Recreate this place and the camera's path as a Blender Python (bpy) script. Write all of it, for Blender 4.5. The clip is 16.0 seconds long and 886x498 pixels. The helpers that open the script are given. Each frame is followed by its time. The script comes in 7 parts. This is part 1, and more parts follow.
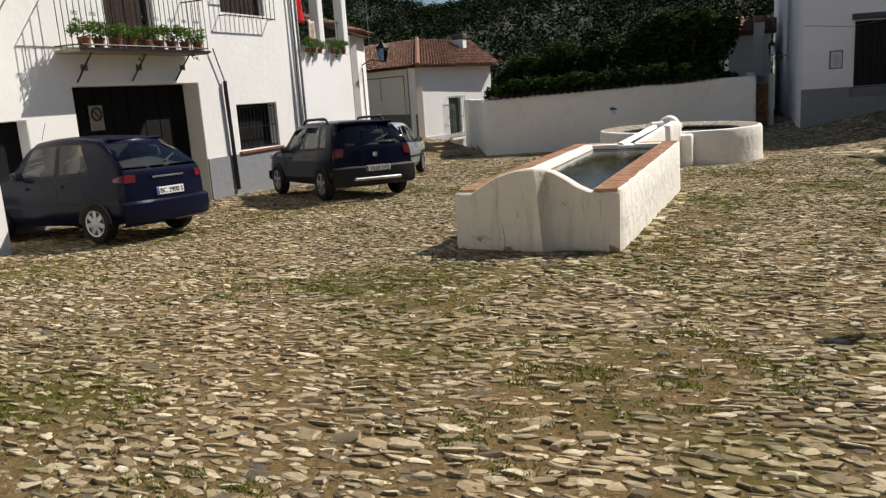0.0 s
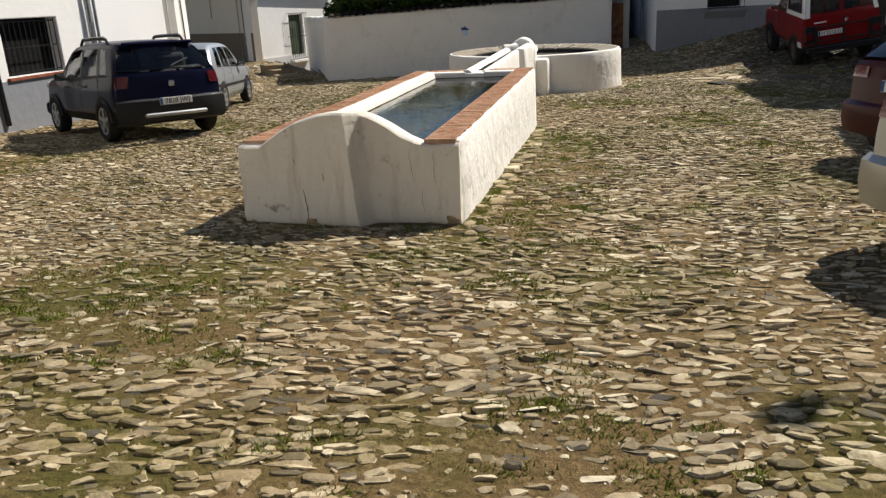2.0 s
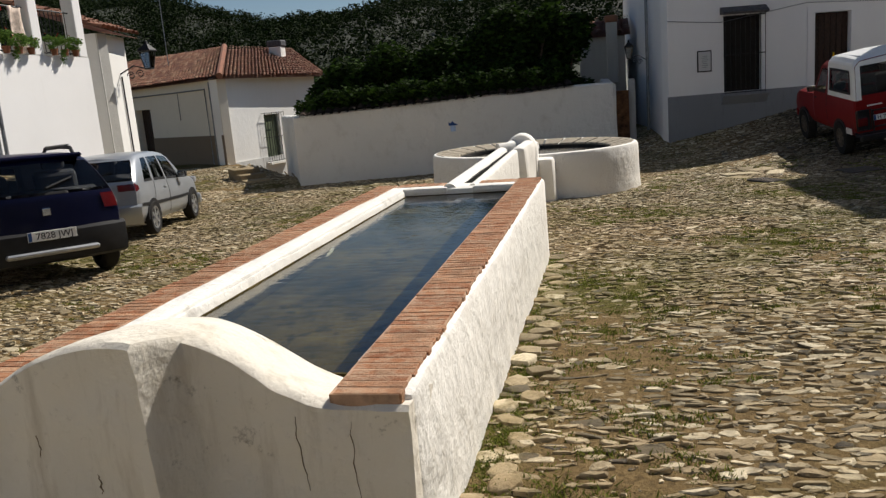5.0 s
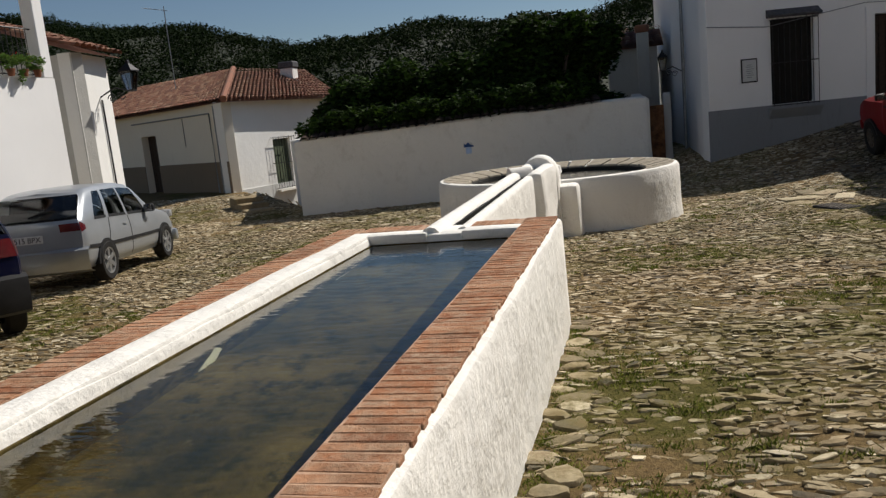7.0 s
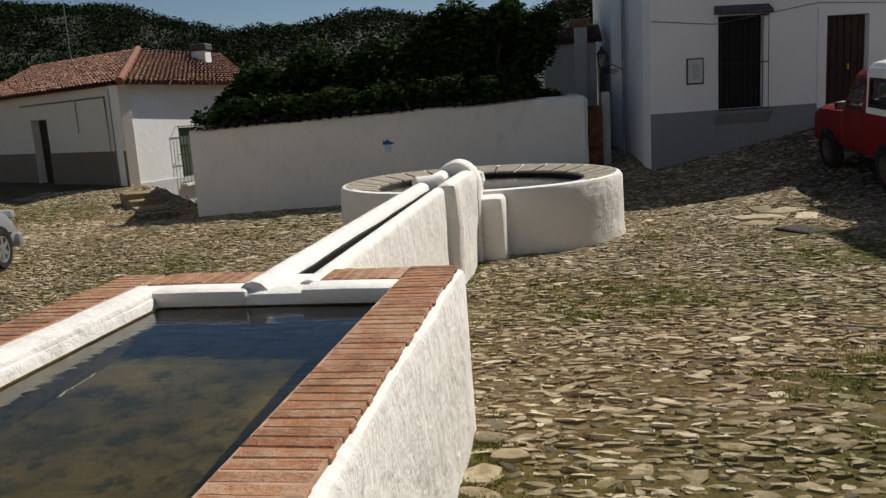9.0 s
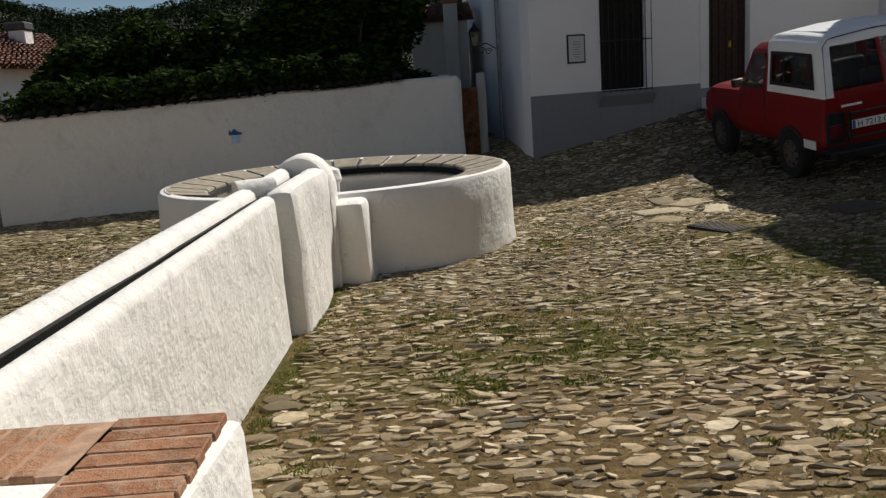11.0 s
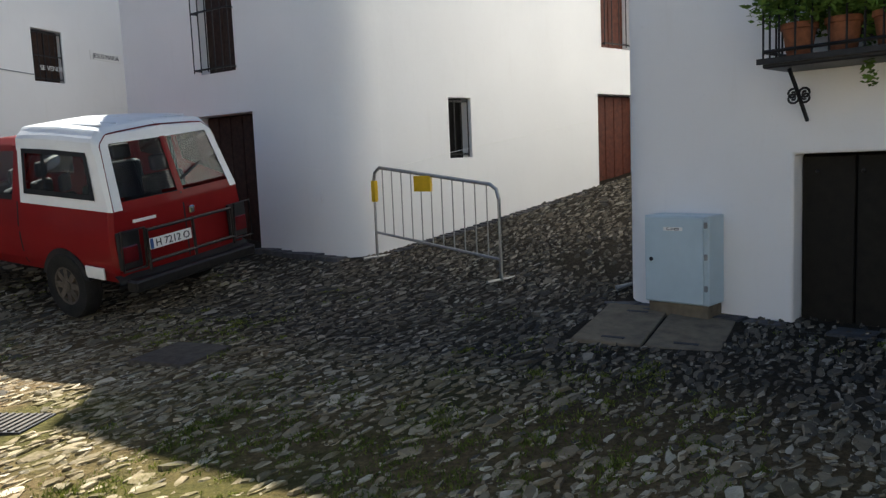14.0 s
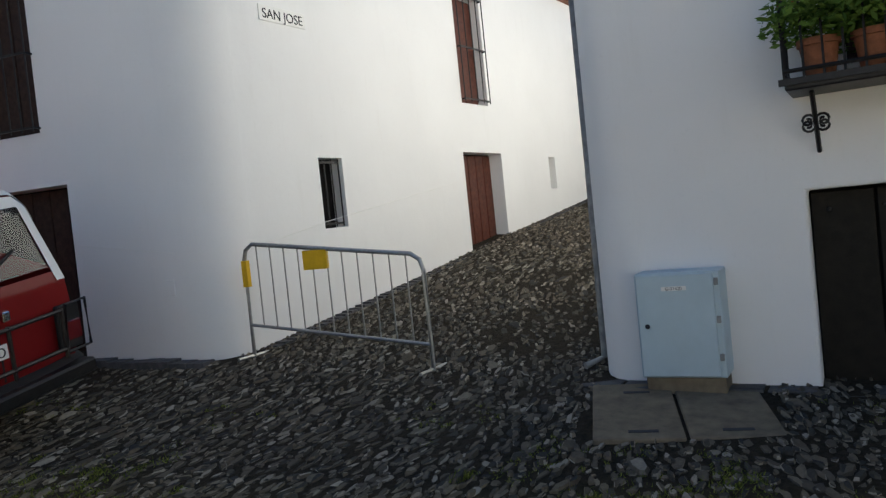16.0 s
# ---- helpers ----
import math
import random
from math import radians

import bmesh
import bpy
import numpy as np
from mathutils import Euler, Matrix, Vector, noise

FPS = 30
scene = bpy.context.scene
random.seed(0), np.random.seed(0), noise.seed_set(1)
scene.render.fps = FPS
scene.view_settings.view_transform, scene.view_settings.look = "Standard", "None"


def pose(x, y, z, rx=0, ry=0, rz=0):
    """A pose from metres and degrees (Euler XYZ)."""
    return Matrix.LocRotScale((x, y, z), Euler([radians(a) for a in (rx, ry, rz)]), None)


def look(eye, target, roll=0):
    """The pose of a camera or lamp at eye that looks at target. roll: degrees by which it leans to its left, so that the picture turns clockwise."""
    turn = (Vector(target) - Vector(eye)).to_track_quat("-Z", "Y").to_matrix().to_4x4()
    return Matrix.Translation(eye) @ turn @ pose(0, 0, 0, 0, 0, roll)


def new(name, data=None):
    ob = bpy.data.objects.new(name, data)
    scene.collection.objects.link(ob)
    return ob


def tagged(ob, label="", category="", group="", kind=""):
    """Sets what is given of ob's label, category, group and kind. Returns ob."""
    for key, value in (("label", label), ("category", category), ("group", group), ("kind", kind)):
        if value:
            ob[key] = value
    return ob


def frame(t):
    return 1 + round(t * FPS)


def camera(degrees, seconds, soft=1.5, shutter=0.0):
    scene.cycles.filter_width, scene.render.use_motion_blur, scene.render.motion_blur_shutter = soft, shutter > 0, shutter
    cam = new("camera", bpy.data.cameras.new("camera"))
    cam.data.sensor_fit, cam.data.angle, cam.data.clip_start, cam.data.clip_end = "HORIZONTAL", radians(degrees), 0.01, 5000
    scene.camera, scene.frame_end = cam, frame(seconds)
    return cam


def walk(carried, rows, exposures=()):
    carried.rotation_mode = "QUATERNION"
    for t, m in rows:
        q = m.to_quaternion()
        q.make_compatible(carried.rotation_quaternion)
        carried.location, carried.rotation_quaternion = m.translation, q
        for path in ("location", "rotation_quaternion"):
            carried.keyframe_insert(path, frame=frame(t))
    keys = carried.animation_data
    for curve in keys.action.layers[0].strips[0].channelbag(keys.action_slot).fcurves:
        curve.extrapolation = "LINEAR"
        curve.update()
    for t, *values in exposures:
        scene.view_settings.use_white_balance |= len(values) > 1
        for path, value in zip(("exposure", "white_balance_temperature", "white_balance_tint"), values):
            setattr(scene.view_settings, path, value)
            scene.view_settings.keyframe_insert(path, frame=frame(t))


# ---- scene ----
cam = camera(59.2, 16.0, 1.35)
PATH = [
    (0, (0.002, 0.014, 1.478), (-0.764, 1.818, 1.079), -3.8),
    (0.5, (-0.05, 0.583, 1.444), (-0.67, 2.429, 0.992), -4.1),
    (1, (-0.113, 1.144, 1.418), (-0.621, 3.009, 0.903), -1.8),
    (1.5, (-0.212, 1.708, 1.399), (-0.646, 3.574, 0.823), -1.8),
    (2, (-0.245, 2.298, 1.381), (-0.671, 4.155, 0.772), -3.0),
    (2.5, (-0.384, 2.878, 1.354), (-0.81, 4.742, 0.766), -4.3),
    (3, (-0.398, 3.482, 1.32), (-0.803, 5.345, 0.715), -6.5),
    (3.5, (-0.53, 4.055, 1.309), (-0.888, 5.912, 0.659), -5.2),
    (4, (-0.624, 4.628, 1.319), (-0.999, 6.508, 0.749), -5.8),
    (4.5, (-0.696, 5.208, 1.318), (-1.084, 7.114, 0.854), -5.0),
    (5, (-0.753, 5.791, 1.299), (-1.173, 7.708, 0.911), -4.7),
    (7.5, (-0.839, 8.611, 1.166), (-1.335, 10.521, 0.84), -5.8),
    (8, (-0.857, 9.164, 1.163), (-1.293, 11.086, 0.823), -5.3),
    (10.5, (-0.908, 11.853, 1.043), (-1.063, 13.814, 0.684), -3.3),
    (11, (-0.929, 12.395, 1.02), (-0.945, 14.354, 0.616), -4.2),
    (11.5, (-0.857, 12.999, 0.993), (-0.666, 14.949, 0.59), -3.8),
    (12, (-0.856, 13.539, 0.958), (-0.364, 15.436, 0.561), -3.4),
    (12.5, (-0.696, 14.043, 0.915), (0.137, 15.815, 0.508), -3.5),
    (13, (-0.585, 14.575, 0.898), (0.588, 16.158, 0.552), -2.8),
    (13.5, (-0.394, 15.071, 0.87), (1.051, 16.428, 0.603), -3.1),
    (14, (-0.175, 15.581, 0.873), (1.431, 16.753, 0.651), -2.4),
    (14.5, (-0.025, 16.066, 0.894), (1.665, 17.118, 0.695), -3.1),
    (15, (0.225, 16.523, 0.903), (1.987, 17.458, 0.77), -3.1),
    (15.5, (0.36, 17.05, 0.92), (2.181, 17.872, 0.832), -3.6),
    (16, (0.58, 17.458, 0.867), (2.458, 18.142, 0.796), -5.9),
]
walk(cam, [(t, look(eye, target, roll)) for t, eye, target, roll in PATH],
     [(0, 0.40, 6600, 10), (3.5, 0.50, 6600, 10), (5, 0.22, 6600, 10), (8, 0.06, 6500, 10), (11.5, 0.02, 6500, 10), (12.5, 0.82, 6450, 8), (13, 1.2, 6400, 8), (13.5, 1.32, 6350, 8), (14.5, 1.33, 6300, 6), (16, 1.36, 6300, 6)])

# ---- world, sun ----
SUN_DIR = Vector((0.588, 0.809, 1.02)).normalized()
world = bpy.data.worlds.new("sky")
scene.world = world
world.use_nodes = True
wn = world.node_tree
wn.nodes.clear()
sky = wn.nodes.new("ShaderNodeTexSky")
sky.sky_type = "NISHITA"
sky.sun_disc = False
sky.sun_elevation = math.asin(SUN_DIR.z)
sky.sun_rotation = math.atan2(SUN_DIR.x, SUN_DIR.y)
sky.dust_density = 0.1
sky.ozone_density = 3.0
bg = wn.nodes.new("ShaderNodeBackground")
bg.inputs[1].default_value = 0.051
wo = wn.nodes.new("ShaderNodeOutputWorld")
wn.links.new(sky.outputs[0], bg.inputs[0])
wn.links.new(bg.outputs[0], wo.inputs[0])
sun = new("sun", bpy.data.lights.new("sun", "SUN"))
sun.data.energy = 5.0
sun.data.angle = radians(0.53)
sun.data.color = (1.0, 0.945, 0.865)
sun.matrix_world = look(SUN_DIR * 50, (0, 0, 0))


# ---- materials ----
def nt(name):
    m = bpy.data.materials.new(name)
    m.use_nodes = True
    t = m.node_tree
    return m, t, t.nodes["Principled BSDF"]


def noise_node(t, scale, detail=4, rough=0.6, coord=None, w=0.0):
    n = t.nodes.new("ShaderNodeTexNoise")
    n.inputs["Scale"].default_value = scale
    n.inputs["Detail"].default_value = detail
    n.inputs["Roughness"].default_value = rough
    if coord:
        t.links.new(coord, n.inputs["Vector"])
    return n


def ramp(t, fac, stops):
    r = t.nodes.new("ShaderNodeValToRGB")
    e = r.color_ramp.elements
    while len(e) < len(stops):
        e.new(0.5)
    for k, (p, c) in enumerate(stops):
        e[k].position = p
        e[k].color = (*c, 1)
    t.links.new(fac, r.inputs[0])
    return r


def mixc(t, fac, a, b, blend="MIX"):
    m = t.nodes.new("ShaderNodeMix")
    m.data_type = "RGBA"
    m.blend_type = blend
    for sock, val in ((m.inputs[0], fac), (m.inputs[6], a), (m.inputs[7], b)):
        if isinstance(val, (int, float)):
            sock.default_value = val
        elif isinstance(val, tuple):
            sock.default_value = (*val, 1)
        else:
            t.links.new(val, sock)
    return m.outputs[2]


def bump(t, b, height, strength, dist=0.02):
    n = t.nodes.new("ShaderNodeBump")
    n.inputs["Strength"].default_value = strength
    n.inputs["Distance"].default_value = dist
    t.links.new(height, n.inputs["Height"])
    t.links.new(n.outputs[0], b.inputs["Normal"])


def world_coord(t):
    return t.nodes.new("ShaderNodeNewGeometry").outputs["Position"]


def simple(name, c, rough=0.5, metal=0.0, var=0.15, scale=8.0, bumpk=0.0, coat=0.0):
    m, t, b = nt(name)
    p = world_coord(t)
    n = noise_node(t, scale, 5, 0.65, p)
    lo = tuple(max(0, v * (1 - var)) for v in c)
    hi = tuple(min(1, v * (1 + var)) for v in c)
    r = ramp(t, n.outputs[0], [(0.3, lo), (0.7, hi)])
    t.links.new(r.outputs[0], b.inputs["Base Color"])
    b.inputs["Roughness"].default_value = rough
    b.inputs["Metallic"].default_value = metal
    b.inputs["Specular IOR Level"].default_value = 0.5 if rough < 0.5 else 0.2
    b.inputs["Coat Weight"].default_value = coat
    b.inputs["Coat Roughness"].default_value = 0.06
    if bumpk:
        n2 = noise_node(t, scale * 5, 4, 0.7, p)
        bump(t, b, n2.outputs[0], bumpk, 0.01)
    return m


def plaster(name, c, stain, amount, rough=0.85, bumpk=0.35, cover=0.0, mould=0.0, runs=True):
    """Lime wash: broad tone, soft blotches, thin stains that run down, lumpy relief."""
    m, t, b = nt(name)
    p = world_coord(t)
    mp = t.nodes.new("ShaderNodeMapping")
    mp.inputs["Scale"].default_value = (3.0, 3.0, 0.45) if runs else (1.1, 1.1, 0.8)
    t.links.new(p, mp.inputs[0])
    broad = noise_node(t, 0.7, 3, 0.5, p)
    run = noise_node(t, 2.2, 6, 0.7, mp.outputs[0])
    fine = noise_node(t, 22, 6, 0.7, p)
    lump = noise_node(t, 5, 4, 0.55, p)
    base = ramp(t, broad.outputs[0], [(0.3, tuple(v * 0.94 for v in c)), (0.7, c)])
    spots = ramp(t, run.outputs[0], [(0.56 - cover, (0, 0, 0)), (0.78 - cover, (amount,) * 3)])
    fsp = ramp(t, fine.outputs[0], [(0.60, (0, 0, 0)), (0.72, (amount * 0.6,) * 3)])
    col = mixc(t, spots.outputs[0], base.outputs[0], stain)
    col = mixc(t, fsp.outputs[0], col, tuple(v * 0.8 for v in stain))
    if mould:
        spot = noise_node(t, 3.4, 8, 0.72, p)
        col = mixc(t, ramp(t, spot.outputs[0], [(0.60, (0, 0, 0)), (0.67, (mould,) * 3)]).outputs[0], col, (0.13, 0.10, 0.06))
    t.links.new(col, b.inputs["Base Color"])
    b.inputs["Roughness"].default_value = rough
    add = t.nodes.new("ShaderNodeMath")
    add.operation = "MULTIPLY_ADD"
    add.inputs[1].default_value = 0.25
    t.links.new(fine.outputs[0], add.inputs[0])
    t.links.new(lump.outputs[0], add.inputs[2])
    bump(t, b, add.outputs[0], bumpk, 0.05)
    return m


M = {}
M["white"] = plaster("limewash", (0.80, 0.79, 0.76), (0.62, 0.59, 0.53), 0.25, bumpk=0.18)
M["white_smooth"] = plaster("smooth_limewash", (0.80, 0.79, 0.78), (0.66, 0.64, 0.61), 0.22, bumpk=0.06)
M["white_old"] = plaster("old_limewash", (0.78, 0.76, 0.71), (0.42, 0.38, 0.31), 0.35, bumpk=0.9, cover=0.02, runs=False)
M["trough_white"] = plaster("trough_limewash", (0.81, 0.785, 0.73), (0.46, 0.39, 0.30), 0.22, bumpk=0.6, cover=0.0, mould=0.3, runs=False)
M["end_white"] = plaster("stained_trough_limewash", (0.73, 0.68, 0.585), (0.30, 0.23, 0.14), 0.45, bumpk=0.6, cover=0.05, mould=0.75)
M["cream"] = plaster("cream_render", (0.74, 0.68, 0.57), (0.55, 0.48, 0.38), 0.3, bumpk=0.15)
M["brown_band"] = plaster("brown_band_paint", (0.20, 0.15, 0.10), (0.12, 0.09, 0.06), 0.5, bumpk=0.2)
M["grey_band"] = plaster("grey_band_paint", (0.22, 0.23, 0.25), (0.13, 0.13, 0.14), 0.5, bumpk=0.3)
M["grey_render"] = plaster("bare_cement_render", (0.46, 0.45, 0.42), (0.30, 0.29, 0.27), 0.5, bumpk=0.3)
M["pale_render"] = plaster("pale_cement_render", (0.58, 0.58, 0.56), (0.40, 0.39, 0.37), 0.5, bumpk=0.3)
M["blue_white"] = plaster("bluish_limewash", (0.62, 0.68, 0.78), (0.45, 0.48, 0.52), 0.3, bumpk=0.2)
M["wood_dark"] = simple("dark_stained_wood", (0.034, 0.018, 0.012), 0.55, var=0.5, scale=14, bumpk=0.2)
M["wood_red"] = simple("red_brown_varnished_wood", (0.085, 0.026, 0.016), 0.5, var=0.4, scale=14, bumpk=0.2)
M["wood_green"] = simple("green_painted_shutter", (0.09, 0.11, 0.07), 0.55, var=0.3, scale=10, bumpk=0.1)
M["wood_black"] = simple("blackened_wood", (0.010, 0.0085, 0.006), 0.6, var=0.4, scale=12, bumpk=0.2)
# Near-black leaf colour that stands in for the darkness inside openings.
M["opening_shade"] = simple("shade_black_for_openings", (0.006, 0.0055, 0.005), 0.9, var=0.3)
M["iron"] = simple("black_wrought_iron", (0.016, 0.015, 0.015), 0.45, 0.4, 0.4, 20, 0.1)
M["rust"] = simple("rusty_sheet_metal", (0.16, 0.075, 0.035), 0.85, 0.1, 0.6, 6, 0.3)
M["galv"] = simple("galvanised_steel", (0.36, 0.36, 0.35), 0.42, 0.85, 0.2, 30)
M["zinc"] = simple("grey_downpipe", (0.24, 0.25, 0.26), 0.5, 0.5, 0.3, 12)
M["redsill"] = simple("red_tile_sill", (0.26, 0.08, 0.045), 0.7, var=0.4, scale=12, bumpk=0.2)
M["concrete"] = simple("worn_concrete", (0.165, 0.135, 0.095), 0.9, var=0.3, scale=7, bumpk=0.4)
M["slab"] = simple("worn_wash_slab", (0.30, 0.262, 0.20), 0.85, var=0.3, scale=9, bumpk=0.4)
M["slate"] = simple("dark_slate_edging", (0.075, 0.075, 0.08), 0.7, var=0.4, scale=9, bumpk=0.3)
M["cabinet"] = simple("pale_blue_grey_enamel", (0.43, 0.53, 0.58), 0.45, 0.0, 0.05, 4)
M["yellow"] = simple("faded_yellow_plate", (0.68, 0.42, 0.02), 0.5, var=0.12)
M["terracotta"] = simple("terracotta_pot", (0.22, 0.088, 0.045), 0.8, var=0.3, scale=16, bumpk=0.15)
M["paper"] = simple("printed_panel", (0.52, 0.53, 0.52), 0.4, var=0.1, scale=40)
M["ink"] = simple("black_sign_paint", (0.03, 0.03, 0.035), 0.6, var=0.1)
M["sign_blue"] = simple("blue_sign_paint", (0.035, 0.09, 0.25), 0.5, var=0.15)
M["sign_pale"] = simple("pale_blue_sign", (0.45, 0.58, 0.78), 0.5, var=0.15)
M["tile_white"] = simple("white_glazed_tile", (0.76, 0.75, 0.72), 0.3, var=0.05)
M["red_cloth"] = simple("red_cloth", (0.55, 0.02, 0.03), 0.9, var=0.2, scale=12)
M["pale_cloth"] = simple("patterned_cloth", (0.55, 0.45, 0.38), 0.9, var=0.5, scale=9)


def leafmat(name, a, b_, trans=0.25):
    m, t, b = nt(name)
    g = t.nodes.new("ShaderNodeNewGeometry")
    r = ramp(t, g.outputs["Random Per Island"], [(0.0, a), (0.75, b_), (1.0, tuple(v * 1.5 for v in b_))])
    t.links.new(r.outputs[0], b.inputs["Base Color"])
    b.inputs["Roughness"].default_value = 0.75
    b.inputs["Specular IOR Level"].default_value = 0.06
    tr = t.nodes.new("ShaderNodeBsdfTranslucent")
    t.links.new(r.outputs[0], tr.inputs[0])
    mx = t.nodes.new("ShaderNodeMixShader")
    mx.inputs[0].default_value = trans
    t.links.new(b.outputs[0], mx.inputs[1])
    t.links.new(tr.outputs[0], mx.inputs[2])
    t.links.new(mx.outputs[0], t.nodes["Material Output"].inputs[0])
    return m


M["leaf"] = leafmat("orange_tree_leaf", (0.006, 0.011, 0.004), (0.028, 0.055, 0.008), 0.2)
M["leaf_pot"] = leafmat("geranium_leaf", (0.05, 0.10, 0.02), (0.12, 0.20, 0.04))
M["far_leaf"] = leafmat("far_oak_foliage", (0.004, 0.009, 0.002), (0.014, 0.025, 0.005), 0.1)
M["grass"] = leafmat("short_weeds", (0.06, 0.085, 0.014), (0.17, 0.185, 0.036))
M["flower"] = simple("red_petals", (0.50, 0.02, 0.02), 0.7)
M["bark"] = simple("grey_brown_bark", (0.085, 0.065, 0.045), 0.9, var=0.4, scale=14, bumpk=0.6)


def hillmat():
    m, t, b = nt("wooded_hillside")
    p = world_coord(t)
    n = noise_node(t, 0.05, 4, 0.6, p)
    n2 = noise_node(t, 0.6, 5, 0.7, p)
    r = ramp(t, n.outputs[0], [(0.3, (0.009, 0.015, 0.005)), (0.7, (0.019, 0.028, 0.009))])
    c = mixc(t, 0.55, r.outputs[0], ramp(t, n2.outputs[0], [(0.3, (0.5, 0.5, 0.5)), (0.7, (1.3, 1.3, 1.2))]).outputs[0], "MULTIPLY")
    t.links.new(c, b.inputs["Base Color"])
    b.inputs["Roughness"].default_value = 0.9
    return m


M["hill"] = hillmat()


def lane_shade(t, p, big):
    """0 in the square, 1 in the steep lane: darker slate with painted-in shade."""
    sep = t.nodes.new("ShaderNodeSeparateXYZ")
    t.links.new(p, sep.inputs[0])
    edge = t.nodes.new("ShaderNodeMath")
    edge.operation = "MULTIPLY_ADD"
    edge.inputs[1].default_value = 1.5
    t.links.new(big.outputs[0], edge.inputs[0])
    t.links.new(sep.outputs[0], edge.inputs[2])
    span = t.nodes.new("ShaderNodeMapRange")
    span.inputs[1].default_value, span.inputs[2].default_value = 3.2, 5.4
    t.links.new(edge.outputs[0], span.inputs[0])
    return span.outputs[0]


def groundmat():
    m, t, b = nt("earth_between_cobbles")
    p = world_coord(t)
    n = noise_node(t, 0.55, 5, 0.62, p)
    n2 = noise_node(t, 24, 6, 0.75, p)
    n3 = noise_node(t, 0.3, 3, 0.5, p)
    earth = ramp(t, n2.outputs[0], [(0.3, (0.065, 0.043, 0.018)), (0.7, (0.26, 0.178, 0.082))])
    moss = ramp(t, n2.outputs[0], [(0.3, (0.036, 0.040, 0.008)), (0.7, (0.125, 0.112, 0.026))])
    k = ramp(t, n.outputs[0], [(0.48, (0, 0, 0)), (0.62, (0.85,) * 3)])
    c = mixc(t, k.outputs[0], earth.outputs[0], moss.outputs[0])
    # Lane earth is near-black: the lane's shade is put into its colour.
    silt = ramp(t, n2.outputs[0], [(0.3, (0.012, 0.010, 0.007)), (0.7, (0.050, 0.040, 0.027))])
    c = mixc(t, lane_shade(t, p, noise_node(t, 0.35, 3, 0.5, p)), c, silt.outputs[0])
    t.links.new(c, b.inputs["Base Color"])
    b.inputs["Roughness"].default_value = 0.95
    b.inputs["Specular IOR Level"].default_value = 0.1
    bump(t, b, n2.outputs[0], 0.9, 0.03)
    return m


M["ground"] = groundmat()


def stonemat(name, single):
    m, t, b = nt(name)
    g = t.nodes.new("ShaderNodeNewGeometry")
    p = g.outputs["Position"]
    big = noise_node(t, 0.35, 3, 0.5, p)
    fine = noise_node(t, 30, 5, 0.7, p)
    rnd_ = t.nodes.new("ShaderNodeObjectInfo").outputs["Random"] if single else g.outputs["Random Per Island"]
    r = ramp(t, rnd_, [(0.0, (0.10, 0.092, 0.080)), (0.13, (0.18, 0.15, 0.10)), (0.42, (0.40, 0.33, 0.218)),
                       (0.60, (0.32, 0.255, 0.165)), (0.80, (0.51, 0.44, 0.31)), (1.0, (0.70, 0.63, 0.49))])
    # Greyer lane stones, darkened further to carry the lane's shade.
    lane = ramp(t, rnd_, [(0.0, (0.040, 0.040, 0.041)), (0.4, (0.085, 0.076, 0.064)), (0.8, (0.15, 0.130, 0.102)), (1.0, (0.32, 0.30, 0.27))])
    mixed = mixc(t, lane_shade(t, p, big), r.outputs[0], lane.outputs[0])
    warm = ramp(t, big.outputs[0], [(0.35, (1.06, 1.0, 0.92)), (0.65, (0.94, 0.95, 0.92))])
    c = mixc(t, 1.0, mixed, warm.outputs[0], "MULTIPLY")
    f = ramp(t, fine.outputs[0], [(0.25, (0.6, 0.6, 0.6)), (0.7, (1.12, 1.1, 1.06))])
    c = mixc(t, 0.8, c, f.outputs[0], "MULTIPLY")
    patch = noise_node(t, 0.55, 5, 0.62, p)
    grime = noise_node(t, 9, 5, 0.7, p)
    k1 = ramp(t, patch.outputs[0], [(0.47, (0, 0, 0)), (0.62, (0.9,) * 3)])
    k2 = ramp(t, grime.outputs[0], [(0.42, (0.15,) * 3), (0.62, (1, 1, 1))])
    k3 = mixc(t, 1.0, k1.outputs[0], k2.outputs[0], "MULTIPLY")
    c = mixc(t, mixc(t, lane_shade(t, p, big), k3, (0.0, 0.0, 0.0)), c, (0.135, 0.122, 0.032))
    k4 = ramp(t, grime.outputs[0], [(0.50, (0, 0, 0)), (0.68, (0.6,) * 3)])
    c = mixc(t, mixc(t, lane_shade(t, p, big), k4.outputs[0], (0.0, 0.0, 0.0)), c, (0.17, 0.115, 0.058))
    t.links.new(c, b.inputs["Base Color"])
    b.inputs["Roughness"].default_value = 0.85
    b.inputs["Specular IOR Level"].default_value = 0.15
    bump(t, b, fine.outputs[0], 0.7, 0.015)
    return m


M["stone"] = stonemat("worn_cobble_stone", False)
M["stone_single"] = stonemat("worn_cobble_stone_by_the_trough", True)


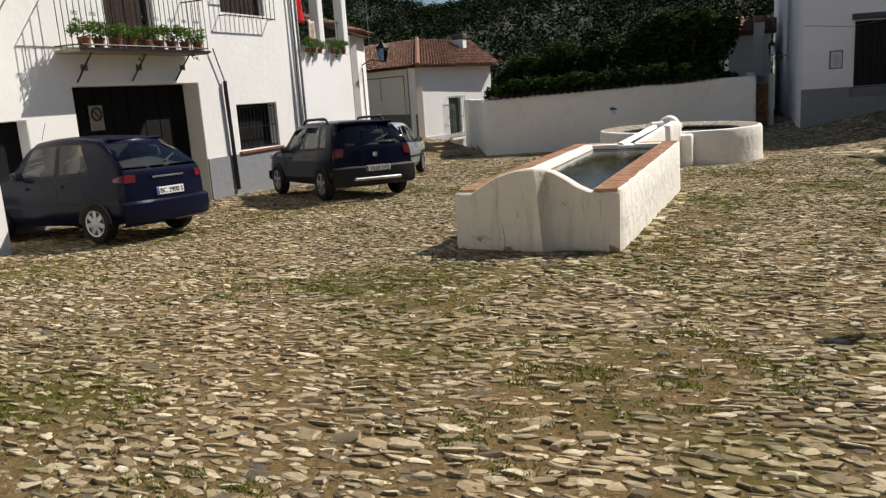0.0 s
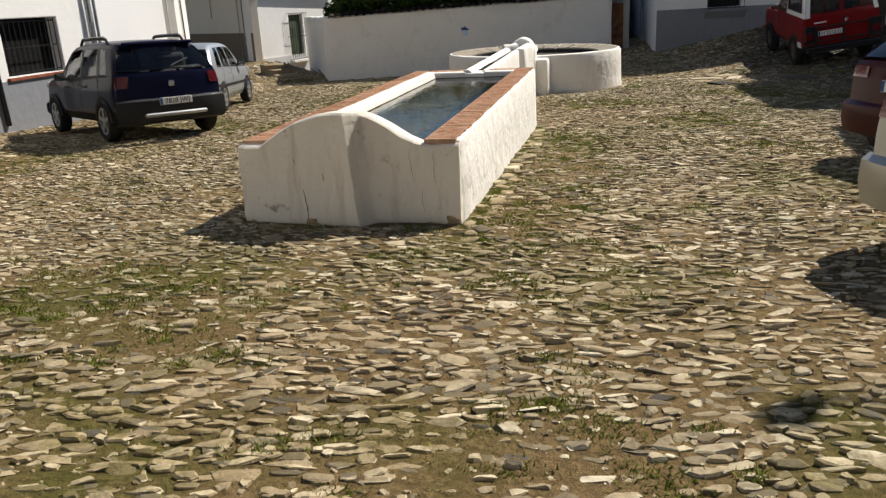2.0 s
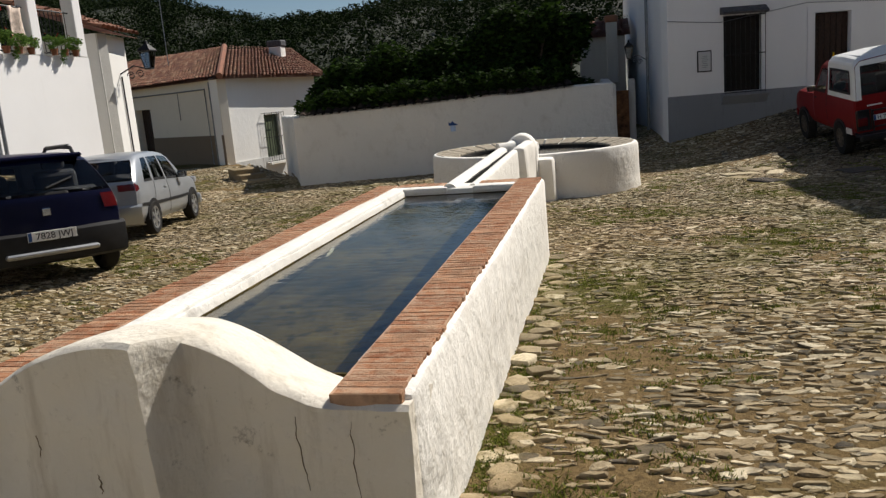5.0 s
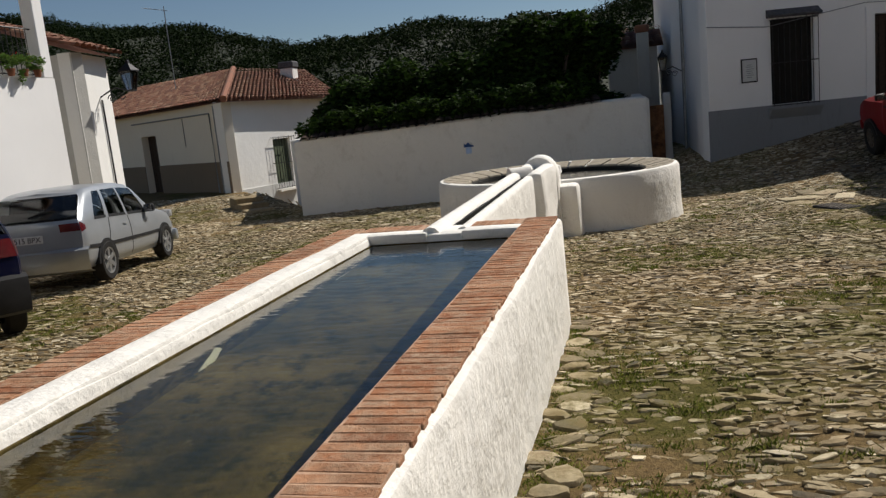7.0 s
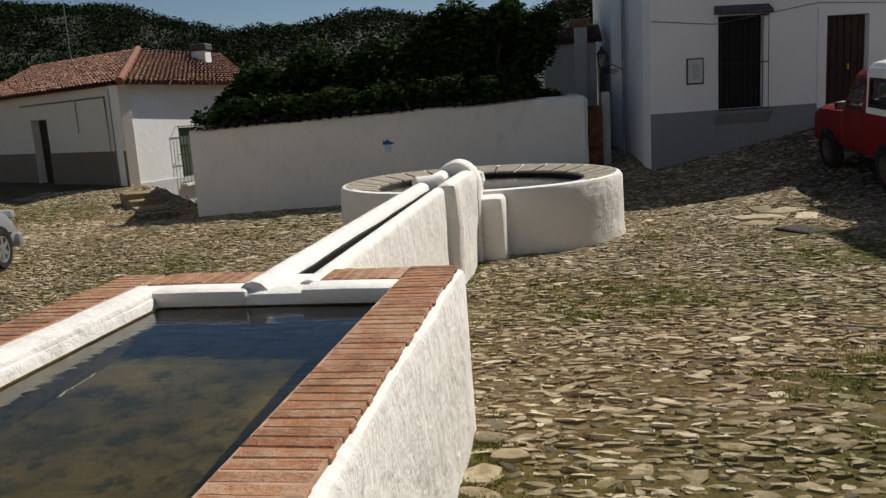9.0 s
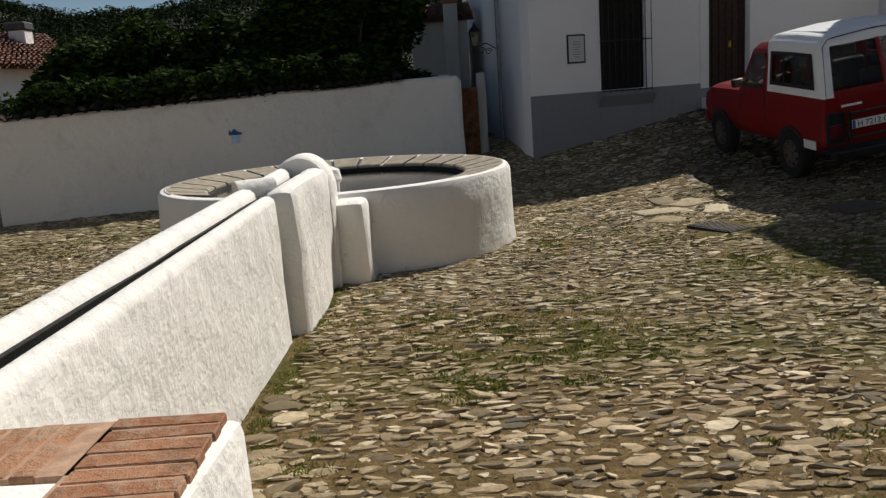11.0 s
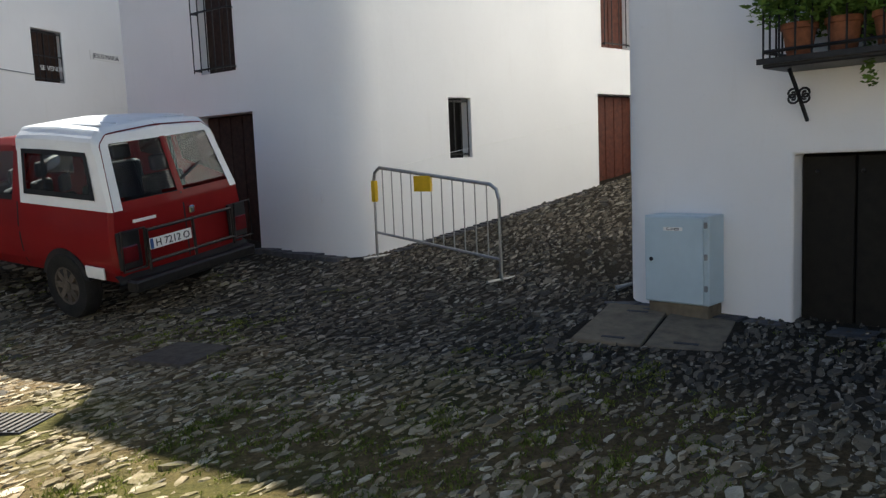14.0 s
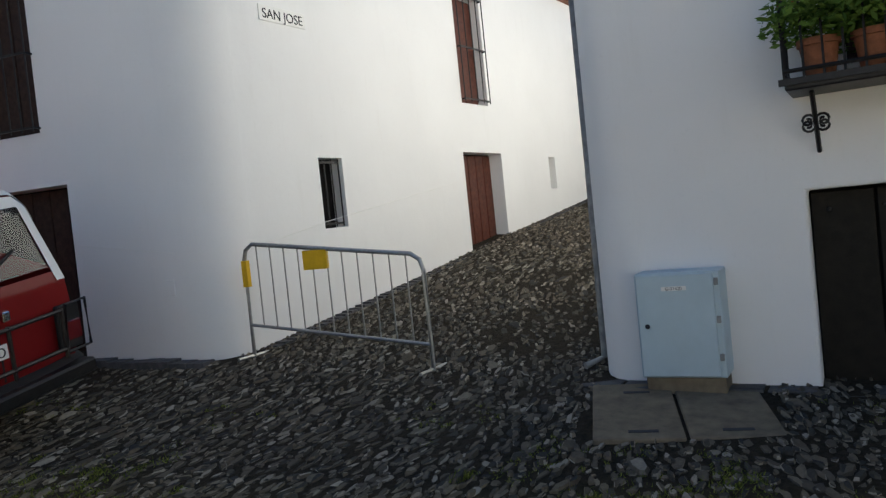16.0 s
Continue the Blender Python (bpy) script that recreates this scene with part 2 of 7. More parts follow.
def brickmat():
    m, t, b = nt("worn_clay_brick")
    o = t.nodes.new("ShaderNodeObjectInfo")
    p = world_coord(t)
    n = noise_node(t, 15, 6, 0.75, p)
    n2 = noise_node(t, 4, 5, 0.7, p)
    r = ramp(t, o.outputs["Random"], [(0.0, (0.25, 0.100, 0.050)), (0.5, (0.36, 0.160, 0.080)), (1.0, (0.43, 0.225, 0.125))])
    c = mixc(t, ramp(t, n.outputs[0], [(0.42, (0, 0, 0)), (0.66, (0.8,) * 3)]).outputs[0], r.outputs[0], (0.43, 0.32, 0.22))
    c = mixc(t, ramp(t, n2.outputs[0], [(0.50, (0, 0, 0)), (0.66, (0.65,) * 3)]).outputs[0], c, (0.17, 0.088, 0.05))
    t.links.new(c, b.inputs["Base Color"])
    b.inputs["Roughness"].default_value = 0.9
    b.inputs["Specular IOR Level"].default_value = 0.15
    bump(t, b, n.outputs[0], 0.9, 0.02)
    return m


M["brick"] = brickmat()


def tilemat():
    m, t, b = nt("old_clay_roof_tile")
    g = t.nodes.new("ShaderNodeNewGeometry")
    n = noise_node(t, 2.5, 5, 0.7, g.outputs["Position"])
    r = ramp(t, g.outputs["Random Per Island"], [(0.0, (0.15, 0.06, 0.035)), (0.6, (0.25, 0.105, 0.06)), (1.0, (0.33, 0.20, 0.13))])
    c = mixc(t, ramp(t, n.outputs[0], [(0.5, (0, 0, 0)), (0.7, (0.7,) * 3)]).outputs[0], r.outputs[0], (0.10, 0.075, 0.055))
    t.links.new(c, b.inputs["Base Color"])
    b.inputs["Roughness"].default_value = 0.9
    return m


M["tile"] = tilemat()
# Dark copy of the roof tile: the coping's shaded side is painted in.
M["tile_shaded"] = simple("clay_tile_shaded_side", (0.055, 0.036, 0.026), 0.9, var=0.5, scale=9, bumpk=0.3)


def watermat():
    m, t, b = nt("still_water")
    p = world_coord(t)
    mp = t.nodes.new("ShaderNodeMapping")
    mp.inputs["Scale"].default_value = (1.0, 2.4, 1.0)
    t.links.new(p, mp.inputs[0])
    n = noise_node(t, 7, 3, 0.5, mp.outputs[0])
    b.inputs["Base Color"].default_value = (0.35, 0.38, 0.21, 1)
    b.inputs["Roughness"].default_value = 0.03
    b.inputs["IOR"].default_value = 1.33
    b.inputs["Transmission Weight"].default_value = 1.0
    bump(t, b, n.outputs[0], 0.11, 0.02)
    return m


M["water"] = watermat()
M["black_algae"] = simple("black_wet_algae", (0.012, 0.011, 0.008), 0.6, var=0.5, scale=14, bumpk=0.4)
M["bare_render"] = simple("bare_brown_masonry", (0.34, 0.25, 0.155), 0.95, var=0.5, scale=11, bumpk=0.7)
M["crack"] = simple("earth_in_cracks", (0.20, 0.155, 0.10), 0.95, var=0.4, scale=20)
M["manhole"] = simple("rusty_cast_iron", (0.085, 0.070, 0.055), 0.7, var=0.4, scale=12, bumpk=0.4)
M["mortar"] = simple("brownish_lime_mortar", (0.42, 0.27, 0.18), 0.9, var=0.3, scale=20, bumpk=0.3)


def siltmat():
    """Brown silt with dark weed patches and pale flecks."""
    m, t, b = nt("silty_basin_bottom")
    p = world_coord(t)
    n = noise_node(t, 1.6, 6, 0.72, p)
    n2 = noise_node(t, 7.0, 7, 0.75, p)
    c = ramp(t, n.outputs[0], [(0.34, (0.022, 0.020, 0.008)), (0.50, (0.075, 0.055, 0.018)), (0.66, (0.13, 0.095, 0.034))]).outputs[0]
    c = mixc(t, ramp(t, n2.outputs[0], [(0.50, (0, 0, 0)), (0.62, (0.8,) * 3)]).outputs[0], c, (0.014, 0.015, 0.007))
    c = mixc(t, ramp(t, n2.outputs[0], [(0.30, (0.5,) * 3), (0.36, (0, 0, 0))]).outputs[0], c, (0.17, 0.135, 0.065))
    t.links.new(c, b.inputs["Base Color"])
    b.inputs["Roughness"].default_value = 0.95
    b.inputs["Specular IOR Level"].default_value = 0.1
    bump(t, b, n2.outputs[0], 0.5, 0.03)
    return m


M["algae"] = siltmat()


def paint(name, c, rough=0.3, metal=0.0):
    m = simple(name, c, rough, metal, 0.06, 3, 0, 0.16)
    m.node_tree.nodes["Principled BSDF"].inputs["Specular IOR Level"].default_value = 0.08
    return m


M["car_blue"] = paint("dark_navy_car_paint", (0.004, 0.005, 0.018))
M["car_suv"] = paint("deep_blue_car_paint", (0.004, 0.005, 0.022))
M["car_silver"] = paint("silver_car_paint", (0.42, 0.44, 0.46), 0.32, 0.6)
M["car_beige"] = paint("pale_champagne_car_paint", (0.36, 0.35, 0.31), 0.32, 0.55)
M["car_maroon"] = paint("dark_maroon_car_paint", (0.045, 0.008, 0.010))
M["car_red"] = paint("faded_red_car_paint", (0.17, 0.009, 0.010), 0.38, 0.0)
M["car_white"] = paint("white_hardtop_paint", (0.72, 0.73, 0.73), 0.4, 0.0)
M["black_plastic"] = simple("black_plastic_trim", (0.018, 0.018, 0.019), 0.55, var=0.2)
M["rubber"] = simple("tyre_rubber", (0.018, 0.017, 0.016), 0.85, var=0.3, bumpk=0.2)
M["alloy"] = simple("alloy_rim", (0.45, 0.46, 0.47), 0.35, 0.8, 0.1)
M["chrome"] = simple("chrome", (0.6, 0.6, 0.6), 0.15, 1.0, 0.03)
M["lamp_red"] = simple("red_lamp_lens", (0.11, 0.006, 0.008), 0.18, var=0.2, coat=0.6)
M["lamp_clear"] = simple("clear_lamp_lens", (0.5, 0.5, 0.5), 0.12, 0.3, 0.1)
M["seat"] = simple("dark_seat_cloth", (0.03, 0.03, 0.033), 0.9, var=0.3)
M["plate_white"] = simple("white_number_plate", (0.72, 0.72, 0.70), 0.4, var=0.05)


def glassmat(name, tint):
    m, t, b = nt(name)
    b.inputs["Base Color"].default_value = (*tint, 1)
    b.inputs["Roughness"].default_value = 0.02
    b.inputs["IOR"].default_value = 1.45
    b.inputs["Transmission Weight"].default_value = 1.0
    return m


M["glass"] = glassmat("car_window_glass", (0.62, 0.68, 0.66))
M["lantern_glass"] = glassmat("dark_tinted_lantern_glass", (0.22, 0.24, 0.24))


# ---- building helpers ----
def box(bm, lo, hi, m=None):
    vs = [bm.verts.new((x, y, z)) for x in (lo[0], hi[0]) for y in (lo[1], hi[1]) for z in (lo[2], hi[2])]
    if m is not None:
        for v in vs:
            v.co = m @ v.co
    for f in ((0, 1, 3, 2), (4, 6, 7, 5), (0, 4, 5, 1), (2, 3, 7, 6), (0, 2, 6, 4), (1, 5, 7, 3)):
        bm.faces.new([vs[i] for i in f])
    return vs


def boxbm(lo, hi, bevel=0.0, seg=1):
    bm = bmesh.new()
    box(bm, lo, hi)
    if bevel:
        bmesh.ops.bevel(bm, geom=bm.edges[:], offset=bevel, segments=seg, affect="EDGES", profile=0.5)
    return bm


def tube(bm, pts, r, n=8, r2=None):
    """A round bar through points."""
    pts = [Vector(p) for p in pts]
    rings = []
    for k, p in enumerate(pts):
        d = (pts[min(k + 1, len(pts) - 1)] - pts[max(k - 1, 0)]).normalized()
        a = d.cross(Vector((0, 0, 1)))
        a = a.normalized() if a.length > 1e-3 else Vector((1, 0, 0))
        b = d.cross(a)
        rr = r if r2 is None else r + (r2 - r) * k / max(1, len(pts) - 1)
        rings.append([bm.verts.new(p + (a * math.cos(q) + b * math.sin(q)) * rr) for q in [2 * math.pi * i / n for i in range(n)]])
    for r0, r1 in zip(rings, rings[1:]):
        for i in range(n):
            bm.faces.new((r0[i], r0[(i + 1) % n], r1[(i + 1) % n], r1[i]))
    bm.faces.new(rings[0][::-1])
    bm.faces.new(rings[-1])


def lathe(bm, prof, n=24, m=None, a0=0.0, a1=2 * math.pi):
    """Turn a profile of (radius, z) about the z axis."""
    full = abs(a1 - a0 - 2 * math.pi) < 1e-6
    cnt = n if full else n + 1
    rings = []
    for i in range(cnt):
        q = a0 + (a1 - a0) * i / n
        rings.append([bm.verts.new((r * math.cos(q), r * math.sin(q), z)) for r, z in prof])
    if m is not None:
        for ring in rings:
            for v in ring:
                v.co = m @ v.co
    for i in range(n):
        p, q = rings[i], rings[(i + 1) % cnt]
        for k in range(len(prof) - 1):
            bm.faces.new((p[k], q[k], q[k + 1], p[k + 1]))


def part(name, bm, material, parent=None, label="", smooth=False):
    me = bpy.data.meshes.new(name)
    bmesh.ops.recalc_face_normals(bm, faces=bm.faces[:])
    bm.to_mesh(me)
    bm.free()
    me.materials.append(material)
    if smooth:
        for p in me.polygons:
            p.use_smooth = True
        me.set_sharp_from_angle(angle=radians(40))
    ob = new(name, me)
    if parent is not None:
        ob.parent = parent
    if label:
        ob["label"] = label
    return ob


def thing(name, label, category, m=None, group="", kind=""):
    ob = new(name)
    ob.empty_display_size = 0.2
    if m is not None:
        ob.matrix_world = m
    return tagged(ob, label, category, group, kind)


def struct(name, bm, material, label, category="", smooth=False):
    return tagged(part(name, bm, material, None, "", smooth), label, category or name.split("_")[0], "", "structure")


def softplus(v, k):
    return k * math.log1p(math.exp(min(40, v / k)))


def G(x, y):
    """Height of the ground: the square falls gently to the north, the lanes to the east climb."""
    yy = min(max(y, -40), 28)
    z = -0.02 - 0.0345 * yy - 0.012 * min(max(0, -x - 3), 8)
    r = 0.15 * (min(x, 40) - 7) + 0.08 * (min(y, 30) - 23.9) + 0.62 + 0.06 * min(max(0, y - 24), 8)
    z += softplus(r, 0.16)
    if y > 28 and x < -4:
        z += 0.35 * min(1, (y - 28) / 7) * min(1, (-4 - x) / 6)
    if y > 27 and -16 < x < -9.9:
        # sunken yard between the low house and the garden wall
        lip = (0.769 * (x + 9.75) + 0.640 * (y - 27.65)) / 0.5
        z -= 1.15 * max(0.0, min(1.0, lip - 1.2))
    return z


def gnoise(x, y):
    return 0.03 * noise.noise((x * 0.45, y * 0.45, 0)) + 0.012 * noise.noise((x * 1.7, y * 1.7, 3))


def slab_wall(name, p, q, z0, z1, thick, holes, material, label, cat="wall", side=1, soft=True):
    """A wall from p to q with rectangular holes (s0, s1, za, zb) right through it. The face lies on the line p-q and the body behind it."""
    p, q = Vector(p), Vector(q)
    L = (q - p).length
    d = (q - p) / L
    n = Vector((-d.y, d.x)) * side
    ss = sorted({0, L, *[h[0] for h in holes], *[h[1] for h in holes]})
    zz = sorted({z0, z1, *[h[2] for h in holes], *[h[3] for h in holes]})
    bm = bmesh.new()
    grid = {}

    def vert(s, z, k):
        key = (round(s, 4), round(z, 4), k)
        if key not in grid:
            c = p + d * s + n * (thick * k)
            grid[key] = bm.verts.new((c.x, c.y, z))
        return grid[key]

    solid = {}
    for i in range(len(ss) - 1):
        for j in range(len(zz) - 1):
            sm, zm = (ss[i] + ss[i + 1]) / 2, (zz[j] + zz[j + 1]) / 2
            solid[i, j] = not any(h[0] < sm < h[1] and h[2] < zm < h[3] for h in holes)
    for (i, j), ok in solid.items():
        if not ok:
            continue
        c = [(ss[i], zz[j]), (ss[i + 1], zz[j]), (ss[i + 1], zz[j + 1]), (ss[i], zz[j + 1])]
        bm.faces.new([vert(*a, 0) for a in c])
        bm.faces.new([vert(*a, 1) for a in c[::-1]])
        for (di, dj), (a, b) in (((0, -1), (0, 1)), ((1, 0), (1, 2)), ((0, 1), (2, 3)), ((-1, 0), (3, 0))):
            if not solid.get((i + di, j + dj), False):
                bm.faces.new([vert(*c[a], 0), vert(*c[a], 1), vert(*c[b], 1), vert(*c[b], 0)])
    ob = struct(name, bm, material, label, cat)
    if holes and soft:
        mod = ob.modifiers.new("bevel", "BEVEL")
        mod.width, mod.segments, mod.limit_method = 0.02, 2, "ANGLE"
    return ob, p, d, n


def on_wall(p, d, n):
    """Frame whose x runs along the wall, y into it, z up, at the wall's foot."""
    return Matrix(((d.x, n.x, 0, p.x), (d.y, n.y, 0, p.y), (0, 0, 1, 0), (0, 0, 0, 1)))


# ---- ground ----
def make_ground():
    xs = sorted({*[-1500, -700, -350, -180, -100, -70, -50, -40, -32], *[-26 + 0.5 * i for i in range(97)], *[26, 32, 40, 60, 100, 180, 350, 700, 1500]})
    ys = sorted({*[-1500, -700, -350, -180, -100, -60, -40, -30, -22], *[-16 + 0.5 * i for i in range(117)], *[46, 52, 60, 80, 120, 200, 350, 700, 1500]})
    bm = bmesh.new()
    grid = [[bm.verts.new((x, y, (G(x, y) + gnoise(x, y)) if abs(x) < 45 and -25 < y < 60 else G(max(-45, min(45, x)), max(-25, min(60, y))))) for y in ys] for x in xs]
    for i in range(len(xs) - 1):
        for j in range(len(ys) - 1):
            bm.faces.new((grid[i][j], grid[i + 1][j], grid[i + 1][j + 1], grid[i][j + 1]))
    return struct("ground", bm, M["ground"], "trodden earth with moss between the cobbles", "ground", True)


make_ground()

# ---- the white house with the balcony, west of the square ----
XL = -11.6
lb, p, d, n = slab_wall("wall_west", (XL, 7.2), (XL, 18.2), -1.0, 6.2, 0.5,
                        [(3.57, 7.0, -0.9, 1.97), (8.27, 9.9, 0.36, 1.44), (1.0, 2.5, 0.45, 1.42), (4.6, 5.9, 2.62, 4.7), (8.1, 9.8, 3.55, 4.7), (0.9, 2.4, 3.5, 4.7)],
                        M["white"], "sunlit whitewashed house wall with garage and windows")
FW = on_wall(p, d, n)


def recess(name, F, s0, s1, z0, z1, depth, material, label, cat, planks=0, kind="structure"):
    """A leaf set back in an opening, with upright boards."""
    th = tagged(new(name), label, cat, "", kind)
    th.matrix_world = F @ pose(s0, depth, z0)
    w, h = s1 - s0, z1 - z0
    part("leaf", boxbm((0, 0.03, 0), (w, 0.09, h)), M["opening_shade"] if planks else material, th)
    if planks:
        for k in range(planks):
            part("plank", boxbm((w * k / planks + 0.008, 0, 0.02), (w * (k + 1) / planks - 0.008, 0.032, h - 0.02), 0.006), material, th)
    return th


def grille(name, F, s0, s1, z0, z1, out, bars, label, cross=3, parent=None):
    """Iron window bars that stand out from the wall."""
    th = tagged(new(name), label, "window grille")
    th.matrix_world = F @ pose(s0, -out, z0)
    w, h = s1 - s0, z1 - z0
    for k in range(bars):
        x = w * k / (bars - 1)
        bm = bmesh.new()
        tube(bm, [(x, 0, 0), (x, 0, h)], 0.009, 6)
        part("bar", bm, M["iron"], th)
    for k in range(cross):
        z = 0.04 + (h - 0.08) * k / (cross - 1)
        bm = bmesh.new()
        if out > 0.03:
            box(bm, (0, 0, z - 0.01), (0.02, out, z + 0.01))
            box(bm, (w - 0.02, 0, z - 0.01), (w, out, z + 0.01))
        box(bm, (0, -0.008, z - 0.012), (w, 0.008, z + 0.012))
        part("crossbar", bm, M["iron"], th)
    return th


recess("door_1", FW, 3.57, 7.0, -0.75, 1.97, 0.42, M["opening_shade"], "closed garage door in deep reveal, its shade painted near-black", "garage door", 8)
recess("window_1", FW, 8.27, 9.9, 0.36, 1.44, 0.22, M["opening_shade"], "dark ground floor window", "window")
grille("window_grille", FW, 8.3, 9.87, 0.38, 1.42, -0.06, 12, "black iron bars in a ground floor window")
recess("window_2", FW, 1.0, 2.5, 0.45, 1.42, 0.2, M["opening_shade"], "dark low window in the white house", "window")
recess("door_2", FW, 4.6, 5.9, 2.62, 4.7, 0.15, M["wood_dark"], "dark balcony door", "door", 4)
recess("window_3", FW, 8.1, 9.8, 3.55, 4.7, 0.15, M["wood_dark"], "dark upper window", "window", 3)
recess("window_4", FW, 0.9, 2.4, 3.5, 4.7, 0.15, M["wood_dark"], "dark upper window beside the balcony", "window", 3)
grille("window_grille", FW, 7.98, 9.92, 3.42, 4.7, 0.22, 12, "black iron cage grille on an upper window", 3)
grille("window_grille", FW, 0.78, 2.52, 3.38, 4.7, 0.22, 12, "black iron cage grille on an upper window", 3)
for nm, s0, s1 in (("baseboard_1", 0.0, 3.55), ("baseboard_2", 7.02, 11.0)):
    bm = bmesh.new()
    box(bm, (s0, -0.03, -1.0), (s1, 0.0, 0.30), FW)
    struct(nm, bm, M["grey_band"], "rough grey painted plinth of the white house", "plinth")
bm = bmesh.new()
box(bm, (8.2, -0.07, 0.30), (9.97, 0.12, 0.352), FW)
struct("trim_1", bm, M["redsill"], "red tile window sill", "sill")
slab_wall("wall_west_gable", (XL - 9, 18.2), (XL - 0.5, 18.2), -1.0, 6.2, 0.4, [], M["white"], "white gable wall of the house", side=-1)
bm = bmesh.new()
box(bm, (XL - 9, 7.2, 6.2), (XL + 0.35, 18.3, 6.3))
struct("roof_west", bm, M["tile"], "clay tile eaves of the white house", "roof")

# porch house beyond it
slab_wall("wall_porch", (XL - 0.1, 18.4), (XL - 0.1, 21.4), -1.2, 2.70, 0.3, [], M["white_smooth"], "bright smooth white wall below a porch")
for k, y in enumerate((18.42, 19.75, 21.12)):
    bm = boxbm((XL - 0.38, y, 2.705), (XL - 0.10, y + 0.27, 5.2), 0.015)
    struct(f"porch_pillar_{k + 1}", bm, M["white_smooth"], "square white porch pillar", "pillar")
slab_wall("wall_porch_back", (XL - 2.2, 18.4), (XL - 2.2, 21.4), -1.0, 5.2, 0.2, [(0.7, 1.7, 2.7, 4.7)], M["white"], "white back wall of the porch")
slab_wall("wall_porch_side", (XL - 2.2, 21.4), (XL - 0.4, 21.4), -1.2, 2.70, 0.25, [], M["grey_render"], "side wall of the porch", side=-1)
bm = boxbm((XL - 2.4, 18.3, 5.2), (XL + 0.1, 21.5, 5.4))
struct("porch_roof", bm, M["tile"], "flat tiled porch roof", "roof")
bm = boxbm((XL - 2.2, 18.4, 2.40), (XL - 0.4, 21.4, 2.52))
struct("porch_floor", bm, M["concrete"], "concrete porch floor", "floor")

# house with the lamp
A, B = (-12.6, 23.1), (-12.95, 24.75)
slab_wall("wall_lamp_house_side", (-18, 24.4), A, -1.3, 3.4, 0.3, [], M["grey_render"], "bare grey side wall of a small house", side=1)
slab_wall("wall_lamp_house", (A[0] + 0.01, A[1] + 0.01), B, -1.3, 3.4, 0.3, [], M["white"], "narrow sunlit white house front")


# ---- tile roofs ----
def tile_slope(name, a, b, c, d_, label, parent=None, pitch=0.24, step=0.36):
    """Barrel tiles in rows on the slope a, b (eaves), c, d_ (ridge above b and above a)."""
    a, b, c, d_ = (Vector(v) for v in (a, b, c, d_))
    bm = bmesh.new()
    up = ((c + d_) / 2 - (a + b) / 2)
    nrm = (b - a).cross(up).normalized()
    nrm = nrm if nrm.z > 0 else -nrm
    cols = max(2, int((b - a).length / pitch))
    rows = max(2, int(up.length / step))
    rnd = random.Random(5)
    vs = [bm.verts.new(v - nrm * 0.05) for v in (a, b, c, d_)]
    bm.faces.new(vs)
    for r in range(rows):
        f0, f1 = r / rows, (r + 1.15) / rows
        l0, r0 = a.lerp(d_, f0), b.lerp(c, f0)
        l1, r1 = a.lerp(d_, min(1, f1)), b.lerp(c, min(1, f1))
        cnt = max(1, int((r0 - l0).length / pitch))
        for k in range(cnt):
            t0 = (k + 0.5 + rnd.uniform(-0.08, 0.08)) / cnt
            p0, p1 = l0.lerp(r0, t0), l1.lerp(r1, t0)
            ax = (b - a).normalized() * 0.105
            lift = 0.035 + rnd.uniform(-0.012, 0.015)
            ring = []
            for pp, li, sc in ((p0, lift + 0.03, 1.1), (p1, lift - 0.02, 0.85)):
                ring.append([bm.verts.new(pp + ax * (math.cos(q) * sc) + nrm * (li + 0.085 * math.sin(q))) for q in (math.pi, 2.35, 1.57, 0.79, 0)])
            for i in range(4):
                bm.faces.new((ring[0][i], ring[0][i + 1], ring[1][i + 1], ring[1][i]))
    if parent is None:
        return struct(name, bm, M["tile"], label, "roof")
    return part(name, bm, M["tile"], parent)


C = Vector((-15.5, 34.5))
HL, HR = Vector((-25.5, 40.45)), Vector((-14.0, 41.2))
dl, dr = (HL - C).normalized(), (HR - C).normalized()
nl, nr = Vector((-dl.y, dl.x)), Vector((-dr.y, dr.x))
hl, p, d, n = slab_wall("wall_far_house_front", HL, C, -1.6, 2.62, 0.4, [((HL - C).length - 6.95, (HL - C).length - 5.6, -1.5, 1.68)], M["cream"], "cream rendered front of a low house")
FH = on_wall(p, d, n)
LH = (HL - C).length
recess("door_3", FH, LH - 6.95, LH - 5.6, -0.9, 1.68, 0.3, M["wood_dark"], "dark wooden house door", "door", 5)
for nm, s0, s1 in (("baseboard_3", 0.0, LH - 6.97), ("baseboard_4", LH - 5.58, LH + 0.03)):
    bm = bmesh.new()
    box(bm, (s0, -0.03, -1.6), (s1, 0.0, 0.42), FH)
    struct(nm, bm, M["brown_band"], "brown painted plinth of the cream house", "plinth")
hr, p, d, n = slab_wall("wall_far_house_side", C + dr * 0.005, HR, -2.8, 2.62, 0.4, [(2.7, 3.75, -0.85, 1.05)], M["white"], "white side wall of the low house")
FR = on_wall(p, d, n)
recess("window_5", FR, 2.7, 3.75, -0.85, 1.05, 0.12, M["wood_green"], "green shuttered window", "window", 3)
grille("window_grille", FR, 2.55, 3.9, -0.95, 1.15, 0.16, 9, "black iron cage grille on a low house", 3)
bm = bmesh.new()
box(bm, (2.55, -0.24, -1.05), (3.9, 0.0, -0.955), FR)
struct("trim_2", bm, M["white_old"], "white masonry window bench", "sill")
bm = bmesh.new()
box(bm, (0.0, -0.04, -2.8), (6.5, 0.0, -0.72), FR)
struct("baseboard_5", bm, M["pale_render"], "pale bare cement plinth", "plinth")
apex = Vector((-17.7, 40.0, 4.2))
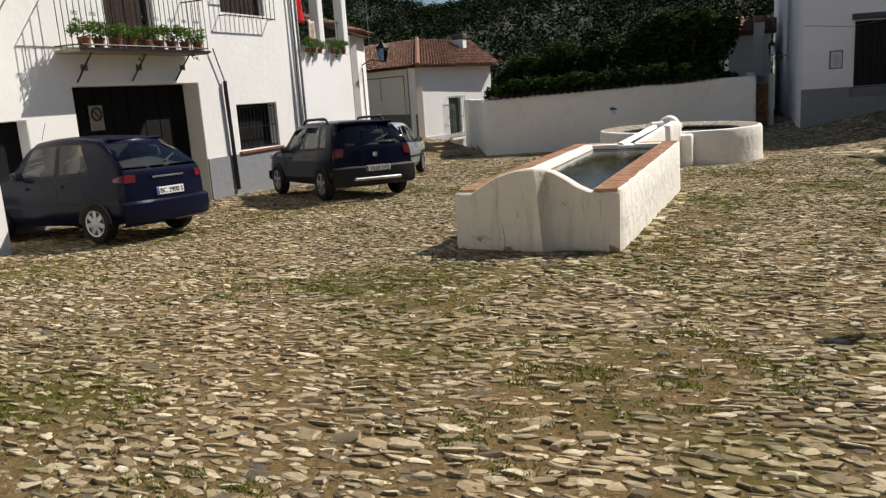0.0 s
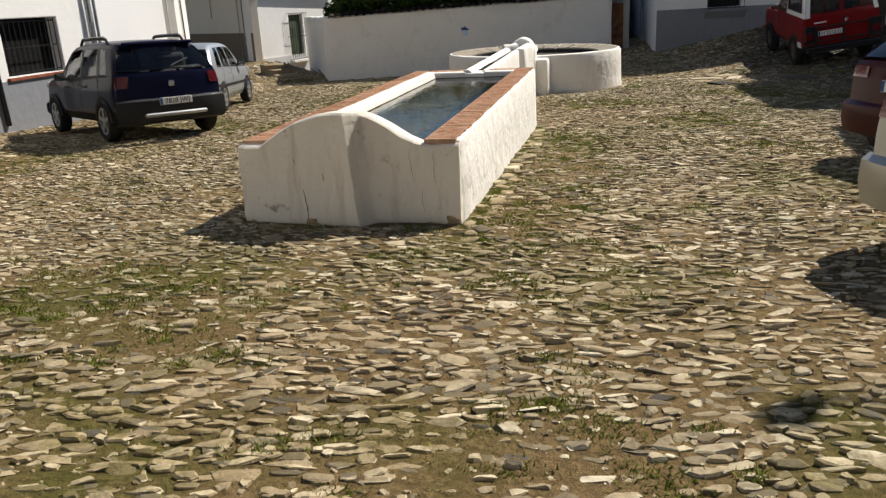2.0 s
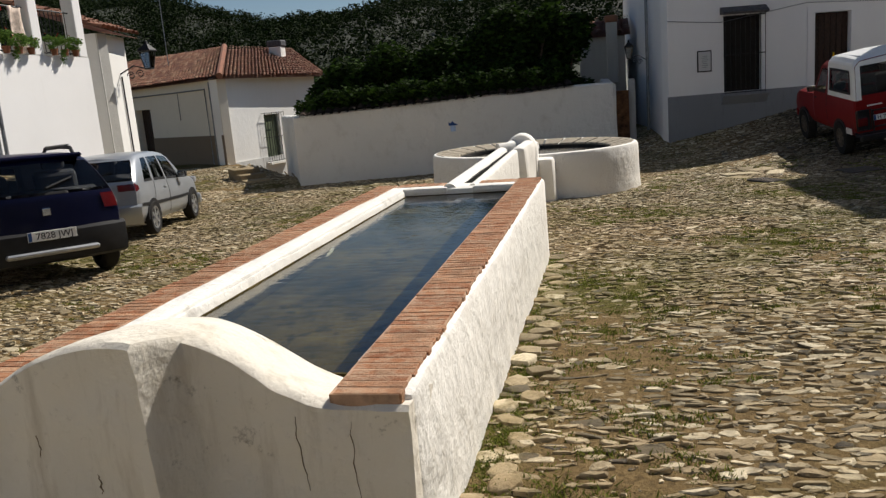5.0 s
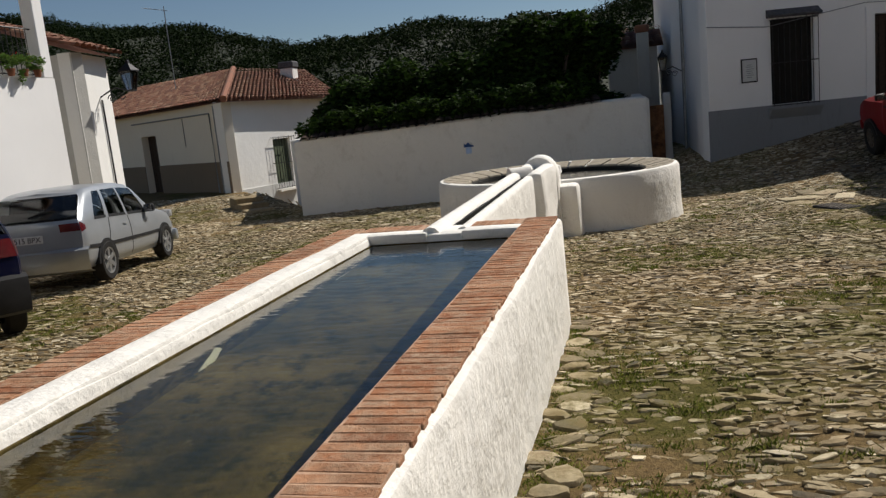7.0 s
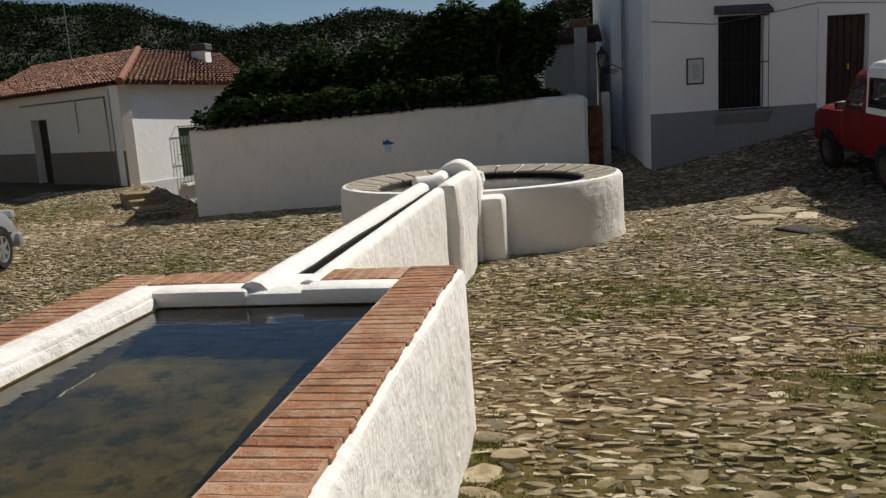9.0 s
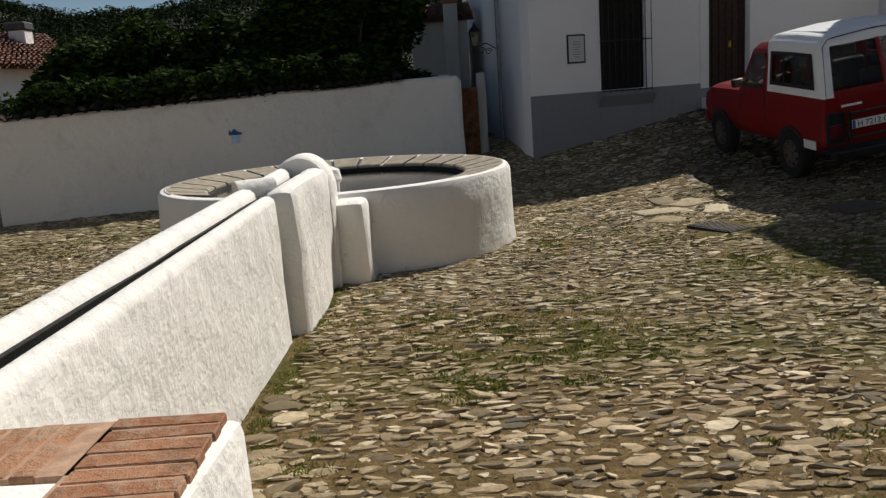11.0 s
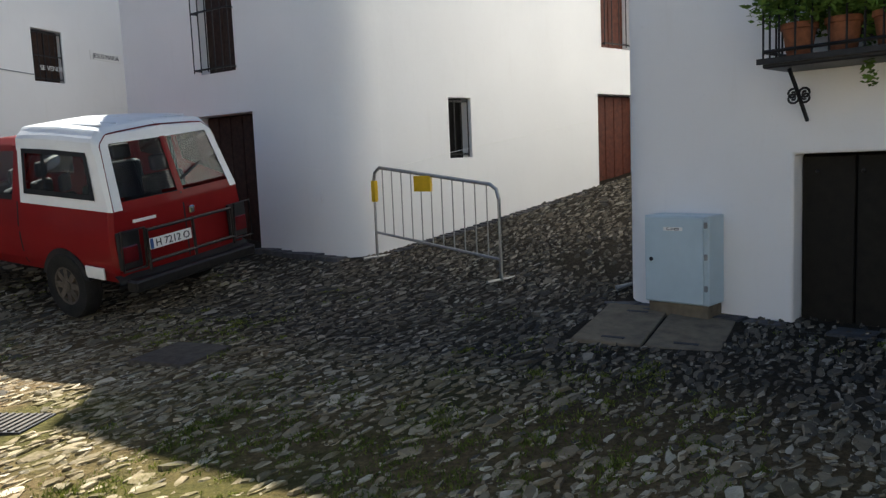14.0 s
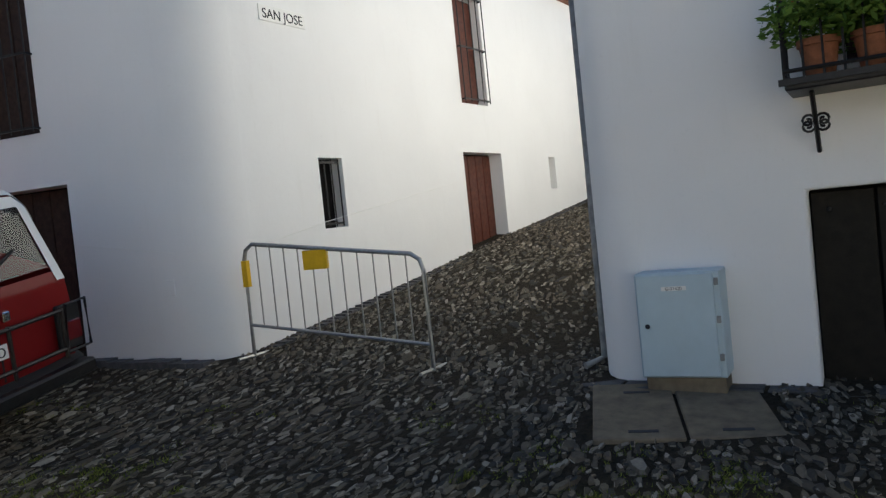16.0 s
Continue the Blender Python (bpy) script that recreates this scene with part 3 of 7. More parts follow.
eC = Vector((C.x + 0.34, C.y - 0.38, 2.62))
eL = Vector((HL.x - 0.2, HL.y - 0.35, 2.62))
eR = Vector((HR.x + 0.55, HR.y, 2.62))
tile_slope("roof_far_front", eL, eC, apex, apex + Vector((*(dl * 9.5), 0.1)), "old clay tile roof of the low house")
tile_slope("roof_far_side", eC, eR, apex + Vector((*(dr * 5.2), 0.0)), apex, "old clay tile roof of the low house")
bm = bmesh.new()
tube(bm, [eC + Vector((0, 0, 0.06)), apex + Vector((0, 0, 0.06))], 0.13, 8)
struct("roof_hip", bm, M["tile"], "clay hip tiles", "roof")
tile_slope("roof_lamp_house", (-12.25, 22.8, 3.42), (-12.65, 25.0, 3.42), (-15.2, 25.0, 4.3), (-14.9, 22.8, 4.3), "ragged clay tile eaves")

# ---- garden wall ----
GW0, GW1 = Vector((-9.75, 27.75)), Vector((-0.5, 29.5))


def wavy_wall(name, a, b, zt0, zt1, zb, thick, material, label, seg=0.3):
    """Old masonry wall with an uneven crest and lumpy faces."""
    a, b = Vector(a), Vector(b)
    L = (b - a).length
    d = (b - a) / L
    n = Vector((-d.y, d.x))
    cnt = int(L / seg)
    bm = bmesh.new()
    cols = []
    for i in range(cnt + 1):
        s = L * i / cnt
        c = a + d * s
        zt = zt0 + (zt1 - zt0) * i / cnt + 0.035 * noise.noise((s * 0.8, 7, 0))
        prof = []
        for k in range(9):
            z = zb + (zt - 0.05 - zb) * k / 8
            o = 0.025 * noise.noise((c.x * 1.3, c.y * 1.3, z * 1.3)) - (0.05 * (1 - k / 8) ** 3)
            prof.append((o, z))
        prof += [(0.05, zt), (thick - 0.05, zt + 0.01), (thick, zt - 0.06), (thick, zb)]
        cols.append([bm.verts.new((c.x + n.x * o, c.y + n.y * o, z)) for o, z in prof])
    for p0, p1 in zip(cols, cols[1:]):
        for k in range(len(p0) - 1):
            bm.faces.new((p0[k], p1[k], p1[k + 1], p0[k + 1]))
    bm.faces.new(cols[0])
    bm.faces.new(cols[-1][::-1])
    return struct(name, bm, material, label, "wall", True)


wavy_wall("garden_wall", GW0, GW1, 1.0, 1.27, -1.6, 0.4, M["white_old"], "old uneven whitewashed garden wall")
wavy_wall("garden_wall_return", (-13.9, 36.6), GW0 + Vector((0.02, 0.05)), 0.95, 1.0, -2.8, 0.35, M["white_old"], "old whitewashed garden wall end")
wavy_wall("garden_wall_back", (-0.42, 29.6), (-0.75, 44), 1.2, 1.6, -1.6, 0.35, M["white_old"], "old garden wall along the alley")

cst = bmesh.new()
gd = (GW1 - GW0).normalized()
gn = Vector((-gd.y, gd.x))
rc = random.Random(4)
for k in range(33):
    f = 0.3 + 0.245 * k
    c = GW0 + gd * f
    zt = 1.0 + 0.27 * f / (GW1 - GW0).length + 0.035 * noise.noise((f * 0.8, 7, 0)) + rc.uniform(-0.01, 0.015)
    ring = []
    for off, dz in ((-0.11, -0.03), (0.42, 0.10)):
        q0 = c + gn * off
        ring.append([cst.verts.new((q0.x + gd.x * 0.115 * math.cos(a), q0.y + gd.y * 0.115 * math.cos(a), zt + dz + 0.085 * math.sin(a))) for a in [math.pi * i / 6 for i in range(7)]] +
                    [cst.verts.new((q0.x + gd.x * 0.09 * math.cos(a), q0.y + gd.y * 0.09 * math.cos(a), zt + dz + 0.06 * math.sin(a))) for a in [math.pi * i / 6 for i in range(6, -1, -1)]])
    for i in range(14):
        cst.faces.new((ring[0][i], ring[0][(i + 1) % 14], ring[1][(i + 1) % 14], ring[1][i]))
struct("garden_wall_coping", cst, M["tile_shaded"], "old barrel tile coping on the garden wall", "coping")

# ---- white house north of the square ----
N0, N1 = Vector((1.0, 28.8)), Vector((10.5, 31.65))
nb, p, d, n = slab_wall("wall_north", N0, N1, -1.5, 5.75, 0.5, [(1.61, 2.70, 0.72, 2.78), (4.24, 5.29, 0.40, 2.68), (6.93, 7.67, 2.75, 3.75)],
                        M["white_smooth"], "white house front in shade")
FN = on_wall(p, d, n)
recess("window_6", FN, 1.61, 2.70, 0.72, 2.78, 0.12, M["wood_black"], "dark shuttered window behind bars", "window", 4)
grille("window_grille", FN, 1.58, 2.73, 0.66, 2.80, 0.16, 9, "tall black iron window cage", 3)
recess("door_4", FN, 4.24, 5.29, 0.40, 2.68, 0.12, M["wood_dark"], "brown wooden front door", "door", 6)
recess("window_7", FN, 6.93, 7.67, 2.75, 3.75, 0.12, M["wood_dark"], "small dark upper window with a sale notice", "window", 2)
grille("window_grille", FN, 6.95, 7.65, 2.77, 3.73, -0.03, 6, "iron bars in a small upper window", 3)
for nm, s0, s1 in (("baseboard_6", -0.03, 4.22), ("baseboard_7", 5.31, 9.9)):
    bm = bmesh.new()
    box(bm, (s0, -0.025, -1.5), (s1, 0.0, 0.71), FN)
    struct(nm, bm, M["grey_band"], "grey painted plinth of the white house", "plinth")
slab_wall("wall_north_side", (0.15, 41.0), (0.872, 29.26), -1.5, 5.75, 0.45, [], M["white_smooth"], "bluish white side wall along the alley")
bm = bmesh.new()
box(bm, (0.0, -0.22, 5.75), (9.92, 6.0, 5.87), FN)
struct("roof_north", bm, M["tile"], "clay tile eaves", "roof")

# ---- white house on the lane corner ----
sl, p, d, n = slab_wall("wall_lane_house_west", (7.02, 26.85), (7.0, 22.62), -1.2, 5.2, 0.5,
                        [(26.85 - 25.22, 26.85 - 23.92, -0.6, 1.66), (26.85 - 24.95, 26.85 - 24.2, 2.24, 3.9)], M["white_smooth"], "smooth white house wall in shade", soft=False)
FS = on_wall(p, d, n)
slab_wall("wall_lane_house_west_upper", (7.015, 26.85), (7.0, 22.62), 5.2, 7.3, 0.5, [], M["white_smooth"], "smooth white upper house wall")
slab_wall("wall_lane_house_north", (10.2, 29.4), (7.02, 26.85), -1.0, 7.3, 0.4, [], M["white_smooth"], "upper north wall of the lane house")
recess("door_5", FS, 26.85 - 25.22, 26.85 - 23.92, -0.55, 1.66, 0.25, M["wood_dark"], "dark brown wooden doors", "door", 5)
recess("window_8", FS, 26.85 - 24.95, 26.85 - 24.2, 2.24, 3.9, 0.14, M["wood_dark"], "dark upper window", "window", 2)
grille("window_grille", FS, 26.85 - 24.97, 26.85 - 24.18, 2.25, 3.9, 0.1, 6, "iron rail on an upper window", 3)
S0, S1 = Vector((7.42, 22.02)), Vector((17.4, 19.82))
SM = S0 + (S1 - S0) * 0.25
sr, p, d, n = slab_wall("wall_lane_house_south", S0, S1, -1.2, 4.9, 0.5, [(1.17, 1.59, 0.92, 1.74), (4.46, 5.68, 0.2, 1.87), (4.58, 5.40, 2.62, 4.3), (7.53, 7.8, 1.26, 1.84)],
                        M["white_smooth"], "smooth white house wall along the lane", soft=False)
FL = on_wall(p, d, n)
slab_wall("wall_lane_house_upper", S0, SM, 4.9, 7.3, 0.5, [], M["white_smooth"], "smooth white upper wall")
slab_wall("wall_lane_house_east", (SM.x + 0.3, 29.4), SM, 4.9, 7.3, 0.4, [], M["white_smooth"], "upper east wall of the lane house", side=-1)
recess("window_9", FL, 1.17, 1.59, 0.92, 1.74, 0.16, M["opening_shade"], "small dark barred window", "window")
grille("window_grille", FL, 1.19, 1.57, 0.93, 1.73, -0.05, 4, "iron bars in a small window", 2)
recess("door_6", FL, 4.46, 5.68, 0.2, 1.87, 0.22, M["wood_red"], "reddish brown wooden door", "door", 5)
recess("window_10", FL, 4.58, 5.40, 2.62, 4.3, 0.16, M["wood_red"], "tall brown upper window", "window", 2)
grille("window_grille", FL, 4.6, 5.38, 2.64, 4.3, 0.06, 5, "scrolled iron window bars", 3)
recess("window_11", FL, 7.53, 7.8, 1.26, 1.84, 0.2, M["white"], "narrow slit window", "window")
bm = bmesh.new()
arc = []
for k in range(15):
    q = k / 14
    arc.append((7.0 * (1 - q) ** 2 + 2 * 7.0 * q * (1 - q) + 7.42 * q * q, 22.62 * (1 - q) ** 2 + 2 * 22.112 * q * (1 - q) + 22.02 * q * q))
for (x0, y0), (x1, y1) in zip(arc, arc[1:]):
    vs = [bm.verts.new(v) for v in ((x0, y0, -1.2), (x1, y1, -1.2), (x1, y1, 7.3), (x0, y0, 7.3))]
    bm.faces.new(vs)
bmesh.ops.remove_doubles(bm, verts=bm.verts[:], dist=0.001)
vs = [bm.verts.new((7.44, 22.6, z)) for z in (-1.2, 7.3)]
struct("wall_lane_house_corner", bm, M["white_smooth"], "rounded white house corner", "wall", True)
bm = bmesh.new()
vs = [bm.verts.new((x, y, z)) for z in (7.3, 7.4) for x, y in ((6.9, 26.95), (6.8, 22.1), (7.3, 21.8), (10.1, 21.2), (10.3, 29.5))]
bm.faces.new(vs[:5][::-1]); bm.faces.new(vs[5:])
for i in range(5):
    bm.faces.new((vs[i], vs[(i + 1) % 5], vs[5 + (i + 1) % 5], vs[5 + i]))
struct("roof_lane_house", bm, M["tile"], "tiled roof of the lane house", "roof")
bm = bmesh.new()
vs = [bm.verts.new((x, y, z)) for z in (4.9, 5.0) for x, y in ((10.2, 21.3), (17.4, 19.7), (17.4, 29.4), (10.2, 29.4))]
bm.faces.new(vs[:4][::-1]); bm.faces.new(vs[4:])
for i in range(4):
    bm.faces.new((vs[i], vs[(i + 1) % 4], vs[4 + (i + 1) % 4], vs[4 + i]))
struct("roof_lane_house_low", bm, M["tile"], "lower tiled roof along the lane", "roof")
bm = boxbm((17.4, 10, -1), (17.7, 31.4, 4.5))
struct("wall_lane_end", bm, M["white"], "white wall at the head of the lane", "wall")

# ---- white house east of the square ----
R0, R1 = Vector((6.50, 18.22)), Vector((6.16, 16.0))
rh, p, d, n = slab_wall("wall_east", (6.50, 18.12), (5.9, 14.3), -1.2, 6.0, 0.5, [(1.20, 3.6, -1.1, 0.82), (1.5, 2.9, 1.62, 3.7)], M["white_smooth"], "white house wall in shade")
FE = on_wall(p, d, n)
recess("door_7", FE, 1.20, 3.6, -0.72, 0.82, 0.16, M["wood_black"], "dark wooden garage doors with iron studs", "garage door", 6)
recess("door_8", FE, 1.5, 2.9, 1.62, 3.7, 0.2, M["wood_dark"], "dark balcony door", "door", 4)
slab_wall("wall_east_long", (5.9, 14.28), (6.4, -16), -1.0, 6.0, 0.5, [], M["white"], "white house wall behind the parked cars")
slab_wall("wall_east_lane", (17.3, 16.6), (6.85, 18.42), -1.2, 6.0, 0.5, [], M["white"], "white house wall along the lane")
bm = bmesh.new()
arc = [(6.492, 18.08), (6.497, 18.14), (6.52, 18.24), (6.57, 18.33), (6.65, 18.39), (6.75, 18.42), (6.86, 18.42)]
for (x0, y0), (x1, y1) in zip(arc, arc[1:]):
    bm.faces.new([bm.verts.new(v) for v in ((x0, y0, -1.2), (x1, y1, -1.2), (x1, y1, 6.0), (x0, y0, 6.0))])
bmesh.ops.remove_doubles(bm, verts=bm.verts[:], dist=0.001)
struct("wall_east_corner", bm, M["white_smooth"], "rounded white house corner", "wall", True)
bm = bmesh.new()
vs = [bm.verts.new((x, y, z)) for z in (6.0, 6.1) for x, y in ((6.3, 18.6), (5.7, 14.3), (6.2, -16), (17.3, -16), (17.3, 17))]
bm.faces.new(vs[:5]); bm.faces.new(vs[5:][::-1])
for i in range(5):
    bm.faces.new((vs[i], vs[5 + i], vs[5 + (i + 1) % 5], vs[(i + 1) % 5]))
struct("roof_east", bm, M["tile"], "tiled roof of the east house", "roof")

# ---- walls that close the square behind ----
slab_wall("wall_southwest", (-9.72, -16), (-9.72, 7.55), -0.6, 5.5, 0.5, [], M["white"], "white house wall beside the square")
slab_wall("wall_southwest_end", (-9.74, 7.55), (-11.55, 7.55), -0.8, 5.5, 0.4, [], M["white"], "white house corner", side=1)
slab_wall("wall_south", (6.4, -15), (-9.8, -15), -0.3, 6.0, 0.5, [], M["white"], "white house wall closing the square")


# ---- the drinking trough ----
TX0, TX1, TY0, TY1, TZ = -3.22, -1.40, 8.0, 14.0, 0.36
WZ = 0.295
trough = thing("drinking_trough", "long whitewashed masonry trough with brick coping, full of water", "trough", kind="thing")


def lumpy_box(lo, hi, seg, amp, seed, bevel=0.03, flare=0.0):
    """A masonry block with soft edges and an uneven face."""
    bm = bmesh.new()
    box(bm, lo, hi)
    bmesh.ops.bevel(bm, geom=bm.edges[:], offset=bevel, segments=2, affect="EDGES", profile=0.5)
    for ax in range(3):
        k = int((hi[ax] - lo[ax]) / seg)
        for i in range(1, k):
            co = [0, 0, 0]
            co[ax] = lo[ax] + (hi[ax] - lo[ax]) * i / k
            no = [0, 0, 0]
            no[ax] = 1
            bmesh.ops.bisect_plane(bm, geom=bm.verts[:] + bm.edges[:] + bm.faces[:], plane_co=co, plane_no=no)
    c = (Vector(lo) + Vector(hi)) / 2
    for v in bm.verts:
        q = v.co * 2.2 + Vector((seed, 0, 0))
        v.co += Vector((noise.noise(q), noise.noise(q + Vector((0, 9, 0))), 0.6 * noise.noise(q + Vector((0, 0, 9))))) * amp
        if flare:
            k = max(0, 1 - (v.co.z - lo[2]) / (hi[2] - lo[2]))
            v.co.x += (1 if v.co.x > c.x else -1) * flare * k
    return bm


part("east_side", lumpy_box((-1.66, TY0 + 0.10, -0.75), (TX1, TY1, TZ - 0.004), 0.3, 0.022, 1, flare=0.02), M["trough_white"], trough, "sunlit lumpy whitewashed side", True)
part("west_side", lumpy_box((TX0, TY0 + 0.1, -0.75), (-2.80, TY1, TZ - 0.004), 0.3, 0.02, 2, flare=0.02), M["trough_white"], trough, "", True)
part("far_side", lumpy_box((TX0 + 0.02, 13.55, -0.75), (TX1 - 0.02, TY1 - 0.01, TZ - 0.006), 0.3, 0.015, 3), M["trough_white"], trough, "", True)
bm = bmesh.new()
box(bm, (TX0 + 0.2, 8.2, -0.5), (-1.55, 13.8, -0.12))
part("basin_bottom", bm, M["algae"], trough, "murky brown-green bottom")


def end_top(x):
    """Crest of the scalloped end wall."""
    if x < -3.02:
        return 0.335
    if x < -2.28:
        k = (x + 3.02) / 0.74
        return 0.335 + 0.27 * math.sin(min(1, k * 1.05) * math.pi / 2) ** 0.9
    k = (x + 2.28) / 0.66
    return 0.605 - 0.27 * (0.5 - 0.5 * math.cos(math.pi * min(1, k))) if k < 1 else 0.335


def end_xy(i, z):
    """Plan of the end wall at a height: a flat western face up to a leaning prow edge, a facet back to the crease, then the eastern face."""
    f = max(0.0, min(1.0, (z + 0.3) / 0.93))
    edge, crease = -2.17 - 0.09 * f, -2.10 - 0.07 * f
    if i <= 40:
        k = i / 40
        return lerp_(TX0, edge, k), 8.05 - 0.17 * k
    if i <= 54:
        k = (i - 40) / 14
        return edge + (crease - edge) * min(1, 2 * k) + 0.16 * k ** 4, 7.88 + (0.32 * k if k < 0.5 else 0.16 + 0.02 * (2 * k - 1))
    k = (i - 54) / 26
    return lerp_(crease + 0.16, TX1, k), 8.06 - 0.03 * k


def lerp_(a, b, k):
    return a + (b - a) * k


def end_face(i, z, zt):
    """A point on the uneven face of the end wall."""
    f = (z + 0.75) / (zt - 0.016 + 0.75)
    x, y = end_xy(i, z)
    wob = 0.022 * noise.noise((x * 3, z * 3, 2)) + 0.010 * noise.noise((x * 11, z * 11, 5))
    return (x + (0.5 * wob if 0 < i < 80 else 0), y + wob - 0.02 * (1 - f) + 0.09 * max(0.0, (-0.24 - z) / 0.2) * (0.6 + 1.3 * noise.noise((x * 5, 1, 7))), z)


bm = bmesh.new()
nx, nf, nb_ = 80, 26, 6
cols = []
for i in range(nx + 1):
    zt = end_top(end_xy(i, 0.5)[0])
    ring = []
    for k in range(nf + 1):
        f = k / nf
        z = -0.75 + (zt - 0.016 + 0.75) * f
        x, y = end_xy(i, z)
        ring.append(end_face(i, z, zt))
    x, y0 = ring[-1][0], ring[-1][1]
    ring.append((x, y0 + 0.020, zt))
    yb = 8.40
    for k in range(1, nb_ + 1):
        f = k / nb_
        ring.append((x, y0 + 0.020 + (yb - y0 - 0.020) * f, zt - 0.06 * f * f))
    ring.append((x, yb + 0.03, 0.0))
    ring.append((x, yb + 0.03, -0.3))
    cols.append([bm.verts.new(v) for v in ring])
for a, b in zip(cols, cols[1:]):
    for k in range(len(a) - 1):
        bm.faces.new((a[k], b[k], b[k + 1], a[k + 1]))
bm.faces.new(cols[0])
bm.faces.new(cols[-1][::-1])
part("end_wall", bm, M["end_white"], trough, "scalloped end wall with a prow and mossy stains", True)


def on_end(i, z):
    j = int(i)
    a, b = (Vector(end_face(k, z, end_top(end_xy(k, 0.5)[0]))) for k in (j, min(80, j + 1)))
    return a.lerp(b, i - j)


def crack(i, z0, z1, width, seed):
    """A thin open crack that wanders down the face."""
    bm = bmesh.new()
    rr = random.Random(seed)
    n_ = 14
    prev, ii = None, i
    for k in range(n_ + 1):
        f = k / n_
        ii += rr.uniform(-0.22, 0.22)
        q = on_end(ii, lerp_(z0, z1, f)) + Vector((0, -0.003, 0))
        w = width * (0.25 + math.sin(math.pi * min(0.97, f + 0.05))) * rr.uniform(0.6, 1.2)
        row = [bm.verts.new(q + Vector((sx * w / 2, sy, 0))) for sx, sy in ((-1, 0.012), (-0.5, 0.0), (0.5, 0.0), (1, 0.012))]
        if prev:
            for j in range(3):
                bm.faces.new((prev[j], prev[j + 1], row[j + 1], row[j]))
        prev = row
    part("crack", bm, M["crack"], trough, "dark crack in the whitewash")


def bare_patch(i, z, ri, rz, seed):
    """Where the limewash has come off: an uneven blotch of the masonry under it."""
    bm = bmesh.new()
    rr = random.Random(seed)
    n_ = 16
    rad = [rr.uniform(0.45, 1.1) for _ in range(n_)]
    rad = [(rad[k - 1] + 2 * rad[k] + rad[(k + 1) % n_]) / 4 * rr.uniform(0.85, 1.15) for k in range(n_)]
    rings = []
    for f, off in ((1.0, 0.006), (0.97, -0.004), (0.6, -0.005), (0.25, -0.005)):
        rings.append([bm.verts.new(on_end(max(0.2, min(79.8, i + ri * rad[k] * f * math.cos(2 * math.pi * k / n_))), z + rz * rad[k] * f * math.sin(2 * math.pi * k / n_)) + Vector((0, off, 0))) for k in range(n_)])
    for a, b in zip(rings, rings[1:]):
        for k in range(n_):
            bm.faces.new((a[k], a[(k + 1) % n_], b[(k + 1) % n_], b[k]))
    bm.faces.new(rings[-1])
    part("bare_patch", bm, M["bare_render"], trough, "bare brown masonry under flaked whitewash", True)


for i, z0, z1, w, sd in ((22.5, 0.0, -0.30, 0.014, 1), (20, 0.26, 0.18, 0.008, 2), (63, 0.30, 0.04, 0.004, 3), (71, 0.28, 0.0, 0.004, 4), (29.5, 0.14, 0.07, 0.009, 5), (66, -0.02, -0.22, 0.003, 6)):
    crack(i, z0, z1, w, sd)
for k, (i, z, ri, rz) in enumerate(((3, -0.31, 3.5, 0.05), (11, -0.33, 7, 0.035), (23.5, -0.28, 2.6, 0.07), (32, -0.335, 6, 0.03), (77, -0.27, 3.2, 0.06), (70, -0.31, 6, 0.035), (60, -0.33, 5, 0.03))):
    bare_patch(i, z, ri, rz, 70 + k)
bm = lumpy_box((-2.985, 8.42, TZ - 0.05), (-2.815, 13.70, TZ + 0.012), 0.3, 0.012, 6, 0.02)
part("inner_kerb", bm, M["trough_white"], trough, "rounded white inner edge", True)
bm = lumpy_box((-2.94, 13.54, TZ - 0.06), (-2.36, 13.72, TZ + 0.01), 0.2, 0.01, 7, 0.02)
part("inner_kerb", bm, M["trough_white"], trough, "rounded white inner edge", True)
bm = lumpy_box((-2.10, 13.54, TZ - 0.06), (-1.66, 13.72, TZ + 0.01), 0.2, 0.01, 8, 0.02)
part("inner_kerb", bm, M["trough_white"], trough, "rounded white inner edge", True)
bm = lumpy_box((-1.69, 8.42, TZ - 0.07), (-1.655, 13.56, TZ - 0.005), 0.3, 0.005, 9, 0.01)
part("inner_kerb", bm, M["trough_white"], trough, "thin mortar edge", True)
bm = bmesh.new()
nxw, nyw = 4, 10
bm_v = [[bm.verts.new((-2.86 + 1.24 * i / nxw, 8.3 + 5.3 * j / nyw, WZ)) for j in range(nyw + 1)] for i in range(nxw + 1)]
for i in range(nxw):
    for j in range(nyw):
        bm.faces.new((bm_v[i][j], bm_v[i + 1][j], bm_v[i + 1][j + 1], bm_v[i][j + 1]))
w1 = tagged(part("trough_water", bm, M["water"], None), "still greenish water in the trough", "water", "", "structure")
w1.visible_shadow = False

# coping bricks
for lo, hi in (((-1.672, 8.065, TZ - 0.05), (-1.435, 13.97, TZ + 0.0085)), ((-3.20, 8.11, TZ - 0.05), (-2.985, 13.97, TZ + 0.0085)), ((-2.06, 13.73, TZ - 0.05), (-1.66, 13.97, TZ + 0.0085)), ((-2.95, 13.73, TZ - 0.05), (-2.44, 13.97, TZ + 0.0085))):
    part("mortar_bed", boxbm(lo, hi), M["mortar"], trough)
for lo, hi in (((-2.798, 8.45, -0.3), (-2.785, 13.54, 0.30)), ((-1.675, 8.45, -0.3), (-1.664, 13.54, 0.30)), ((-2.79, 13.53, -0.3), (-1.67, 13.545, 0.30)), ((-2.79, 8.435, -0.3), (-1.67, 8.45, 0.30))):
    part("lining", boxbm(lo, hi), M["algae"], trough, "dark wet lining below the waterline")
brick_bm = boxbm((-0.0262, -0.13, -0.03), (0.0262, 0.13, 0.03), 0.004)
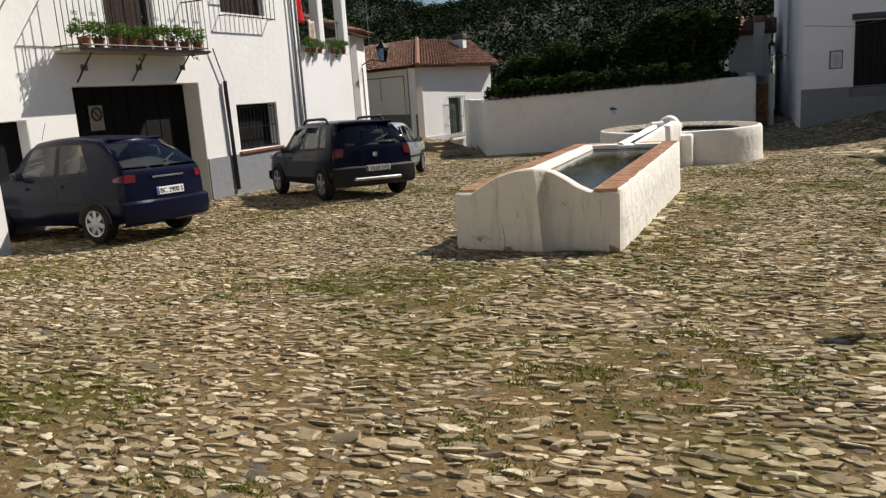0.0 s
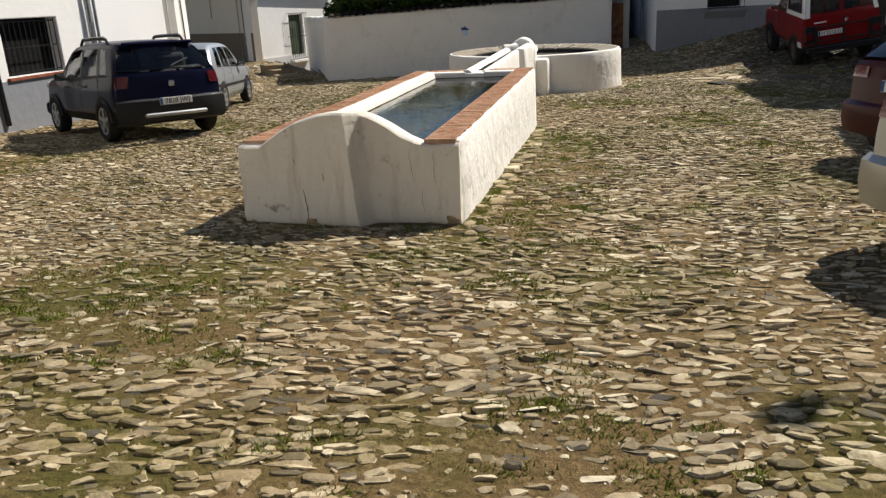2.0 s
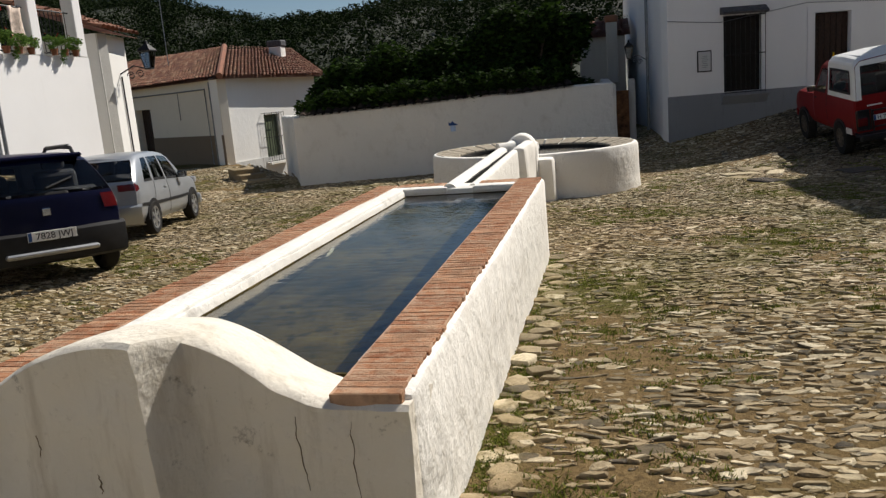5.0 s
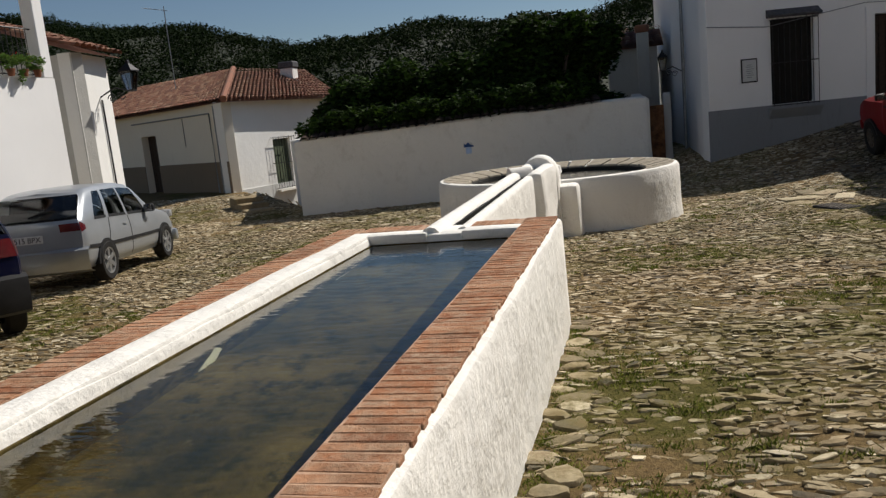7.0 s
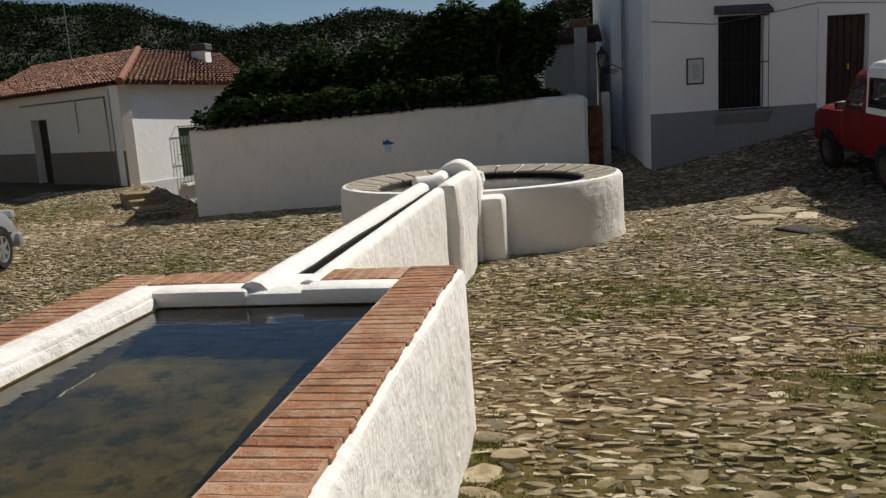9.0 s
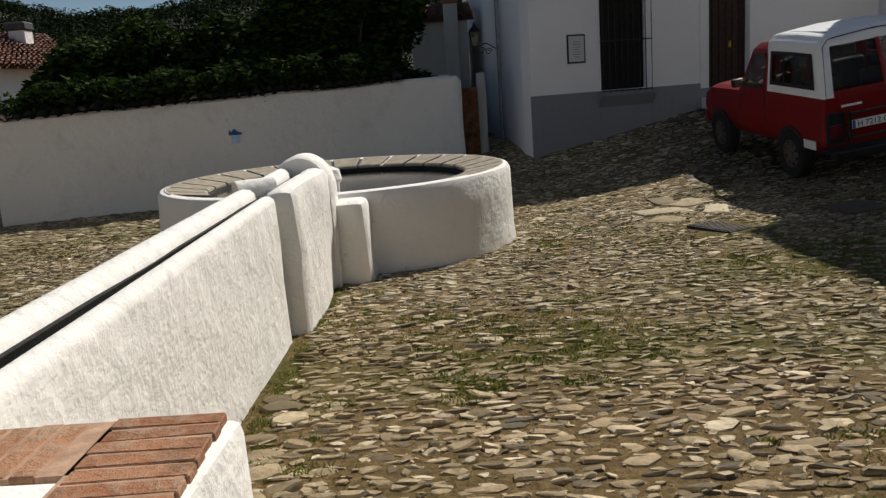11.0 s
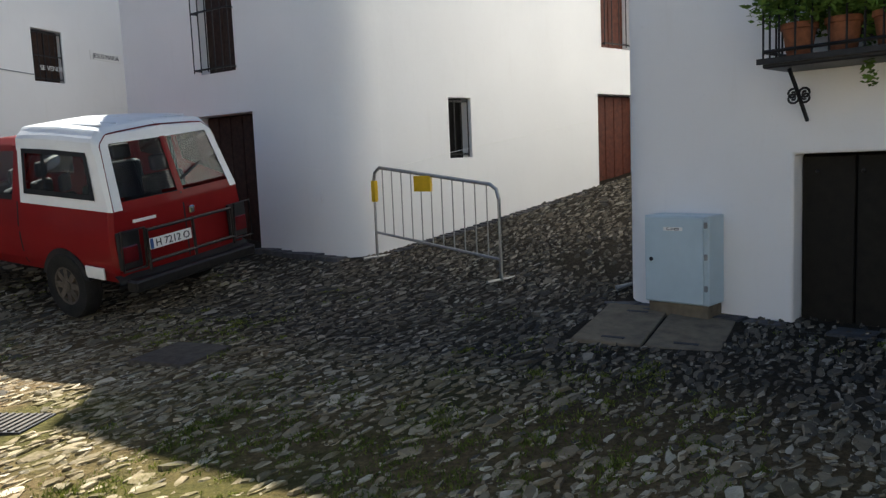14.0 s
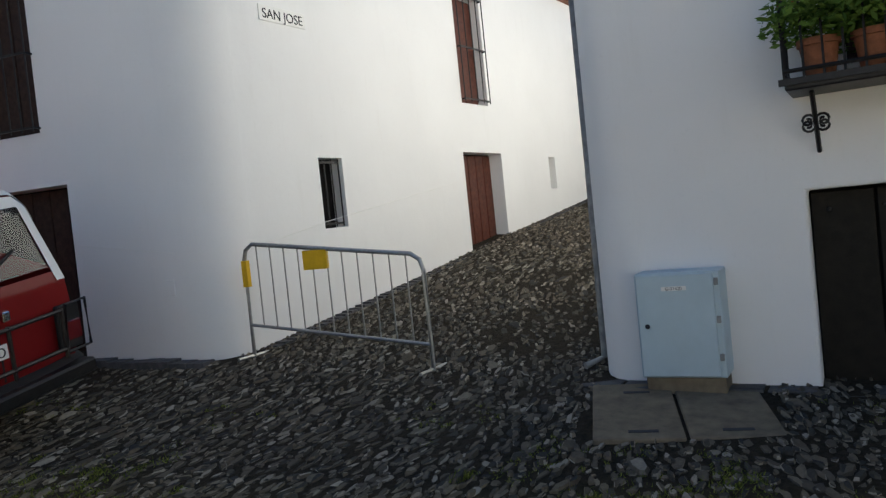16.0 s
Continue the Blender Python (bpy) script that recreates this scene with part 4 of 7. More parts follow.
brick_mesh = bpy.data.meshes.new("brick")
brick_bm.to_mesh(brick_mesh)
brick_bm.free()
brick_mesh.materials.append(M["brick"])
rb = random.Random(11)


def lay_bricks(x, y0, y1, length, along="y", z=TZ - 0.0185):
    k = y0
    while k < y1:
        o = new("brick", brick_mesh)
        o.parent = trough
        jz, jr = rb.uniform(-0.002, 0.002), rb.uniform(-1.4, 1.4)
        if along == "y":
            o.matrix_local = pose(x + rb.uniform(-0.006, 0.006), k, z + jz, rb.uniform(-0.6, 0.6), rb.uniform(-0.25, 0.25), 90 + jr) @ Matrix.Diagonal((1, length / 0.26, 1, 1))
        else:
            o.matrix_local = pose(k, x + rb.uniform(-0.006, 0.006), z + jz, 0, 0, jr) @ Matrix.Diagonal((1, length / 0.26, 1, 1))
        k += 0.058


lay_bricks(-1.55, 8.092, 13.95, 0.235)
lay_bricks(-3.095, 8.14, 13.95, 0.215)
lay_bricks(13.85, -2.04, -1.70, 0.24, "x")
lay_bricks(13.85, -2.92, -2.46, 0.24, "x")

# ---- channel from the round basin to the trough ----
channel = thing("water_channel", "whitewashed masonry channel joining basin and trough", "channel")


def swept(name, ys, xw, zf, rb_, material, label="", seed=0, zb=-0.95):
    """A low wall along y with a rounded crest."""
    bm = bmesh.new()
    cols = []
    for y in ys:
        x0, x1 = xw(y)
        zt = zf(y)
        r = rb_
        w = x1 - x0
        ring = [(x1 + 0.03, zb)] + [(x1 + 0.015 * (1 - k / 5), zb + (zt - r - zb) * k / 5) for k in range(1, 6)]
        for k in range(1, 6):
            q = k / 6 * math.pi
            ring.append((x0 + w / 2 + w / 2 * math.cos(q), zt - r + r * math.sin(q)))
        ring += [(x0, zt - r), (x0 - 0.01, zb)]
        out = []
        for x, z in ring:
            o = 0.014 * noise.noise((x * 3 + seed, y * 1.8, z * 3))
            out.append(bm.verts.new((x + o, y, z + 0.6 * o)))
        cols.append(out)
    for a, b in zip(cols, cols[1:]):
        for k in range(len(a) - 1):
            bm.faces.new((a[k], b[k], b[k + 1], a[k + 1]))
    bm.faces.new(cols[0])
    bm.faces.new(cols[-1][::-1])
    return part(name, bm, material, channel, label, True)


ys = [13.72 + 0.2 * i for i in range(20)]
swept("east_wall", ys, lambda y: (-2.175, -2.06), lambda y: 0.375 + 0.008 * (y - 14), 0.05, M["trough_white"], "lumpy sunlit wall", 3)
ys2 = [13.6 + 0.2 * i for i in range(30)]
swept("west_wall", ys2, lambda y: (-2.42, -2.255), lambda y: 0.405 + 0.006 * (y - 14), 0.075, M["trough_white"], "rounded white kerb", 5)
bm = bmesh.new()
box(bm, (-2.34, 13.56, -0.9), (-2.12, 19.6, 0.22))
part("gutter", bm, M["black_algae"], channel, "dark wet gutter")
part("wet_lining", boxbm((-2.268, 13.6, 0.0), (-2.236, 19.2, 0.352)), M["black_algae"], channel, "black algae on the gutter side")
part("pier", lumpy_box((-2.18, 17.68, -0.95), (-1.95, 19.5, 0.42), 0.2, 0.035, 12, 0.085), M["trough_white"], channel, "thicker white pier", True)
bm = bmesh.new()
tube(bm, [(-2.16, 18.0, 0.40), (-2.40, 17.85, 0.40)], 0.085, 12)
part("sluice_stone", bm, M["trough_white"], channel, "", True)
bm = bmesh.new()
cols = []
for j, y in enumerate((19.22, 19.26, 19.56, 19.62)):
    s = 0.93 if j in (0, 3) else 1.0
    cols.append([bm.verts.new((-2.19 + 0.27 * s * math.cos(q), y, 0.20 + 0.33 * s * math.sin(q))) for q in [math.pi * k / 14 for k in range(15)]] +
                [bm.verts.new((-2.46, y, -0.9)), bm.verts.new((-1.92, y, -0.9))])
for a, b in zip(cols, cols[1:]):
    for k in range(len(a)):
        bm.faces.new((a[k], a[(k + 1) % len(a)], b[(k + 1) % len(a)], b[k]))
bm.faces.new(cols[0]); bm.faces.new(cols[-1][::-1])
part("head_stone", bm, M["trough_white"], channel, "round-headed white stone over the spout", True)
part("wing", lumpy_box((-2.0, 19.35, -0.95), (-1.66, 19.9, 0.07), 0.25, 0.015, 21, 0.07, 0.03), M["trough_white"], channel, "white buttress beside the basin", True)
part("wing", lumpy_box((-2.95, 19.3, -0.95), (-2.40, 19.9, 0.12), 0.25, 0.015, 22, 0.07, 0.03), M["trough_white"], channel, "white buttress beside the basin", True)

# ---- round wash basin ----
RC, RR = Vector((-2.2, 21.75)), 2.06
basin = thing("round_wash_basin", "round whitewashed washing basin with worn slab rim", "basin", pose(RC.x, RC.y, 0))
bm = bmesh.new()
lathe(bm, [(RR + 0.06, -1.3), (RR + 0.05, -0.85), (RR + 0.015, -0.6), (RR, -0.2), (RR - 0.005, 0.06), (RR - 0.03, 0.105), (RR - 0.09, 0.12), (RR - 0.14, 0.10), (RR - 0.15, -0.02), (RR - 0.16, -0.6)], 72)
for v in bm.verts:
    o = 0.02 * noise.noise(v.co * 1.5)
    v.co += Vector((v.co.x, v.co.y, 0)).normalized() * o
part("wall", bm, M["trough_white"], basin, "", True)
bm = bmesh.new()
lathe(bm, [(0.01, -0.5), (RR - 0.12, -0.5)], 48)
part("basin_bottom", bm, M["algae"], basin, "dark basin bottom")
bm = bmesh.new()
lathe(bm, [(RR - 0.165, 0.02), (RR - 0.17, -0.45)], 72)
part("lining", bm, M["black_algae"], basin, "black wet lining of the basin")
bm = bmesh.new()
lathe(bm, [(RR - 0.53, 0.012), (RR - 0.548, 0.010), (RR - 0.55, -0.40)], 64, None, radians(-40), radians(215))
part("lining", bm, M["black_algae"], basin, "black wet edge under the slabs")
NS = 20
for i in range(NS):
    a0 = radians(-40) + radians(255) * i / NS
    a1 = radians(-40) + radians(255) * (i + 1) / NS - 0.025
    bm = bmesh.new()
    lathe(bm, [(RR - 0.08, 0.0), (RR - 0.08, 0.122), (RR - 0.52, 0.052), (RR - 0.54, 0.035), (RR - 0.54, -0.06), (RR - 0.08, -0.06)], 3, None, a0, a1)
    caps = [e for e in bm.edges if e.is_boundary]
    bmesh.ops.holes_fill(bm, edges=caps)
    part("wash_slab", bm, M["slab"], basin)
    bm = bmesh.new()
    am = a1 + 0.0125
    rot = Matrix.Rotation(am, 4, "Z")
    box(bm, (RR - 0.53, -0.018, 0.0), (RR - 0.07, 0.018, 0.012), rot @ pose(0, 0, 0.0))
    for v in bm.verts:
        rr = Vector((v.co.x, v.co.y)).length
        v.co.z += 0.08 * (rr - (RR - 0.53)) / 0.47 + 0.02
    part("divider", bm, M["slate"] if i % 4 else M["trough_white"], basin)
bm = bmesh.new()
lathe(bm, [(0.01, -0.03), (RR - 0.13, -0.03)], 48)
w2 = tagged(part("basin_water", bm, M["water"], None), "dark still water in the round basin", "water", "", "structure")
w2.matrix_world = pose(RC.x, RC.y, 0)
w2.visible_shadow = False
bm = bmesh.new()
lathe(bm, [(0.12, -0.5), (0.12, 0.16), (0.15, 0.2), (0.13, 0.3), (0.06, 0.33), (0.001, 0.33)], 16)
part("spout_post", bm, M["trough_white"], basin, "short white spout post", True).matrix_local = pose(0.10, -1.55, 0)


# ---- parked vehicles ----
GLY = {}


def text_mesh(body, size, depth=0.002):
    cu = bpy.data.curves.new("writing", "FONT")
    cu.body, cu.size, cu.extrude = body, size, depth
    cu.align_x, cu.align_y = "CENTER", "CENTER"
    tmp = bpy.data.objects.new("writing", cu)
    scene.collection.objects.link(tmp)
    dg = bpy.context.evaluated_depsgraph_get()
    me = bpy.data.meshes.new_from_object(tmp.evaluated_get(dg))
    bpy.data.objects.remove(tmp)
    return me


def writing(name, body, size, m, material, parent=None, label=""):
    me = text_mesh(body, size)
    me.materials.clear()
    me.materials.append(material)
    ob = new(name, me)
    if parent is not None:
        ob.parent = parent
        ob.matrix_local = m
    else:
        ob.matrix_world = m
    if label:
        ob["label"] = label
    return ob


def lerp(a, b, k):
    return a + (b - a) * k


def glide(a, b, c, d, f):
    """Smooth curve from b to c that does not overshoot."""
    def slope(p, q):
        return 0.0 if p * q <= 0 else 2 * p * q / (p + q)
    m0, m1 = slope(b - a, c - b), slope(c - b, d - c)
    if a == b:
        m0 = c - b
    if c == d:
        m1 = c - b
    f2, f3 = f * f, f * f * f
    return (2 * f3 - 3 * f2 + 1) * b + (f3 - 2 * f2 + f) * m0 + (3 * f2 - 2 * f3) * c + (f3 - f2) * m1


class Shell:
    """Car body as ribs along its length. A rib: y at sill, y at belt, y at roof, half width, half roof width, sill, belt, roof heights."""

    def __init__(self, ribs, soft=True):
        self.ribs, self.soft = ribs, soft
        self.belly = 0.085 if soft else 0.05

    def tail_y(self, y, k):
        """Plan of the tail and nose: k runs from the middle to the flank."""
        return y - self.belly * (1 - abs(k) ** 2.4) if self.soft else y - self.belly * (1 - abs(k))

    def rib(self, u):
        u = max(0, min(len(self.ribs) - 1 - 1e-6, u))
        i = int(u)
        f = u - i
        R = self.ribs
        if not self.soft:
            return [lerp(a, b, f) for a, b in zip(R[i], R[i + 1])]
        return [glide(R[max(0, i - 1)][k], R[i][k], R[i + 1][k], R[min(len(R) - 1, i + 2)][k], f) for k in range(8)]

    def at(self, u, v):
        """v: 0 sill, 1 lower body, 2 waist, 3 belt, 4 roof edge, 5 roof shoulder, 6 middle of the roof."""
        ys, yb, yr, w, wr, zs, zb, zr = self.rib(u)
        pts = [(w * 0.90, ys, zs), (w * 0.985, lerp(ys, yb, 0.2), zs + 0.14), (w, lerp(ys, yb, 0.6), lerp(zs, zb, 0.62)), (w * 0.955, yb, zb),
               (wr, lerp(yb, yr, 0.86), lerp(zb, zr, 0.86)), (wr * 0.86, lerp(yb, yr, 0.98), lerp(zb, zr, 0.98)), (0, yr, zr + 0.015)]
        v = max(0, min(5.999, v))
        i = int(v)
        if not self.soft:
            return Vector([lerp(a, b, v - i) for a, b in zip(pts[i], pts[i + 1])])
        after = pts[i + 2] if i + 2 < 7 else (-pts[5][0], pts[5][1], pts[5][2])
        return Vector([glide(pts[max(0, i - 1)][k], pts[i][k], pts[i + 1][k], after[k], v - i) for k in range(3)])

    def patch(self, u0, u1, v0, v1, side, off, nu=6, nv=3, shape=None):
        """A piece of the skin, lifted off by off. shape(a, b) may bend the outline."""
        bm = bmesh.new()
        g = []
        for i in range(nu + 1):
            row = []
            for j in range(nv + 1):
                a, b = i / nu, j / nv
                u, v = lerp(u0, u1, a), lerp(v0, v1, b)
                if shape:
                    u, v = shape(a, b)
                q = self.at(u, v)
                du = self.at(u + 0.02, v) - self.at(u - 0.02, v)
                dv = self.at(u, v + 0.02) - self.at(u, v - 0.02)
                n_ = du.cross(dv)
                n_ = n_.normalized() if n_.length > 1e-9 else Vector((1, 0, 0))
                if n_.x < 0:
                    n_ = -n_
                if v > 4.6 and n_.z < 0:
                    n_ = -n_
                q = q + n_ * off
                row.append(bm.verts.new((q.x * side, q.y, q.z)))
            g.append(row)
        for i in range(nu):
            for j in range(nv):
                bm.faces.new((g[i][j], g[i + 1][j], g[i + 1][j + 1], g[i][j + 1]))
        return bm

    def body(self, skip):
        """The skin without the window areas; skip(u, v) tells them."""
        bm = bmesh.new()
        N = 20
        U = (len(self.ribs) - 1) * N
        vs = [0, 0.25, 0.5, 0.75, 1, 1.3, 1.6, 2, 2.3, 2.6, 2.85, 3, 3.12, 3.3, 3.5, 3.7, 3.9, 4, 4.2, 4.4, 4.6, 4.8, 5, 5.25, 5.5, 5.75, 6]
        for side in (1, -1):
            g = [[self.at(i / N, v) for v in vs] for i in range(U + 1)]
            g = [[bm.verts.new((q.x * side, q.y, q.z)) for q in row] for row in g]
            for i in range(U):
                for j in range(len(vs) - 1):
                    if not skip((i + 0.5) / N, (vs[j] + vs[j + 1]) / 2):
                        bm.faces.new((g[i][j], g[i + 1][j], g[i + 1][j + 1], g[i][j + 1]))
            for end in (0, U):
                prev = g[end]
                for k in (0.92, 0.8, 0.65, 0.4, 0.2, 0.0):
                    row = []
                    for v in vs:
                        q = self.at(end / N, v)
                        y = self.tail_y(q.y, k)
                        row.append(bm.verts.new((q.x * k * side, y if end == 0 else 2 * q.y - y, q.z)))
                    for j in range(len(vs) - 1):
                        if not (end == 0 and skip(-1, (vs[j] + vs[j + 1]) / 2)):
                            bm.faces.new((prev[j], prev[j + 1], row[j + 1], row[j]))
                    prev = row
        bmesh.ops.remove_doubles(bm, verts=bm.verts[:], dist=0.0015)
        return bm


def rear_panel(sh, v0, v1, f, off, nv=8, nx=16, x0=None):
    """A panel on the tail between heights v0 and v1, as wide as f of the tail (or from x0 to f)."""
    bm = bmesh.new()
    g = []
    for j in range(nv + 1):
        q = sh.at(0, lerp(v0, v1, j / nv))
        lo = -f if x0 is None else x0
        row = []
        for i in range(nx + 1):
            k = lerp(lo, f, i / nx)
            row.append(bm.verts.new((q.x * k, sh.tail_y(q.y, k) - off, q.z)))
        g.append(row)
    for j in range(nv):
        for i in range(nx):
            bm.faces.new((g[j][i], g[j][i + 1], g[j + 1][i + 1], g[j + 1][i]))
    return bm


def wheel(parent, x, y, r, rim_r, w, spokes, side, rim_mat):
    wh = new("wheel")
    wh.parent = parent
    wh.matrix_local = pose(x, y, r, 0, 90 * side, 0)
    bm = bmesh.new()
    lathe(bm, [(rim_r, w / 2 - 0.01), (rim_r + 0.02, w / 2), (r - 0.025, w / 2), (r, w / 2 - 0.03), (r, -w / 2 + 0.03), (r - 0.03, -w / 2), (rim_r, -w / 2)], 32)
    part("tyre", bm, M["rubber"], wh, "", True)
    bm = bmesh.new()
    lathe(bm, [(rim_r + 0.004, w / 2 - 0.005), (rim_r - 0.015, w / 2 - 0.01), (rim_r - 0.02, w / 2 - 0.05), (0.02, w / 2 - 0.06)], 32)
    for k in range(spokes):
        rot = Matrix.Rotation(2 * math.pi * k / spokes, 4, "Z")
        box(bm, (0.03, -0.032, w / 2 - 0.05), (rim_r - 0.012, 0.032, w / 2 - 0.012), rot)
    lathe(bm, [(0.001, w / 2 - 0.004), (0.055, w / 2 - 0.006), (0.06, w / 2 - 0.03)], 16)
    part("rim", bm, rim_mat, wh, "", True)
    return wh


def plate(parent, m, text, w=0.52, h=0.11):
    pl = part("number_plate", boxbm((-w / 2, -h / 2, 0), (w / 2, h / 2, 0.008), 0.003), M["plate_white"], parent)
    pl.matrix_local = m
    part("band", boxbm((-w / 2 + 0.003, -h / 2 + 0.004, 0.0075), (-w / 2 + 0.042, h / 2 - 0.004, 0.0095)), M["sign_blue"], pl)
    writing("characters", text, h * 0.95, pose(0.02, -0.004, 0.011), M["ink"], pl)
    return pl


def make_car(name, label, at_, heading, spec):
    """A car standing on the ground, with its tail at the given point. Local y runs forward, x to its right."""
    h = Vector(heading).normalized()
    L, wb, ro, W = spec["L"], spec["wb"], spec["ro"], spec["W"]
    t = Vector(at_)
    right = Vector((h.y, -h.x))
    ra, fa = t + h * ro, t + h * (ro + wb)
    zr_, zf_ = G(ra.x, ra.y), G(fa.x, fa.y)
    zl = G(*(ra - right * W / 2))
    zrt = G(*(ra + right * W / 2))
    pitch = math.degrees(math.atan2(zf_ - zr_, wb))
    rollv = -math.degrees(math.atan2(zrt - zl, W))
    z0 = zr_ - (zf_ - zr_) / wb * ro + 0.03
    car = thing(name, label, "car", pose(t.x, t.y, z0, 0, 0, math.degrees(math.atan2(-h.x, h.y))) @ pose(0, 0, 0, pitch, rollv, 0))
    hw = W / 2
    H_, zb = spec["H"], spec["belt"]
    zs = spec.get("sill", 0.24)
    bon = spec["bonnet"]
    r = spec["ribs"](L, hw, H_, zb, zs, bon)
    sh = Shell(r["ribs"], r.get("soft", True))
    side_windows, wscr = r["side"], r["screen"]
    rw0, rw1 = r.get("rear_v", (3.25, 4.05))

    def skip(u, v):
        if u < 0:
            return rw0 < v < rw1
        if 3.12 < v < 3.9:
            for a, b in side_windows:
                if a + 0.02 < u < b - 0.02:
                    return True
        return v > 4 and wscr[0] < u < wscr[1]

    paint_m = spec["paint"]
    top_m = spec.get("top", paint_m)
    part("body", sh.body(skip), paint_m, car, spec.get("body_label", ""), True)
    for side in (1, -1):
        for a, b in side_windows:
            part("side_window", sh.patch(a, b, 3.1, 3.92, side, -0.004, 6, 3), M["glass"], car).visible_shadow = False
            part("window_seal", sh.patch(a, b, 3.02, 3.13, side, 0.004, 6, 1), M["black_plastic"], car)
        for a, b, v0, v1 in r.get("cladding", []):
            part("rubbing_strip", sh.patch(a, b, v0, v1, side, 0.012, 8, 1), M["black_plastic"], car)
        for a, b in r.get("doors", []):
            part("door_gap", sh.patch(a, a + 0.03, 0.4, 3.0, side, 0.003, 1, 6), M["black_plastic"], car)
            hd = part("door_handle", sh.patch(b - 0.28, b - 0.1, 2.52, 2.68, side, 0.025, 3, 1), spec.get("handle", M["black_plastic"]), car)
        g = new("wing_mirror")
        g.parent = car
        q = sh.at(wscr[0] - 0.15, 3.05)
        g.matrix_local = pose((q.x + 0.09) * side, q.y, q.z + 0.05)
        part("mirror_shell", boxbm((-0.09, -0.05, -0.06), (0.09, 0.06, 0.07), 0.035, 2), spec.get("mirror", M["black_plastic"]), g, "", True)
        part("mirror_glass", boxbm((-0.07, -0.054, -0.045), (0.07, -0.051, 0.055)), M["chrome"], g)
    part("windscreen", sh.patch(wscr[0], wscr[1], 4.0, 6.0, 1, -0.004, 4, 4), M["glass"], car).visible_shadow = False
    part("windscreen", sh.patch(wscr[0], wscr[1], 4.0, 6.0, -1, -0.004, 4, 4), M["glass"], car).visible_shadow = False
    part("rear_window", rear_panel(sh, rw0, rw1, 0.97, -0.004), M["glass"], car, "", True).visible_shadow = False
    # cabin
    part("floor_pan", boxbm((-hw * 0.86, 0.25, zs + 0.02), (hw * 0.86, L - 0.5, zs + 0.06)), M["black_plastic"], car)
    part("parcel_shelf", boxbm((-hw * 0.8, 0.3, zb - 0.08), (hw * 0.8, 0.75, zb - 0.05)), M["seat"], car)
    part("dashboard", boxbm((-hw * 0.8, L * 0.66, zb - 0.25), (hw * 0.8, L * 0.72, zb - 0.03), 0.03), M["seat"], car)
    for yy in (L * 0.27, L * 0.50):
        for xx in (-0.36, 0.36):
            part("seat", boxbm((xx - 0.23, yy, 0.35), (xx + 0.23, yy + 0.15, zb + 0.05), 0.05, 2), M["seat"], car)
            part("headrest", boxbm((xx - 0.12, yy + 0.01, zb + 0.08), (xx + 0.12, yy + 0.10, zb + 0.26), 0.035, 2), M["seat"], car)
    # wheels and arches
    wr_, wrim = spec["wheel"], spec["rim"]
    for yy in (ro, ro + wb):
        for side in (1, -1):
            wheel(car, (hw - 0.075) * side, yy, wr_, wrim, 0.19, spec.get("spokes", 7), side, spec.get("rim_mat", M["alloy"]))
            bm = bmesh.new()
            R1 = wr_ + spec.get("arch", 0.045)
            ring = []
            for k in range(17):
                q = math.pi * k / 16
                ring.append((yy + R1 * math.cos(q), wr_ * 0.98 + R1 * math.sin(q)))
            vo = [bm.verts.new((side * (hw + 0.006), a, max(b, zs))) for a, b in ring]
            vi = [bm.verts.new((side * (hw * 0.55), a, max(b, zs))) for a, b in ring]
            bm.faces.new(vo)
            for k in range(16):
                bm.faces.new((vo[k], vo[k + 1], vi[k + 1], vi[k]))
            part("wheel_arch", bm, M["black_plastic"], car)
    # tail
    for v0, v1, f0, f1, mat, nm in r["tail"]:
        ob = part(nm, rear_panel(sh, v0, v1, f1, 0.012, 4, 8, f0), mat, car)
    for side in (1, -1):
        for a, b, v0, v1, mat in r.get("side_tail", []):
            part("tail_lamp", sh.patch(a, b, v0, v1, side, 0.010, 6, 3, lambda f, g_: (lerp(a, b, f), lerp(v0 + (v1 - v0) * 0.35 * f, v1 - (v1 - v0) * 0.25 * f * f, g_))), mat, car)
    bz0, bz1 = r["bumper"]
    bm = bmesh.new()
    g = []
    prof = [(0.02, bz0), (-0.09, bz0 + 0.04), (-0.125, lerp(bz0, bz1, 0.5)), (-0.115, bz1 - 0.04), (-0.05, bz1)]
    for k in range(13):
        f = -1 + 2 * k / 12
        yo = 0.10 * abs(f) ** 4
        g.append([bm.verts.new(((hw + 0.01) * f, a + yo + sh.at(0, 0.8).y, z)) for a, z in prof])
    for a, b in zip(g, g[1:]):
        for j in range(4):
            bm.faces.new((a[j], b[j], b[j + 1], a[j + 1]))
    bp = part("rear_bumper", bm, r.get("bumper_mat", paint_m), car, "", True)
    py, pz = r["plate"]
    plate(car, pose(r.get("plate_x", 0), py, pz, 90 + r.get("plate_tilt", 0), 0, 0), spec["plate"])
    bm = bmesh.new()
    tube(bm, [(0.05, -0.02 + sh.tail_y(sh.at(0, 3.3).y, 0), sh.at(0, 3.3).z), (0.36, -0.02 + sh.tail_y(sh.at(0, 3.5).y, 0.3), sh.at(0, 3.5).z)], 0.014, 6)
    part("rear_wiper", bm, M["black_plastic"], car)
    # nose
    for side in (1, -1):
        bm = boxbm((-0.17, -0.05, -0.07), (0.17, 0.06, 0.07), 0.04, 2)
        hl_ = part("headlight", bm, M["lamp_clear"], car, "", True)
        hl_.matrix_local = pose(side * hw * 0.70, L - 0.10, lerp(zs, bon, 0.78), 0, 0, -18 * side)
